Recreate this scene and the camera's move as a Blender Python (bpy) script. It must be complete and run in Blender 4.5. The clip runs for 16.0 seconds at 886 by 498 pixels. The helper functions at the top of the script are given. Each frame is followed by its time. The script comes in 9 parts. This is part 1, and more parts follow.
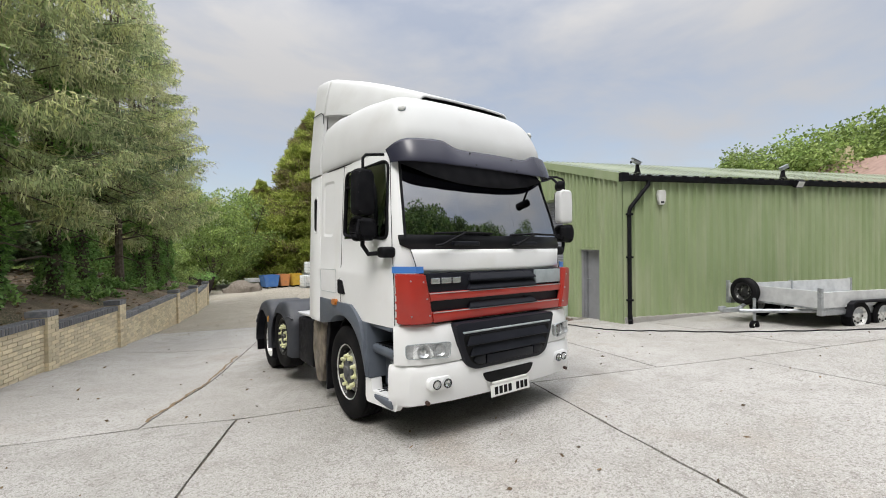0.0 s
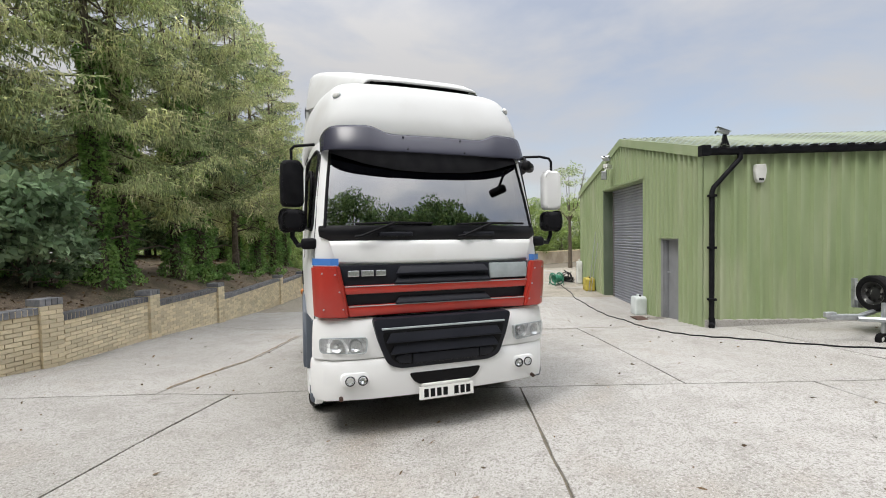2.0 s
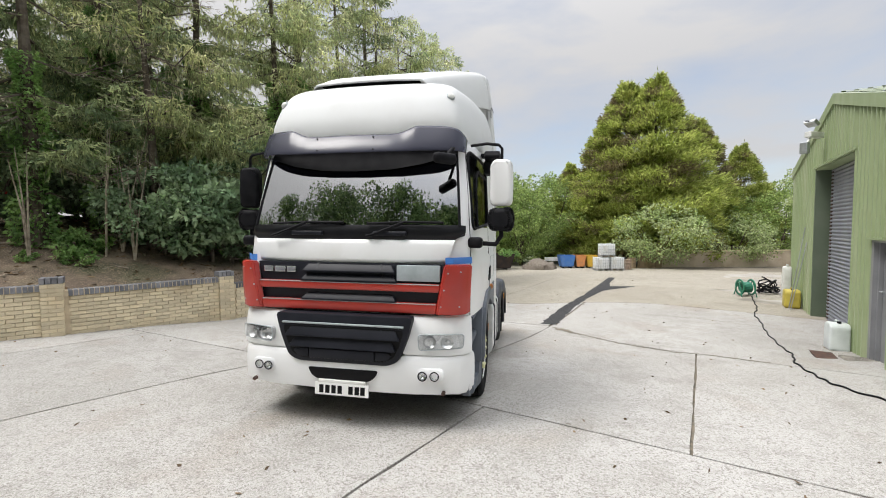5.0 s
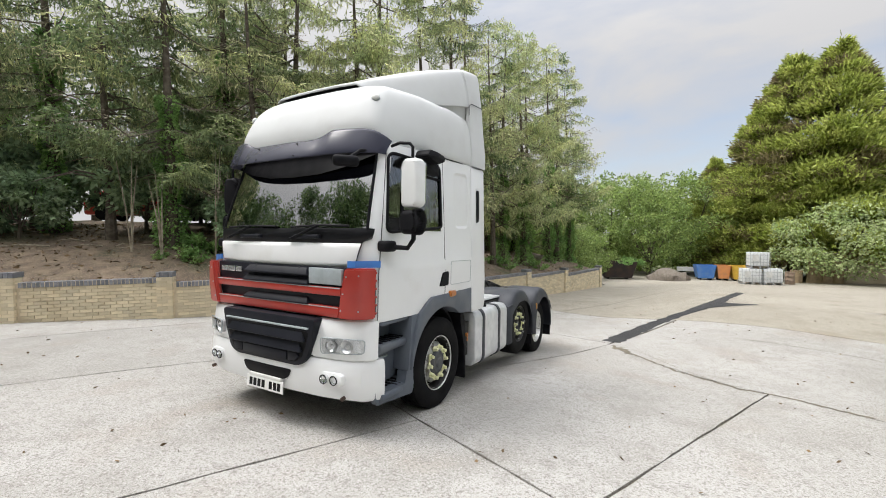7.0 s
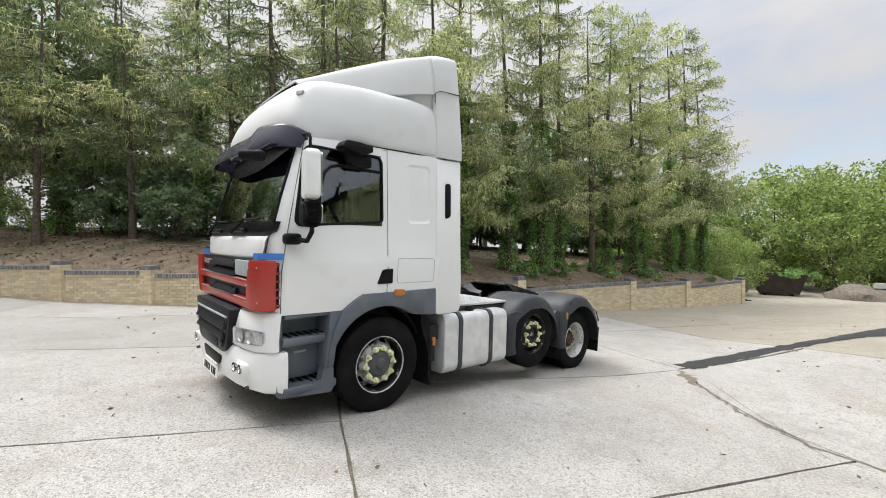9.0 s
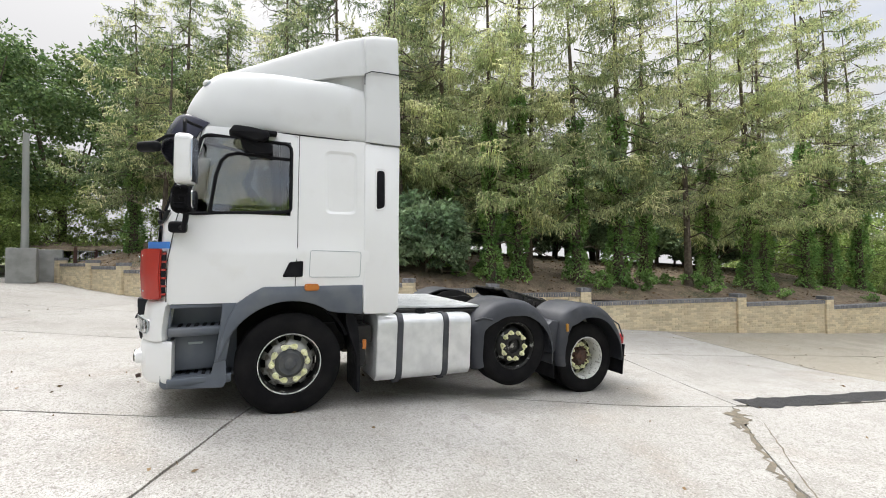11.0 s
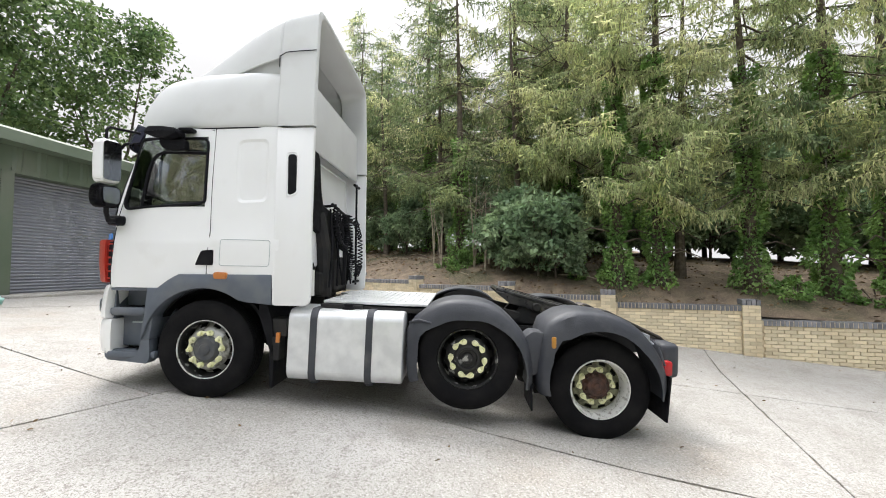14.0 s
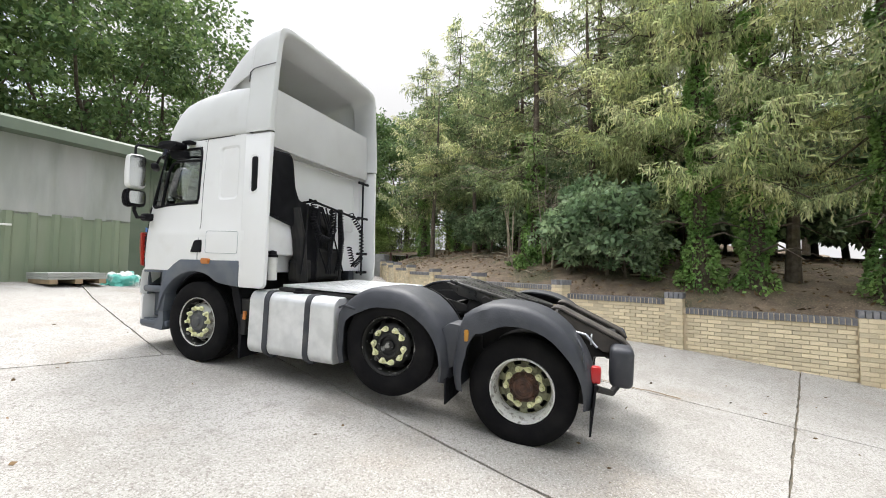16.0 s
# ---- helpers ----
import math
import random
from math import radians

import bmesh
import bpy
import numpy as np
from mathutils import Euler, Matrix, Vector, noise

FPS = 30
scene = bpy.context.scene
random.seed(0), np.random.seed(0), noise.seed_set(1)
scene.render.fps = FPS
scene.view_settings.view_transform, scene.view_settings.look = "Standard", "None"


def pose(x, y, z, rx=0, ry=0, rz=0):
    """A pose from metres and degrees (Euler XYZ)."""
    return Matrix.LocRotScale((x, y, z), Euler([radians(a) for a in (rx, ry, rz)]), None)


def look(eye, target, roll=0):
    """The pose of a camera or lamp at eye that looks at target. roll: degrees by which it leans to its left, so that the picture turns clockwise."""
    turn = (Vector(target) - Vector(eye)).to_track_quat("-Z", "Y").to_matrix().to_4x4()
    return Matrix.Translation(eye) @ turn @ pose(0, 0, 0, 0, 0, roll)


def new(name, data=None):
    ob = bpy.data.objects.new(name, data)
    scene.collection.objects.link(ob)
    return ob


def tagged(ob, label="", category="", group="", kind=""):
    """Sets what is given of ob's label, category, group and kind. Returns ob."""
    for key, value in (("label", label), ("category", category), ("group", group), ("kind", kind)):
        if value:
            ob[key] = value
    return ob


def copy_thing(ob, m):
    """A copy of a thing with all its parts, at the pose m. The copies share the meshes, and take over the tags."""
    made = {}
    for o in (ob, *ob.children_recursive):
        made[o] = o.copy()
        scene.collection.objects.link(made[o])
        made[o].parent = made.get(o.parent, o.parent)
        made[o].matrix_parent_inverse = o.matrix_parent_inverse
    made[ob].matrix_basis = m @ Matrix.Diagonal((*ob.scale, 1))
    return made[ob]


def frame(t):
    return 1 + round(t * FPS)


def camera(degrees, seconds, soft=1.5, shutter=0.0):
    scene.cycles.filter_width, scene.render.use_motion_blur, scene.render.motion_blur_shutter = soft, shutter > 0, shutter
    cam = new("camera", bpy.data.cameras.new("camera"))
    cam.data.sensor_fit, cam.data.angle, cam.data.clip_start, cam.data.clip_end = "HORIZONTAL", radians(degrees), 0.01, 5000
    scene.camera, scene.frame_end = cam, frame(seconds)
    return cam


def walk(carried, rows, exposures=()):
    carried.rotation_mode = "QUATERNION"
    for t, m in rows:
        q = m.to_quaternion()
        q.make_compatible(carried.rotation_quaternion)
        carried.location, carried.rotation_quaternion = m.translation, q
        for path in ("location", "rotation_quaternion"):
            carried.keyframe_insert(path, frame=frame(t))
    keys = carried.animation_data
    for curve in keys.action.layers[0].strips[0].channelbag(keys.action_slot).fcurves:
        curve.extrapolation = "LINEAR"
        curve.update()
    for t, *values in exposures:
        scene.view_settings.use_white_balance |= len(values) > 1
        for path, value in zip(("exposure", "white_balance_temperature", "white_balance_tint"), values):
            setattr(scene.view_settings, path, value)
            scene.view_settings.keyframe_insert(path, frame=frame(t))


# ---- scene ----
cam = camera(94.1, 16.0, 1.0)
PATH = [
    (0, (-3.03, -4.101, 1.893), (-1.803, -2.522, 1.871), -0.7),
    (0.5, (-2.621, -4.279, 1.865), (-1.494, -2.627, 1.818), -0.8),
    (1, (-2.225, -4.516, 1.882), (-1.215, -2.79, 1.824), -1.0),
    (1.5, (-1.837, -4.671, 1.898), (-0.963, -2.874, 1.833), -1.2),
    (2, (-1.37, -4.724, 1.883), (-0.64, -2.863, 1.816), -1.1),
    (2.5, (-0.907, -4.835, 1.889), (-0.32, -2.925, 1.817), -1.1),
    (3, (-0.478, -4.83, 1.876), (-0.039, -2.88, 1.795), -0.9),
    (3.5, (-0.019, -4.828, 1.913), (0.25, -2.849, 1.821), -0.5),
    (4, (0.44, -4.847, 1.93), (0.523, -2.851, 1.823), -0.3),
    (6.5, (2.879, -4.339, 1.943), (2.13, -2.486, 1.87), -0.5),
    (7, (3.291, -4.042, 1.901), (2.405, -2.25, 1.831), -0.4),
    (7.5, (3.715, -3.752, 1.875), (2.685, -2.039, 1.806), -0.4),
    (8, (4.077, -3.395, 1.829), (2.914, -1.768, 1.766), -0.1),
    (8.5, (4.458, -3.011, 1.795), (3.163, -1.488, 1.744), -0.1),
    (9, (4.753, -2.59, 1.765), (3.338, -1.176, 1.733), -0.2),
    (11.5, (5.603, -0.161, 1.478), (3.783, 0.665, 1.54), -0.3),
    (12, (5.628, 0.335, 1.469), (3.738, 0.982, 1.552), -0.4),
    (12.5, (5.632, 0.838, 1.434), (3.687, 1.287, 1.555), -0.6),
    (13, (5.573, 1.377, 1.391), (3.599, 1.671, 1.517), 0.0),
    (13.5, (5.58, 1.877, 1.342), (3.588, 2.021, 1.449), 0.2),
    (14, (5.49, 2.359, 1.302), (3.493, 2.389, 1.393), -0.2),
    (14.5, (5.492, 2.909, 1.227), (3.497, 2.795, 1.306), -0.4),
    (15, (5.431, 3.427, 1.213), (3.451, 3.167, 1.314), -0.2),
    (15.5, (5.325, 3.957, 1.209), (3.372, 3.534, 1.292), 0.3),
    (16, (5.199, 4.432, 1.192), (3.295, 3.828, 1.284), 0.9),
]
walk(cam, [(t, look(eye, target, roll)) for t, eye, target, roll in PATH],
     [(0.0, 0.42), (4.0, 0.54), (7.0, 0.60), (9.0, 0.66), (11.5, 0.88), (13.0, 0.95), (14.5, 1.02), (16.0, 1.02)])

# ---- light ----
SUN_EL, SUN_AZ = radians(60), radians(244)      # azimuth clockwise from +y
world = bpy.data.worlds.new("sky")
scene.world = world
world.use_nodes = True
wn, wl = world.node_tree.nodes, world.node_tree.links
wn.clear()
sky = wn.new("ShaderNodeTexSky")
sky.sky_type, sky.sun_disc = "NISHITA", False
sky.sun_elevation, sky.sun_rotation = SUN_EL, SUN_AZ
sky.air_density, sky.dust_density, sky.ozone_density = 1.0, 1.0, 1.4
wc = wn.new("ShaderNodeTexCoord")
wm = wn.new("ShaderNodeMapping")
wm.inputs["Scale"].default_value = (1.0, 1.0, 2.8)
wm.inputs["Location"].default_value = (0.35, 0.1, 0.2)
wno = wn.new("ShaderNodeTexNoise")
wno.inputs["Scale"].default_value, wno.inputs["Detail"].default_value = 2.3, 8.0
wno.inputs["Roughness"].default_value, wno.inputs["Distortion"].default_value = 0.52, 0.25
wr = wn.new("ShaderNodeMapRange")
wr.inputs[1].default_value, wr.inputs[2].default_value = 0.38, 0.62
wr.inputs[3].default_value, wr.inputs[4].default_value = 0.5, 1.0
# cloud brightness: thin high overcast is brighter overhead than at the horizon
sep = wn.new("ShaderNodeSeparateXYZ")
grad = wn.new("ShaderNodeMapRange")
grad.inputs[1].default_value, grad.inputs[2].default_value = 0.0, 1.0
grad.inputs[3].default_value, grad.inputs[4].default_value = 3.6, 31.0
lift = wn.new("ShaderNodeMath")
lift.operation = "POWER"
lift.inputs[1].default_value = 4.5
wcl = wn.new("ShaderNodeCombineColor")
wtint = [wn.new("ShaderNodeMath") for _ in range(2)]
for node, f in zip(wtint, (0.995, 1.01)):
    node.operation = "MULTIPLY"
    node.inputs[1].default_value = f
wmix = wn.new("ShaderNodeMix")
wmix.data_type = "RGBA"
wb = wn.new("ShaderNodeBackground")
wb.inputs["Strength"].default_value = 0.121
wo = wn.new("ShaderNodeOutputWorld")
wl.new(wc.outputs["Generated"], wm.inputs["Vector"])
wl.new(wm.outputs["Vector"], wno.inputs["Vector"])
wl.new(wno.outputs["Fac"], wr.inputs[0])
wl.new(wc.outputs["Generated"], sep.inputs[0])
wl.new(sep.outputs["Z"], lift.inputs[0])
wl.new(lift.outputs[0], grad.inputs[0])
wl.new(grad.outputs[0], wcl.inputs[0])
wl.new(grad.outputs[0], wtint[0].inputs[0])
wl.new(grad.outputs[0], wtint[1].inputs[0])
wl.new(wtint[0].outputs[0], wcl.inputs[1])
wl.new(wtint[1].outputs[0], wcl.inputs[2])
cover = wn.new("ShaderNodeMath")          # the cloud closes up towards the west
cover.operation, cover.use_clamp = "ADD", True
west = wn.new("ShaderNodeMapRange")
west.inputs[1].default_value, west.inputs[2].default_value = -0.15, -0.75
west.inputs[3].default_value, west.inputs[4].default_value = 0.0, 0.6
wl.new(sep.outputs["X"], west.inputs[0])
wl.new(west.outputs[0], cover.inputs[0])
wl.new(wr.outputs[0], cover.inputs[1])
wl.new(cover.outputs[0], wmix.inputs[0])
wl.new(sky.outputs["Color"], wmix.inputs[6])
wl.new(wcl.outputs[0], wmix.inputs[7])
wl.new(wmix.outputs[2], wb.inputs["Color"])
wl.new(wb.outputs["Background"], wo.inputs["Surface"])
sun = new("sun", bpy.data.lights.new("sun", "SUN"))
sun.data.energy, sun.data.angle, sun.data.color = 1.6, radians(22), (1.0, 0.97, 0.925)
sd = Vector((math.sin(SUN_AZ) * math.cos(SUN_EL), math.cos(SUN_AZ) * math.cos(SUN_EL), math.sin(SUN_EL)))
sun.matrix_world = look(sd * 50, (0, 0, 0))


# ---- materials ----
def mat(name, col, rough=0.5, metal=0.0, col2=None, scale=8.0, mix=(0.4, 0.65), fine=None, bump=0.0, bscale=60.0,
        coat=0.0, per_object=0.0, per_island=0.0, stain=None, sscale=1.2, smix=(0.55, 0.75), spec=0.5, rvar=0.0, streak=1.0):
    """col2: a second colour in noise patches; fine: a speckle colour; stain: large blotches; per_object, per_island: spread of value."""
    m = bpy.data.materials.new(name)
    m.use_nodes = True
    n, l = m.node_tree.nodes, m.node_tree.links
    b = n["Principled BSDF"]
    b.inputs["Roughness"].default_value, b.inputs["Metallic"].default_value = rough, metal
    b.inputs["Coat Weight"].default_value, b.inputs["Specular IOR Level"].default_value = coat, spec
    b.inputs["Coat Roughness"].default_value = 0.08
    tc = n.new("ShaderNodeTexCoord")
    src = tc.outputs["Object"]
    if streak != 1.0:
        mp = n.new("ShaderNodeMapping")
        mp.inputs["Scale"].default_value = (1.0, 1.0, streak)
        l.new(src, mp.inputs["Vector"])
        src = mp.outputs["Vector"]

    def noise_ramp(sc, lo, hi, detail=5.0):
        t = n.new("ShaderNodeTexNoise")
        t.inputs["Scale"].default_value, t.inputs["Detail"].default_value = sc, detail
        l.new(src, t.inputs["Vector"])
        r = n.new("ShaderNodeMapRange")
        r.inputs[1].default_value, r.inputs[2].default_value = lo, hi
        l.new(t.outputs["Fac"], r.inputs[0])
        return r.outputs[0]

    cur = None

    def over(c, fac):
        nonlocal cur
        x = n.new("ShaderNodeMix")
        x.data_type = "RGBA"
        l.new(fac, x.inputs[0])
        if cur is None:
            x.inputs[6].default_value = (*col, 1)
        else:
            l.new(cur, x.inputs[6])
        x.inputs[7].default_value = (*c, 1)
        cur = x.outputs[2]

    if col2:
        over(col2, noise_ramp(scale, *mix))
    if stain:
        over(stain, noise_ramp(sscale, *smix, detail=8.0))
    if fine:
        over(fine, noise_ramp(bscale * 1.7, 0.52, 0.68, 2.0))
    for spread, node, out in ((per_object, "ShaderNodeObjectInfo", "Random"), (per_island, "ShaderNodeNewGeometry", "Random Per Island")):
        if spread:
            o = n.new(node)
            r = n.new("ShaderNodeMapRange")
            r.inputs[3].default_value, r.inputs[4].default_value = 1 - spread, 1 + spread
            l.new(o.outputs[out], r.inputs[0])
            h = n.new("ShaderNodeHueSaturation")
            l.new(r.outputs[0], h.inputs["Value"])
            if cur is None:
                h.inputs["Color"].default_value = (*col, 1)
            else:
                l.new(cur, h.inputs["Color"])
            cur = h.outputs["Color"]
    if cur is None:
        b.inputs["Base Color"].default_value = (*col, 1)
    else:
        l.new(cur, b.inputs["Base Color"])
    if rvar:
        r = n.new("ShaderNodeMapRange")
        r.inputs[3].default_value, r.inputs[4].default_value = max(0, rough - rvar), min(1, rough + rvar)
        l.new(noise_ramp(scale * 2.0, 0.3, 0.7), r.inputs[0])
        l.new(r.outputs[0], b.inputs["Roughness"])
    if bump:
        t = n.new("ShaderNodeTexNoise")
        t.inputs["Scale"].default_value, t.inputs["Detail"].default_value = bscale, 4.0
        l.new(src, t.inputs["Vector"])
        u = n.new("ShaderNodeBump")
        u.inputs["Strength"].default_value, u.inputs["Distance"].default_value = bump, 0.01
        l.new(t.outputs["Fac"], u.inputs["Height"])
        l.new(u.outputs["Normal"], b.inputs["Normal"])
    return m


def leaf_mat(name, a, b2, trans=0.35):
    """Leaves: two greens by island, a little light through them."""
    m = mat(name, a, 0.55, col2=b2, scale=1.1, mix=(0.4, 0.62), per_island=0.45, per_object=0.12, spec=0.3)
    n, l = m.node_tree.nodes, m.node_tree.links
    p = n["Principled BSDF"]
    t = n.new("ShaderNodeBsdfTranslucent")
    x = n.new("ShaderNodeMixShader")
    x.inputs[0].default_value = trans
    l.new(p.inputs["Base Color"].links[0].from_socket, t.inputs["Color"])
    l.new(p.outputs[0], x.inputs[1])
    l.new(t.outputs[0], x.inputs[2])
    l.new(x.outputs[0], n["Material Output"].inputs["Surface"])
    return m


def glass_mat(name, tint, rough=0.0, ior=1.5):
    m = mat(name, tint, rough)
    b = m.node_tree.nodes["Principled BSDF"]
    b.inputs["Transmission Weight"].default_value, b.inputs["IOR"].default_value = 1.0, ior
    return m


def concrete_mat(name="concrete", tint=(0.94, 0.94, 0.94)):
    """Worn exposed-aggregate concrete: stains, mottling and stone speckle."""
    m = bpy.data.materials.new(name)
    m.use_nodes = True
    n, l = m.node_tree.nodes, m.node_tree.links
    b = n["Principled BSDF"]
    b.inputs["Roughness"].default_value, b.inputs["Specular IOR Level"].default_value = 0.88, 0.25
    tc = n.new("ShaderNodeTexCoord")
    cur = None
    for sc, lo, hi, detail, a, c in ((0.35, 0.40, 0.62, 6, (0.380, 0.369, 0.345), (0.444, 0.433, 0.411)), (1.7, 0.50, 0.74, 7, None, (0.292, 0.278, 0.252)), (0.8, 0.58, 0.72, 8, None, (0.335, 0.299, 0.257)),
                                  (7.0, 0.54, 0.72, 5, None, (0.311, 0.299, 0.278)), (42.0, 0.53, 0.64, 2, None, (0.217, 0.202, 0.182)), (58.0, 0.56, 0.66, 2, None, (0.517, 0.501, 0.480)), (120.0, 0.55, 0.66, 1, None, (0.183, 0.164, 0.143))):
        t = n.new("ShaderNodeTexNoise")
        t.inputs["Scale"].default_value, t.inputs["Detail"].default_value = sc, detail
        mp = n.new("ShaderNodeMapping")
        mp.inputs["Location"].default_value = (sc * 3.1, sc, 0)
        l.new(tc.outputs["Object"], mp.inputs["Vector"])
        l.new(mp.outputs["Vector"], t.inputs["Vector"])
        r = n.new("ShaderNodeMapRange")
        r.inputs[1].default_value, r.inputs[2].default_value, r.inputs[4].default_value = lo, hi, 1.0 if a else 0.8
        l.new(t.outputs["Fac"], r.inputs[0])
        x = n.new("ShaderNodeMix")
        x.data_type = "RGBA"
        l.new(r.outputs[0], x.inputs[0])
        if a:
            x.inputs[6].default_value = (*[p * q for p, q in zip(a, tint)], 1)
        else:
            l.new(cur, x.inputs[6])
        x.inputs[7].default_value = (*[p * q for p, q in zip(c, tint)], 1)
        cur = x.outputs[2]
    o = n.new("ShaderNodeObjectInfo")
    r = n.new("ShaderNodeMapRange")
    r.inputs[3].default_value, r.inputs[4].default_value = 0.93, 1.07
    l.new(o.outputs["Random"], r.inputs[0])
    h = n.new("ShaderNodeHueSaturation")
    l.new(r.outputs[0], h.inputs["Value"])
    l.new(cur, h.inputs["Color"])
    l.new(h.outputs["Color"], b.inputs["Base Color"])
    t = n.new("ShaderNodeTexNoise")
    t.inputs["Scale"].default_value, t.inputs["Detail"].default_value = 55.0, 4.0
    l.new(tc.outputs["Object"], t.inputs["Vector"])
    u = n.new("ShaderNodeBump")
    u.inputs["Strength"].default_value, u.inputs["Distance"].default_value = 0.8, 0.012
    l.new(t.outputs["Fac"], u.inputs["Height"])
    l.new(u.outputs["Normal"], b.inputs["Normal"])
    return m


CONCRETE = concrete_mat()
OLD_CONCRETE = concrete_mat("old_stained_concrete", (0.84, 0.80, 0.71))
STEP = mat("dirty_step_concrete", (0.22, 0.20, 0.17), 0.9, col2=(0.11, 0.10, 0.085), scale=5.0, mix=(0.4, 0.6), fine=(0.30, 0.28, 0.24), bump=0.8, bscale=40.0)
JOINT = mat("joint_dirt", (0.13, 0.115, 0.09), 0.95, col2=(0.20, 0.17, 0.125), scale=14.0, bump=0.6, bscale=90.0)
TARMAC = mat("tarmac", (0.020, 0.020, 0.022), 0.92, col2=(0.034, 0.033, 0.033), scale=5.0, fine=(0.055, 0.055, 0.056), bump=0.7, bscale=120.0)
EARTH = mat("earth", (0.115, 0.086, 0.062), 0.95, col2=(0.21, 0.16, 0.112), scale=3.0, mix=(0.45, 0.65), fine=(0.33, 0.255, 0.175), bump=1.0, bscale=26.0,
            stain=(0.05, 0.055, 0.025), sscale=0.6, smix=(0.52, 0.66))
GRASS = mat("grass", (0.07, 0.10, 0.03), 0.95, col2=(0.12, 0.12, 0.05), scale=0.6, bump=0.8, bscale=20.0)
BRICK = mat("buff_brick", (0.78, 0.675, 0.475), 0.85, col2=(0.70, 0.58, 0.385), scale=2.2, mix=(0.48, 0.70), fine=(0.66, 0.56, 0.38), bump=0.5, bscale=70.0, per_object=0.17, per_island=0.17)
MORTAR = mat("mortar", (0.62, 0.525, 0.375), 0.95, col2=(0.54, 0.45, 0.315), scale=6.0, bump=0.6, bscale=90.0)
BLUE_BRICK = mat("blue_brick", (0.13, 0.135, 0.15), 0.7, col2=(0.20, 0.195, 0.20), scale=12.0, bump=0.3, bscale=80.0, per_object=0.25, per_island=0.25)
GREEN_CLAD = mat("green_cladding", (0.28, 0.348, 0.185), 0.5, col2=(0.325, 0.385, 0.225), scale=2.4, mix=(0.4, 0.7), streak=0.22, stain=(0.40, 0.43, 0.29), sscale=1.5, smix=(0.52, 0.78), bump=0.05, bscale=20.0, rvar=0.12)
# a greyer and darker green than GREEN_CLAD, for the workshop's lower sheets
GREY_GREEN_CLAD = mat("grey_green_cladding", (0.20, 0.245, 0.165), 0.55, col2=(0.245, 0.285, 0.20), scale=1.8, mix=(0.4, 0.7), streak=0.25, stain=(0.27, 0.29, 0.23), sscale=1.2, smix=(0.5, 0.78), bump=0.05, bscale=20.0, rvar=0.12)
DARK_CLAD = mat("dark_green_cladding", (0.095, 0.125, 0.085), 0.55, col2=(0.13, 0.16, 0.115), scale=1.2, mix=(0.4, 0.7), stain=(0.15, 0.165, 0.13), sscale=0.8, rvar=0.1)
GREY_CLAD = mat("weathered_grey_cladding", (0.40, 0.41, 0.39), 0.75, col2=(0.30, 0.32, 0.29), scale=1.6, streak=0.25, stain=(0.36, 0.36, 0.34), sscale=1.5, rvar=0.1)
ROLLER = mat("roller_steel", (0.23, 0.24, 0.28), 0.5, 0.1, col2=(0.28, 0.29, 0.33), scale=2.0, rvar=0.1)
GREY_DOOR = mat("grey_door_paint", (0.25, 0.255, 0.27), 0.45, col2=(0.21, 0.215, 0.225), scale=3.0)
BROWN_DOOR = mat("brown_door_paint", (0.16, 0.075, 0.045), 0.5, col2=(0.11, 0.05, 0.03), scale=3.0)
BLACK_PLASTIC = mat("black_plastic", (0.008, 0.008, 0.010), 0.58, col2=(0.014, 0.014, 0.016), scale=9.0, rvar=0.1, spec=0.1)
ROOF_SHEET = mat("roof_sheet", (0.24, 0.29, 0.19), 0.6, col2=(0.30, 0.33, 0.24), scale=1.0)
WHITE_PLASTIC = mat("white_plastic", (0.72, 0.72, 0.70), 0.4, col2=(0.60, 0.60, 0.57), scale=4.0)
GALV = mat("galvanised_steel", (0.48, 0.50, 0.52), 0.42, 0.75, col2=(0.36, 0.38, 0.40), scale=9.0, rvar=0.15)
ALLOY = mat("brushed_aluminium", (0.74, 0.75, 0.76), 0.42, 0.45, col2=(0.62, 0.63, 0.64), scale=5.0, rvar=0.12)
RUBBER = mat("rubber", (0.006, 0.006, 0.007), 0.8, col2=(0.012, 0.0115, 0.012), scale=5.0, bump=0.25, bscale=50.0, spec=0.12)
WHITE_PAINT = mat("white_truck_paint", (0.80, 0.805, 0.81), 0.36, col2=(0.77, 0.775, 0.775), scale=1.6, mix=(0.45, 0.7), coat=0.25, stain=(0.73, 0.725, 0.71), sscale=2.4, smix=(0.58, 0.8), spec=0.35)
OFF_WHITE = mat("roof_grp", (0.63, 0.64, 0.64), 0.62, col2=(0.585, 0.59, 0.59), scale=1.4, coat=0.0, stain=(0.55, 0.55, 0.54), sscale=1.8, smix=(0.58, 0.8), spec=0.3)
RED_PAINT = mat("red_paint", (0.44, 0.030, 0.018), 0.34, col2=(0.36, 0.028, 0.02), scale=3.0, coat=0.4, stain=(0.40, 0.045, 0.03), sscale=4.0)
BLUE_PAINT = mat("blue_stripe", (0.06, 0.22, 0.62), 0.35)
SLATE = mat("slate_grey_plastic", (0.085, 0.10, 0.125), 0.55, col2=(0.11, 0.125, 0.15), scale=3.0, bump=0.12, bscale=140.0, stain=(0.14, 0.15, 0.165), sscale=3.0, smix=(0.58, 0.8))
GRILLE = mat("grille_plastic", (0.008, 0.009, 0.014), 0.48, col2=(0.012, 0.013, 0.019), scale=5.0, spec=0.25)
FENDER = mat("fender_plastic", (0.030, 0.033, 0.042), 0.55, col2=(0.050, 0.053, 0.062), scale=3.0, bump=0.2, bscale=60.0, stain=(0.095, 0.095, 0.096), sscale=2.0, smix=(0.56, 0.75))
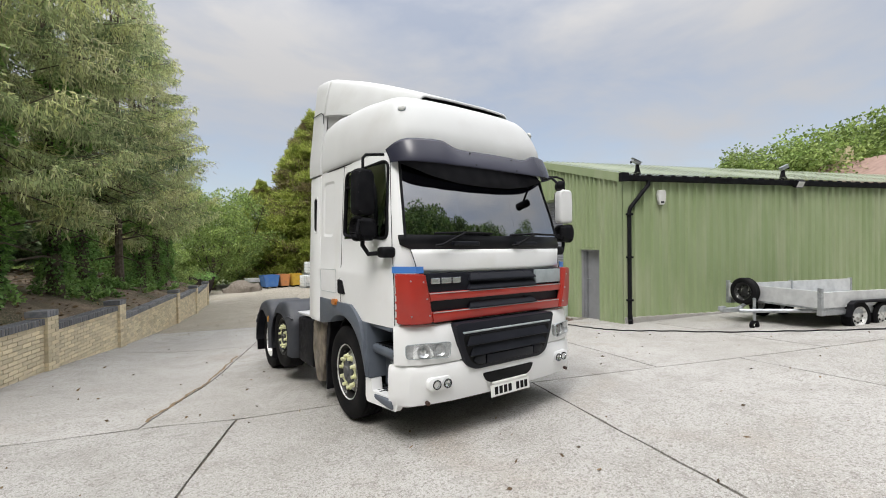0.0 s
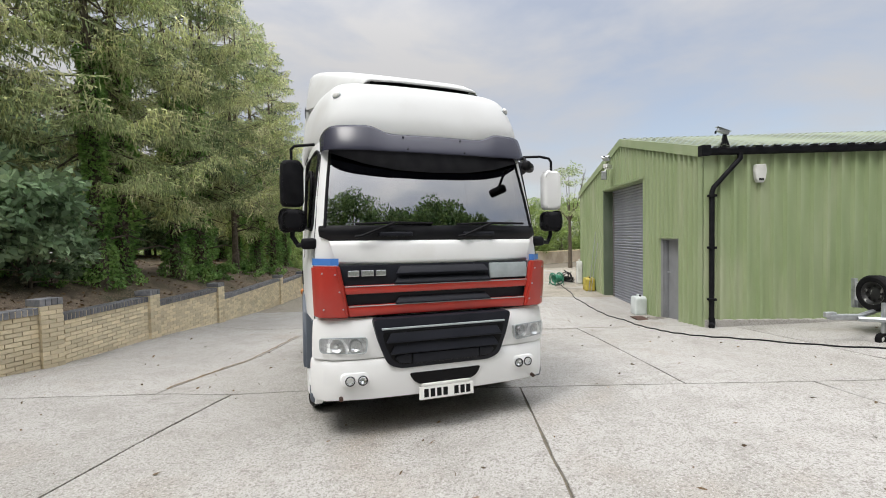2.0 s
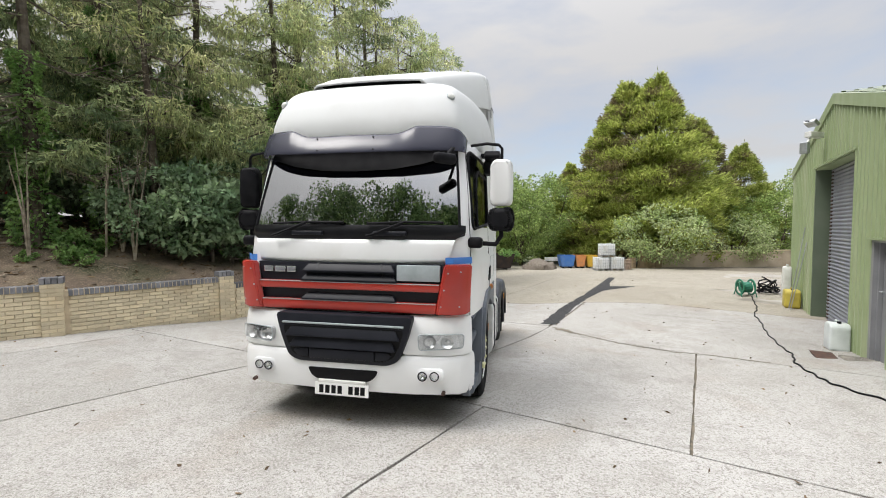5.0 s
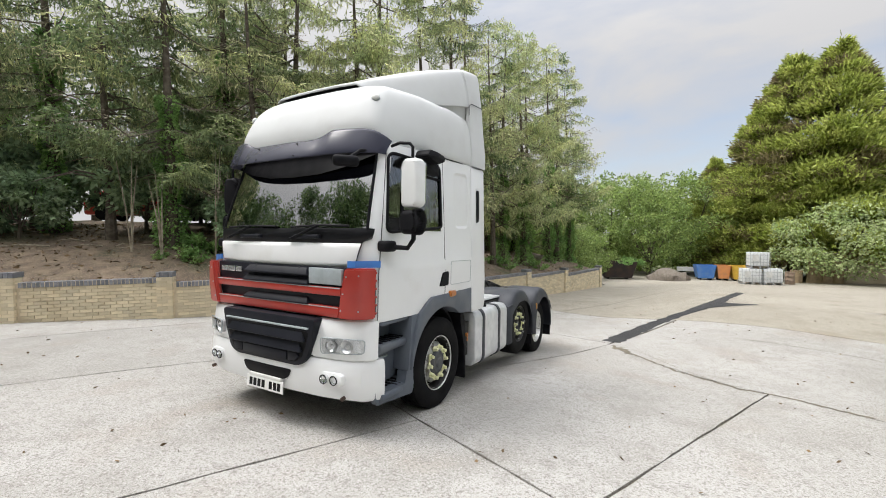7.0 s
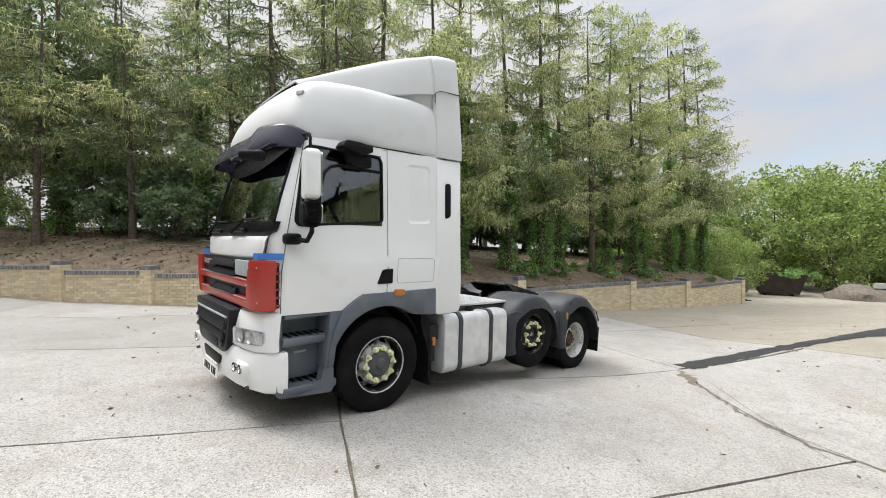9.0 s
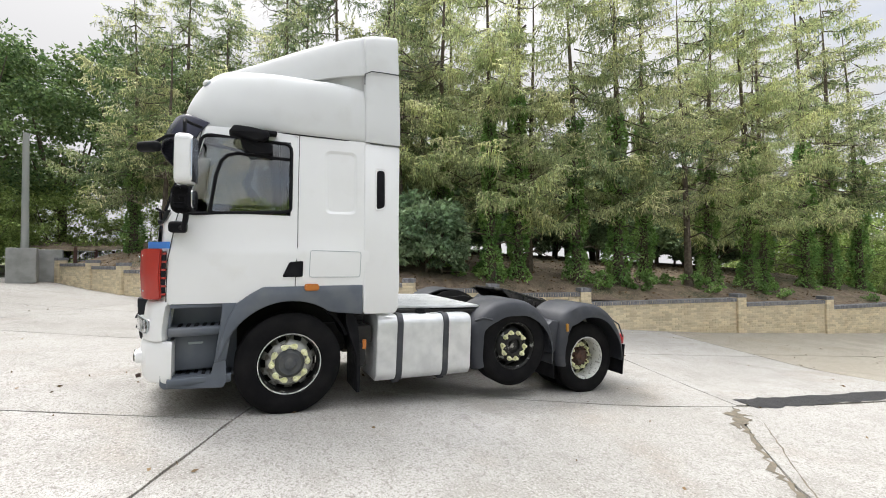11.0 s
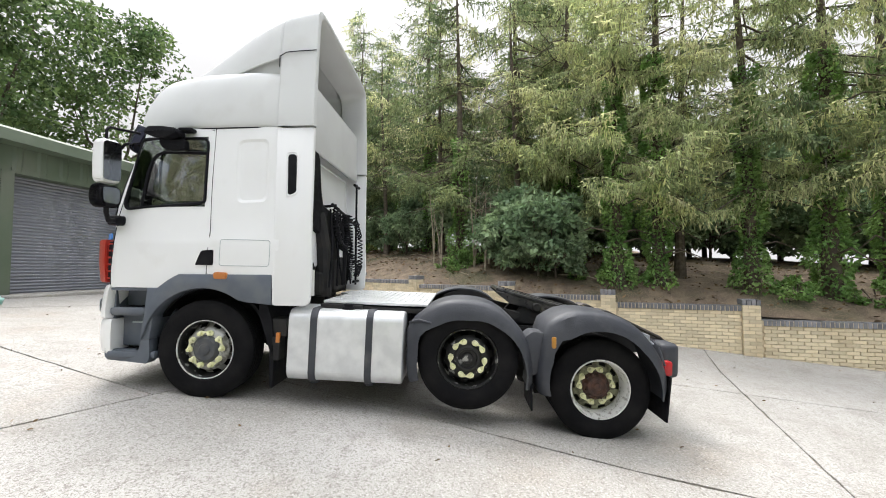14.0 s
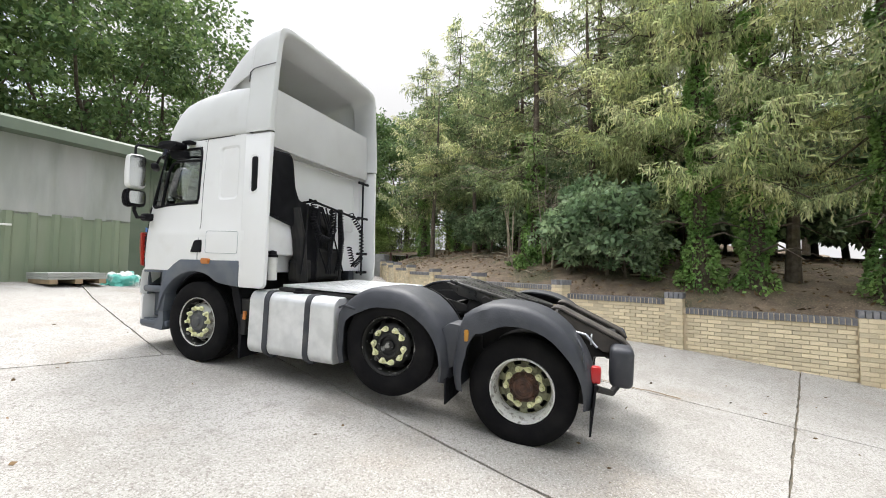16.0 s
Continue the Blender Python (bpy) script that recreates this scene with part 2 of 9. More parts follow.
SHIELD = mat("heat_shield", (0.26, 0.22, 0.17), 0.5, 0.4, col2=(0.13, 0.11, 0.09), scale=5.0, rvar=0.15)
CHASSIS = mat("chassis_paint", (0.008, 0.008, 0.009), 0.75, col2=(0.018, 0.016, 0.014), scale=6.0, bump=0.3, bscale=50.0)
GREASE = mat("greasy_steel", (0.03, 0.03, 0.032), 0.35, 0.3, col2=(0.09, 0.085, 0.08), scale=7.0, rvar=0.15)
GLOSS_BLACK = mat("gloss_black", (0.006, 0.006, 0.008), 0.35, col2=(0.010, 0.010, 0.012), scale=6.0, spec=0.25)
VISOR = mat("smoked_acrylic", (0.035, 0.036, 0.056), 0.26, spec=0.35)
GLASS = glass_mat("cab_glass", (0.50, 0.54, 0.54), ior=2.0)
SCREEN = glass_mat("screen_glass", (0.11, 0.125, 0.135), ior=3.9)
CLEAR = glass_mat("clear_lens", (0.94, 0.95, 0.96), 0.02)
REFLECTOR = mat("lamp_reflector", (0.62, 0.63, 0.64), 0.28, 0.75, col2=(0.45, 0.46, 0.47), scale=30.0)
CHROME = mat("chrome", (0.75, 0.76, 0.77), 0.12, 1.0)
SILVER = mat("silver_badge", (0.62, 0.63, 0.65), 0.22, 0.9)
YELLOW_CAP = mat("faded_yellow_plastic", (0.66, 0.66, 0.34), 0.5, col2=(0.78, 0.77, 0.55), scale=20.0, per_object=0.12)
AMBER_DULL = mat("dull_amber_lens", (0.42, 0.20, 0.03), 0.3)
AMBER = mat("amber_lens", (0.50, 0.17, 0.03), 0.3, coat=0.2)
RED_LENS = mat("red_lens", (0.42, 0.012, 0.016), 0.3, coat=0.2)
RUST = mat("rusty_hub", (0.045, 0.024, 0.018), 0.7, col2=(0.10, 0.045, 0.028), scale=16.0, bump=0.4, bscale=60.0)
RIM = mat("dirty_silver_rim", (0.72, 0.72, 0.71), 0.4, 0.35, col2=(0.32, 0.31, 0.29), scale=22.0, mix=(0.55, 0.66), rvar=0.15)
RIM_DISC = mat("dirty_wheel_disc", (0.44, 0.44, 0.42), 0.5, 0.4, col2=(0.13, 0.12, 0.10), scale=14.0, mix=(0.46, 0.62), rvar=0.15)
RIM_DARK = mat("black_rim_and_recess_shade", (0.018, 0.018, 0.018), 0.5, 0.3, col2=(0.30, 0.30, 0.28), scale=13.0, mix=(0.60, 0.66))
RAMP = mat("rusty_grey_steel", (0.085, 0.075, 0.066), 0.6, 0.2, col2=(0.045, 0.04, 0.036), scale=6.0, mix=(0.4, 0.65), bump=0.2, bscale=50.0)
OLIVE = mat("grimy_olive_disc", (0.27, 0.27, 0.17), 0.55, 0.2, col2=(0.10, 0.095, 0.06), scale=18.0, mix=(0.42, 0.62), rvar=0.1)
HUB = mat("grey_hub_cap", (0.055, 0.06, 0.068), 0.55, col2=(0.09, 0.09, 0.09), scale=12.0)
INTERIOR = mat("cab_trim", (0.012, 0.0125, 0.014), 0.9, col2=(0.02, 0.02, 0.021), scale=5.0, spec=0.1)
PLATE_WHITE = mat("plate_white", (0.80, 0.80, 0.78), 0.35)
BAR_BLACK = mat("bar_black", (0.006, 0.006, 0.007), 0.5, spec=0.15)
GREY_PANEL = mat("grey_holder", (0.36, 0.40, 0.42), 0.4, col2=(0.30, 0.34, 0.35), scale=10.0)


# ---- mesh helpers ----
def thing(name, label, category, m=None, group="", kind=""):
    ob = new(name)
    ob.matrix_basis = m or Matrix()
    ob.empty_display_size = 0.2
    return tagged(ob, label, category, group, kind)


def mesh_of(name, bm, material, smooth=False):
    bmesh.ops.recalc_face_normals(bm, faces=bm.faces)
    me = bpy.data.meshes.new(name)
    bm.to_mesh(me)
    bm.free()
    for m in material if isinstance(material, (list, tuple)) else (material,):
        me.materials.append(m)
    if smooth:
        me.shade_smooth()
        if smooth != "all":
            me.set_sharp_from_angle(angle=radians(38))
    return me


def part(name, bm, material, parent=None, label="", smooth=False):
    ob = new(name, mesh_of(name, bm, material, smooth))
    ob.parent = parent
    if label:
        ob["label"] = label
    return ob


def raw(name, verts, faces, material, parent=None, smooth=False):
    me = bpy.data.meshes.new(name)
    me.from_pydata(verts, [], faces)
    me.materials.append(material)
    if smooth:
        me.shade_smooth()
    ob = new(name, me)
    ob.parent = parent
    return ob


def box(bm, x0, x1, y0, y1, z0, z1, bevel=0.0, m=None, seg=2):
    b = bmesh.new()
    bmesh.ops.create_cube(b, size=1)
    bmesh.ops.transform(b, matrix=Matrix.Translation(((x0 + x1) / 2, (y0 + y1) / 2, (z0 + z1) / 2)) @ Matrix.Diagonal((abs(x1 - x0), abs(y1 - y0), abs(z1 - z0), 1)), verts=b.verts)
    if bevel:
        bmesh.ops.bevel(b, geom=b.edges[:], offset=bevel, segments=seg, affect="EDGES", profile=0.5)
    join(bm, b, m)


def join(bm, b, m=None):
    if m is not None:
        bmesh.ops.transform(b, matrix=m, verts=b.verts)
    me = bpy.data.meshes.new("t")
    b.to_mesh(me)
    b.free()
    bm.from_mesh(me)
    bpy.data.meshes.remove(me)


def prism(bm, pts, axis, a, b2, bevel=0.0, m=None, seg=2):
    """A flat outline swept along an axis: for axis x the points are (y, z), for y (x, z), for z (x, y)."""
    put = {"x": lambda p, v: (v, p[0], p[1]), "y": lambda p, v: (p[0], v, p[1]), "z": lambda p, v: (p[0], p[1], v)}[axis]
    b = bmesh.new()
    lo, hi = [b.verts.new(put(p, a)) for p in pts], [b.verts.new(put(p, b2)) for p in pts]
    b.faces.new(lo), b.faces.new(hi[::-1])
    for i in range(len(pts)):
        j = (i + 1) % len(pts)
        b.faces.new((lo[i], lo[j], hi[j], hi[i]))
    bmesh.ops.recalc_face_normals(b, faces=b.faces)
    if bevel:
        bmesh.ops.bevel(b, geom=b.edges[:], offset=bevel, segments=seg, affect="EDGES", profile=0.5)
    join(bm, b, m)


def tube(bm, pts, r, n=8, closed=False, taper=None):
    """A round bar along points; taper gives a radius for each point."""
    pts = [Vector(p) for p in pts]
    rings, side = [], None
    for i, p in enumerate(pts):
        d = (pts[min(i + 1, len(pts) - 1)] - pts[max(i - 1, 0)]).normalized()
        if side is None:
            side = d.orthogonal().normalized()
        side = (side - d * side.dot(d)).normalized()
        up, rr = d.cross(side), taper[i] if taper else r
        rings.append([bm.verts.new(p + (side * math.cos(2 * math.pi * k / n) + up * math.sin(2 * math.pi * k / n)) * rr) for k in range(n)])
    for a, b in zip(rings, rings[1:]):
        for k in range(n):
            bm.faces.new((a[k], a[(k + 1) % n], b[(k + 1) % n], b[k]))
    if not closed:
        bm.faces.new(rings[0][::-1]), bm.faces.new(rings[-1])


def lathe(bm, prof, axis="x", n=32, center=(0, 0, 0), close=False, sx=1.0):
    """Profile of (offset along axis, radius) turned about the axis."""
    rings = []
    for o, r in prof:
        ring = []
        for k in range(n):
            a = 2 * math.pi * k / n
            c, s = r * math.cos(a), r * math.sin(a)
            v = {"x": (o * sx, c, s), "y": (c, o, s), "z": (c, s, o)}[axis]
            ring.append(bm.verts.new(Vector(center) + Vector(v)))
        rings.append(ring)
    pairs = list(zip(rings, rings[1:])) + ([(rings[-1], rings[0])] if close else [])
    for a, b in pairs:
        for k in range(n):
            bm.faces.new((a[k], a[(k + 1) % n], b[(k + 1) % n], b[k]))
    return rings


# ---- ground ----
KY = [-60, -12, -6.5, -5, -2, 0, 2, 4.1, 6, 10, 15, 24, 32, 60, 400]
KZ = [2.6, 0.98, 0.68, 0.45, 0.17, 0, -0.19, -0.41, -0.51, -0.72, -0.97, -1.44, -1.8, -2.6, -6]


def gz(x, y):
    side = min(0.2, 0.1 * max(0.0, -x - 2.0)) * float(np.interp(y, [-2, 3, 13, 22], [0, 1, 1, 0]))     # the yard rises towards the wall
    f = min(1.0, max(0.0, (x - 1.5) / 5.0))
    shelf = 0.5 * f * f * (3 - 2 * f) * float(np.interp(y, [3.8, 6.3, 9.5, 16, 22, 31], [0, 0.38, 1, 1.1, 0.7, 0]))       # and lies almost level by the shed
    return float((np.interp(y - 0.5, KY, KZ) + np.interp(y, KY, KZ) * 2 + np.interp(y + 0.5, KY, KZ)) / 4) + side + shelf


U, V = Vector((0.9135, -0.4067)), Vector((0.4067, 0.9135))   # across and along the yard
A0 = Vector((0.99, -0.42))                                  # on the cross joint in front of the truck


def yard(u, v):
    p = A0 + U * u + V * v
    return p.x, p.y


def sheet(name, x0, x1, y0, y1, nx, ny, dz, material):
    vs, fs = [], []
    for j in range(ny + 1):
        y = y0 + (y1 - y0) * j / ny
        for i in range(nx + 1):
            x = x0 + (x1 - x0) * i / nx
            vs.append((x, y, gz(x, y) + dz))
    for j in range(ny):
        for i in range(nx):
            k = j * (nx + 1) + i
            fs.append((k, k + 1, k + nx + 2, k + nx + 1))
    return raw(name, vs, fs, material)


ground = tagged(sheet("ground", -300, 300, -200, 400, 20, 400, -0.06, GRASS), "rough grass and soil beyond the yard", "ground", kind="structure")
pavement = tagged(sheet("pavement", -26, 40, -26, 46, 66, 144, -0.022, JOINT), "dirt bed showing in the joints of the concrete yard", "pavement", kind="structure")

def cross_a(u):
    return float(np.interp(u, [-18, -8, -5.4, -4.2, -2.2, 0.2, 2.0, 4.3, 6.5, 18], [-0.6, -0.2, -0.1, 0.17, 0.25, 0.04, -0.05, -0.2, -0.28, -0.7]))


def slab(u0, u1, v0, v1, material=CONCRETE, gap=0.008):
    """One concrete bay that follows the fall of the yard, with slightly ragged edges."""
    lo, hi = (v0 if callable(v0) else lambda u: v0), (v1 if callable(v1) else lambda u: v1)
    nu, nv = max(16, int((u1 - u0) / 0.5)), max(6, int((hi(u0) - lo(u0)) / 0.3))
    vs, fs = [], []
    rnd = random.Random(int(u0 * 100) * 7919 + int(lo(u0) * 100))
    for j in range(nv + 1):
        for i in range(nu + 1):
            u = u0 + (u1 - u0) * i / nu
            v = lo(u) + (hi(u) - lo(u)) * j / nv
            if i in (0, nu):
                u += (gap + rnd.uniform(-0.004, 0.012)) * (1 if i == 0 else -1)
            if j in (0, nv):
                v += (gap + rnd.uniform(-0.004, 0.012)) * (1 if j == 0 else -1)
            x, y = yard(u, v)
            vs.append((x, y, gz(x, y)))
    w = nu + 1
    for j in range(nv):
        for i in range(nu):
            k = j * w + i
            fs.append((k, k + 1, k + w + 1, k + w))
    edge = list(range(w)) + [j * w + nu for j in range(1, nv + 1)] + [nv * w + i for i in range(nu - 1, -1, -1)] + [j * w for j in range(nv - 1, 0, -1)]
    base = len(vs)
    for k in edge:
        vs.append((vs[k][0], vs[k][1], vs[k][2] - 0.05))
    m = len(edge)
    for i in range(m):
        j = (i + 1) % m
        fs.append((edge[i], base + i, base + j, edge[j]))
    raw("slab", vs, fs, material, pavement)


NEAR0 = [-17.2, -13.75, -10.3, -6.85, -3.38, 0.26, 3.50, 6.95, 10.4, 13.9, 17.4]
NEAR1 = [-18.1, -14.65, -11.2, -7.75, -4.35, -0.88, 2.16, 5.10, 8.5, 12.0, 15.5, 19.0]
FAR = [-18.1, -14.6, -11.2, -7.7, -4.35, -0.92, 2.4, 5.9, 9.4, 12.9, 16.4, 20]


def crack_line(u):
    """The ragged edge between the near bays and the large pale one by the shed."""
    return float(np.interp(u, [-0.9, 0.25, 1.4, 2.35, 3.15, 5, 20], [5.9, 5.23, 4.6, 4.48, 4.27, 4.0, 3.4]))


def far_line(u):
    return 9.45 - 0.02 * u


WEST, EAST = [u for u in NEAR1 if u < 0], [u for u in NEAR1 if u > -1]
for cuts, v0, v1, m_ in ((NEAR0, -19.0, -12.7, CONCRETE), (NEAR0, -12.7, -6.35, CONCRETE), (NEAR0, -6.35, cross_a, CONCRETE), (WEST, cross_a, 6.0, CONCRETE), (EAST, cross_a, crack_line, CONCRETE),
                         ([u for u in FAR if u < 0], 6.0, far_line, CONCRETE), ([EAST[0], 20], crack_line, far_line, CONCRETE), ([-18.1, -4.6, 20], far_line, 38.0, OLD_CONCRETE)):
    for a, b in zip(cuts, cuts[1:]):
        slab(a, b, v0, v1, m_)


# ---- the tractor unit ----
truck = thing("tractor_unit", "white high-roof tractor unit with red corners parked on concrete", "truck",
              Matrix.Translation((0.052, 0, 0)) @ pose(0, 0, 0, 0, 0, -2.9) @ pose(0, 0, 0, -0.6) @ pose(0, 0, 0, 0, 0.7))
CH = pose(0, 0, 0, -1.9)          # the chassis leans back a little more than the cab


def lerp(a, b, f):
    return a + (b - a) * f


# cab shell: rings of the plan outline at rising heights
#      z     yf     wsx    wA     yA     win0   win1   wside  wrear yr
CAB = [(1.12, -1.13, 0.94, 1.13, -0.98, -0.90, 0.03, 1.213, 1.218, 0.86),
       (1.30, -1.14, 0.94, 1.135, -0.98, -0.90, 0.03, 1.222, 1.226, 0.86),
       (1.56, -1.13, 0.94, 1.132, -0.96, -0.90, 0.03, 1.224, 1.228, 0.86),
       (1.61, -1.13, 0.94, 1.13, -0.955, -0.90, 0.03, 1.220, 1.226, 0.86),
       (1.67, -1.125, 0.94, 1.125, -0.95, -0.90, 0.03, 1.202, 1.214, 0.86),
       (1.845, -1.11, 1.00, 1.118, -0.93, -0.885, 0.035, 1.198, 1.212, 0.86),
       (1.95, -1.085, 1.032, 1.108, -0.90, -0.855, 0.035, 1.195, 1.21, 0.86),
       (2.20, -1.015, 1.012, 1.090, -0.855, -0.815, 0.035, 1.185, 1.205, 0.86),
       (2.45, -0.935, 0.988, 1.065, -0.80, -0.765, 0.035, 1.172, 1.20, 0.86),
       (2.68, -0.86, 0.962, 1.04, -0.745, -0.705, 0.035, 1.158, 1.195, 0.86),
       (2.77, -0.83, 0.95, 1.03, -0.72, -0.69, 0.035, 1.15, 1.19, 0.86)]


def cab_ring(z, yf, wsx, wa, ya, w0, w1, ws, wr, yr, inset=0.0):
    i = inset
    h = [(0.0, yf + i), (0.35, yf + 0.006 + i), (0.66, yf + 0.024 + i), (wsx - i * 0.3, yf + 0.075 + i), (lerp(wsx, wa, 0.62) - i * 0.7, lerp(yf + 0.075, ya, 0.40) + i * 0.7), (wa - i, ya + i * 0.4),
         (lerp(wa, ws, 0.25) - i, w0), (lerp(wa, ws, 0.7) - i, lerp(w0, w1, 0.35)), (ws - i, w1), (ws + 0.002 - i, 0.10), (wr - i, 0.76), (wr - i, yr - 0.04 - i), (wr - 0.04 - i, yr - i), (0.0, yr - i)]
    full = h + [(-x, y) for x, y in h[-2:0:-1]]
    return [(x, y, z) for x, y in full]


def loft(bm, rings, skip=lambda i, k: False, cap_lo=True, cap_hi=True):
    vr = [[bm.verts.new(p) for p in r] for r in rings]
    n = len(rings[0])
    for i in range(len(vr) - 1):
        for k in range(n):
            if not skip(i, k):
                j = (k + 1) % n
                bm.faces.new((vr[i][k], vr[i][j], vr[i + 1][j], vr[i + 1][k]))
    if cap_lo:
        bm.faces.new(vr[0][::-1])
    if cap_hi:
        bm.faces.new(vr[-1])
    return vr


NR = 26


def is_window(i, k):
    """Faces of the shell left open for the windscreen and the two door windows."""
    z0 = CAB[i][0]
    front = k in (0, 1, 2) or k in (NR - 1, NR - 2, NR - 3)
    side = k in (6, 7) or k in (NR - 7, NR - 8)
    panel = k in (9, NR - 10)          # the quarter behind the door, filled by its own pressed sheet
    return 1.94 < z0 < 2.6 and (front or side or panel)


cab = part("cab_shell", (lambda b: (loft(b, [cab_ring(*r) for r in CAB], is_window), b)[1])(bmesh.new()), WHITE_PAINT, truck, "white painted steel cab", smooth=True)
part("cab_lining", (lambda b: (loft(b, [cab_ring(*r, inset=0.05) for r in CAB], is_window), b)[1])(bmesh.new()), INTERIOR, truck, "dark cab interior trim", smooth=True)


def pane(name, ks, zs, inset, mat_, label):
    """A curved pane that follows the shell between ring columns ks, at ring indices zs."""
    bm = bmesh.new()
    for off in (inset, inset + 0.006):
        g = [[bm.verts.new(cab_ring(*CAB[i], inset=off)[k % NR]) for k in ks] for i in zs]
        for i in range(len(zs) - 1):
            for k in range(len(ks) - 1):
                bm.faces.new((g[i][k], g[i][k + 1], g[i + 1][k + 1], g[i + 1][k]))
    o = part(name, bm, mat_, truck, label, smooth="all")
    o.visible_shadow = False
    return o


pane("windscreen", [-3, -2, -1, 0, 1, 2, 3], [6, 7, 8, 9], -0.004, SCREEN, "large curved tinted windscreen")
for s, ks in (("l", [6, 7, 8]), ("r", [NR - 8, NR - 7, NR - 6])):
    pane("door_window", ks, [6, 7, 8, 9], 0.004, GLASS, "tinted door window")


def side_pts(pts, off=0.0):
    """(y, z) on the cab's side to 3D, following its taper; returns a function of the side."""
    def at(y, z):
        zs = [r[0] for r in CAB]
        wa, ws, wr = (float(np.interp(z, zs, [r[c] for r in CAB])) for c in (3, 7, 8))
        ya, w0, w1 = (float(np.interp(z, zs, [r[c] for r in CAB])) for c in (4, 5, 6))
        return float(np.interp(y, [ya, w0, lerp(w0, w1, 0.35), w1, 0.10, 0.76, 1.2], [wa, lerp(wa, ws, 0.25), lerp(wa, ws, 0.7), ws, ws + 0.002, wr, wr])) + off
    return lambda s: [(s * at(y, z), y, z) for y, z in pts]


def strip(name, pts, mat_, parent, r=0.006, off=0.0, closed=True, label=""):
    for s in (1, -1):
        bm = bmesh.new()
        p = side_pts(pts, off)(s)
        tube(bm, p + ([p[0]] if closed else []), r, 6)
        part(name, bm, mat_, parent, label)


def side_panel(name, pts, mat_, off, thick, label="", sides=(1, -1), bevel=0.006):
    """A raised panel on the cab's side with a rounded rim."""
    for s in sides:
        bm = bmesh.new()
        f, b = side_pts(pts, off)(s), side_pts(pts, off - thick)(s)
        fv, bv = [bm.verts.new(p) for p in f], [bm.verts.new(p) for p in b]
        bm.faces.new(fv), bm.faces.new(bv[::-1])
        for i in range(len(pts)):
            j = (i + 1) % len(pts)
            bm.faces.new((fv[i], fv[j], bv[j], bv[i]))
        bmesh.ops.recalc_face_normals(bm, faces=bm.faces)
        if bevel:
            bmesh.ops.bevel(bm, geom=[e for e in bm.edges if any(v in fv for v in e.verts) and all(v in fv for v in e.verts)], offset=bevel, segments=2, affect="EDGES")
        part(name, bm, mat_, truck, label, smooth=True)


def rounded(pts, r, n=4):
    """Round the corners of a flat outline."""
    out = []
    m = len(pts)
    for i in range(m):
        p, a, b = Vector(pts[i]), Vector(pts[i - 1]), Vector(pts[(i + 1) % m])
        ra = min(r, (a - p).length * 0.45, (b - p).length * 0.45)
        s, e = p + (a - p).normalized() * ra, p + (b - p).normalized() * ra
        for k in range(n + 1):
            t = k / n
            out.append(tuple(s * (1 - t) ** 2 + p * 2 * t * (1 - t) + e * t * t))
    return out


WIN = rounded([(-0.86, 1.93), (-0.735, 2.685), (0.04, 2.66), (0.035, 2.0), (-0.02, 1.985)], 0.075)
strip("window_seal", WIN, BLACK_PLASTIC, truck, 0.016, 0.004, label="black rubber window seal")
strip("quarter_bar", [(-0.66, 1.95), (-0.615, 2.30), (-0.575, 2.44), (-0.52, 2.50), (-0.44, 2.525), (0.03, 2.505)], BLACK_PLASTIC, truck, 0.016, 0.002, closed=False)
strip("door_seam", [(0.115, 2.76), (0.105, 2.2), (0.105, 1.70), (0.095, 1.5), (0.085, 1.3), (0.085, 1.13)], GRILLE, truck, 0.0035, 0.0012, closed=False)
strip("door_seam", [(-0.735, 2.745), (-0.80, 2.45), (-0.925, 1.85), (-0.98, 1.5), (-0.985, 1.14)], GRILLE, truck, 0.0035, 0.0012, closed=False)
strip("door_seam", [(-0.735, 2.745), (0.10, 2.745)], GRILLE, truck, 0.003, 0.001, closed=False)
for s in (1, -1):
    # the sheet behind the door, with a shallow pressed recess
    bm = bmesh.new()
    rim = side_pts([(0.10, 1.95), (0.10, 2.2), (0.10, 2.45), (0.10, 2.68), (0.76, 2.68), (0.76, 2.45), (0.76, 2.2), (0.76, 1.95)])(s)
    wide = rounded([(0.355, 2.64), (0.69, 2.65), (0.69, 1.995), (0.365, 1.985)], 0.075, 6)
    slim = rounded([(0.385, 2.612), (0.66, 2.62), (0.66, 2.025), (0.395, 2.015)], 0.05, 6)
    loops = [[bm.verts.new(p) for p in pts] for pts in (rim, side_pts(wide)(s), side_pts(slim, -0.011)(s))]
    for ring in loops[:2]:
        for a, b in zip(ring, ring[1:] + ring[:1]):
            bm.edges.new((a, b))
    bmesh.ops.triangle_fill(bm, use_beauty=True, edges=bm.edges[:])
    bmesh.ops.delete(bm, geom=[f for f in bm.faces if all(v in loops[1] for v in f.verts)], context="FACES_ONLY")
    for i in range(len(wide)):
        j = (i + 1) % len(wide)
        bm.faces.new((loops[1][i], loops[1][j], loops[2][j], loops[2][i]))
    bm.faces.new(loops[2])
    part("pressing", bm, WHITE_PAINT, truck, "white quarter sheet with a pressed recess")
strip("locker_seam", rounded([(0.225, 1.615), (0.735, 1.605), (0.725, 1.345), (0.215, 1.35)], 0.03), GREY_PANEL, truck, 0.003, 0.001)
side_panel("door_grip", rounded([(-0.036, 1.354), (0.03, 1.50), (0.157, 1.51), (0.153, 1.353)], 0.02), BLACK_PLASTIC, 0.012, 0.02, "black recessed door grip")
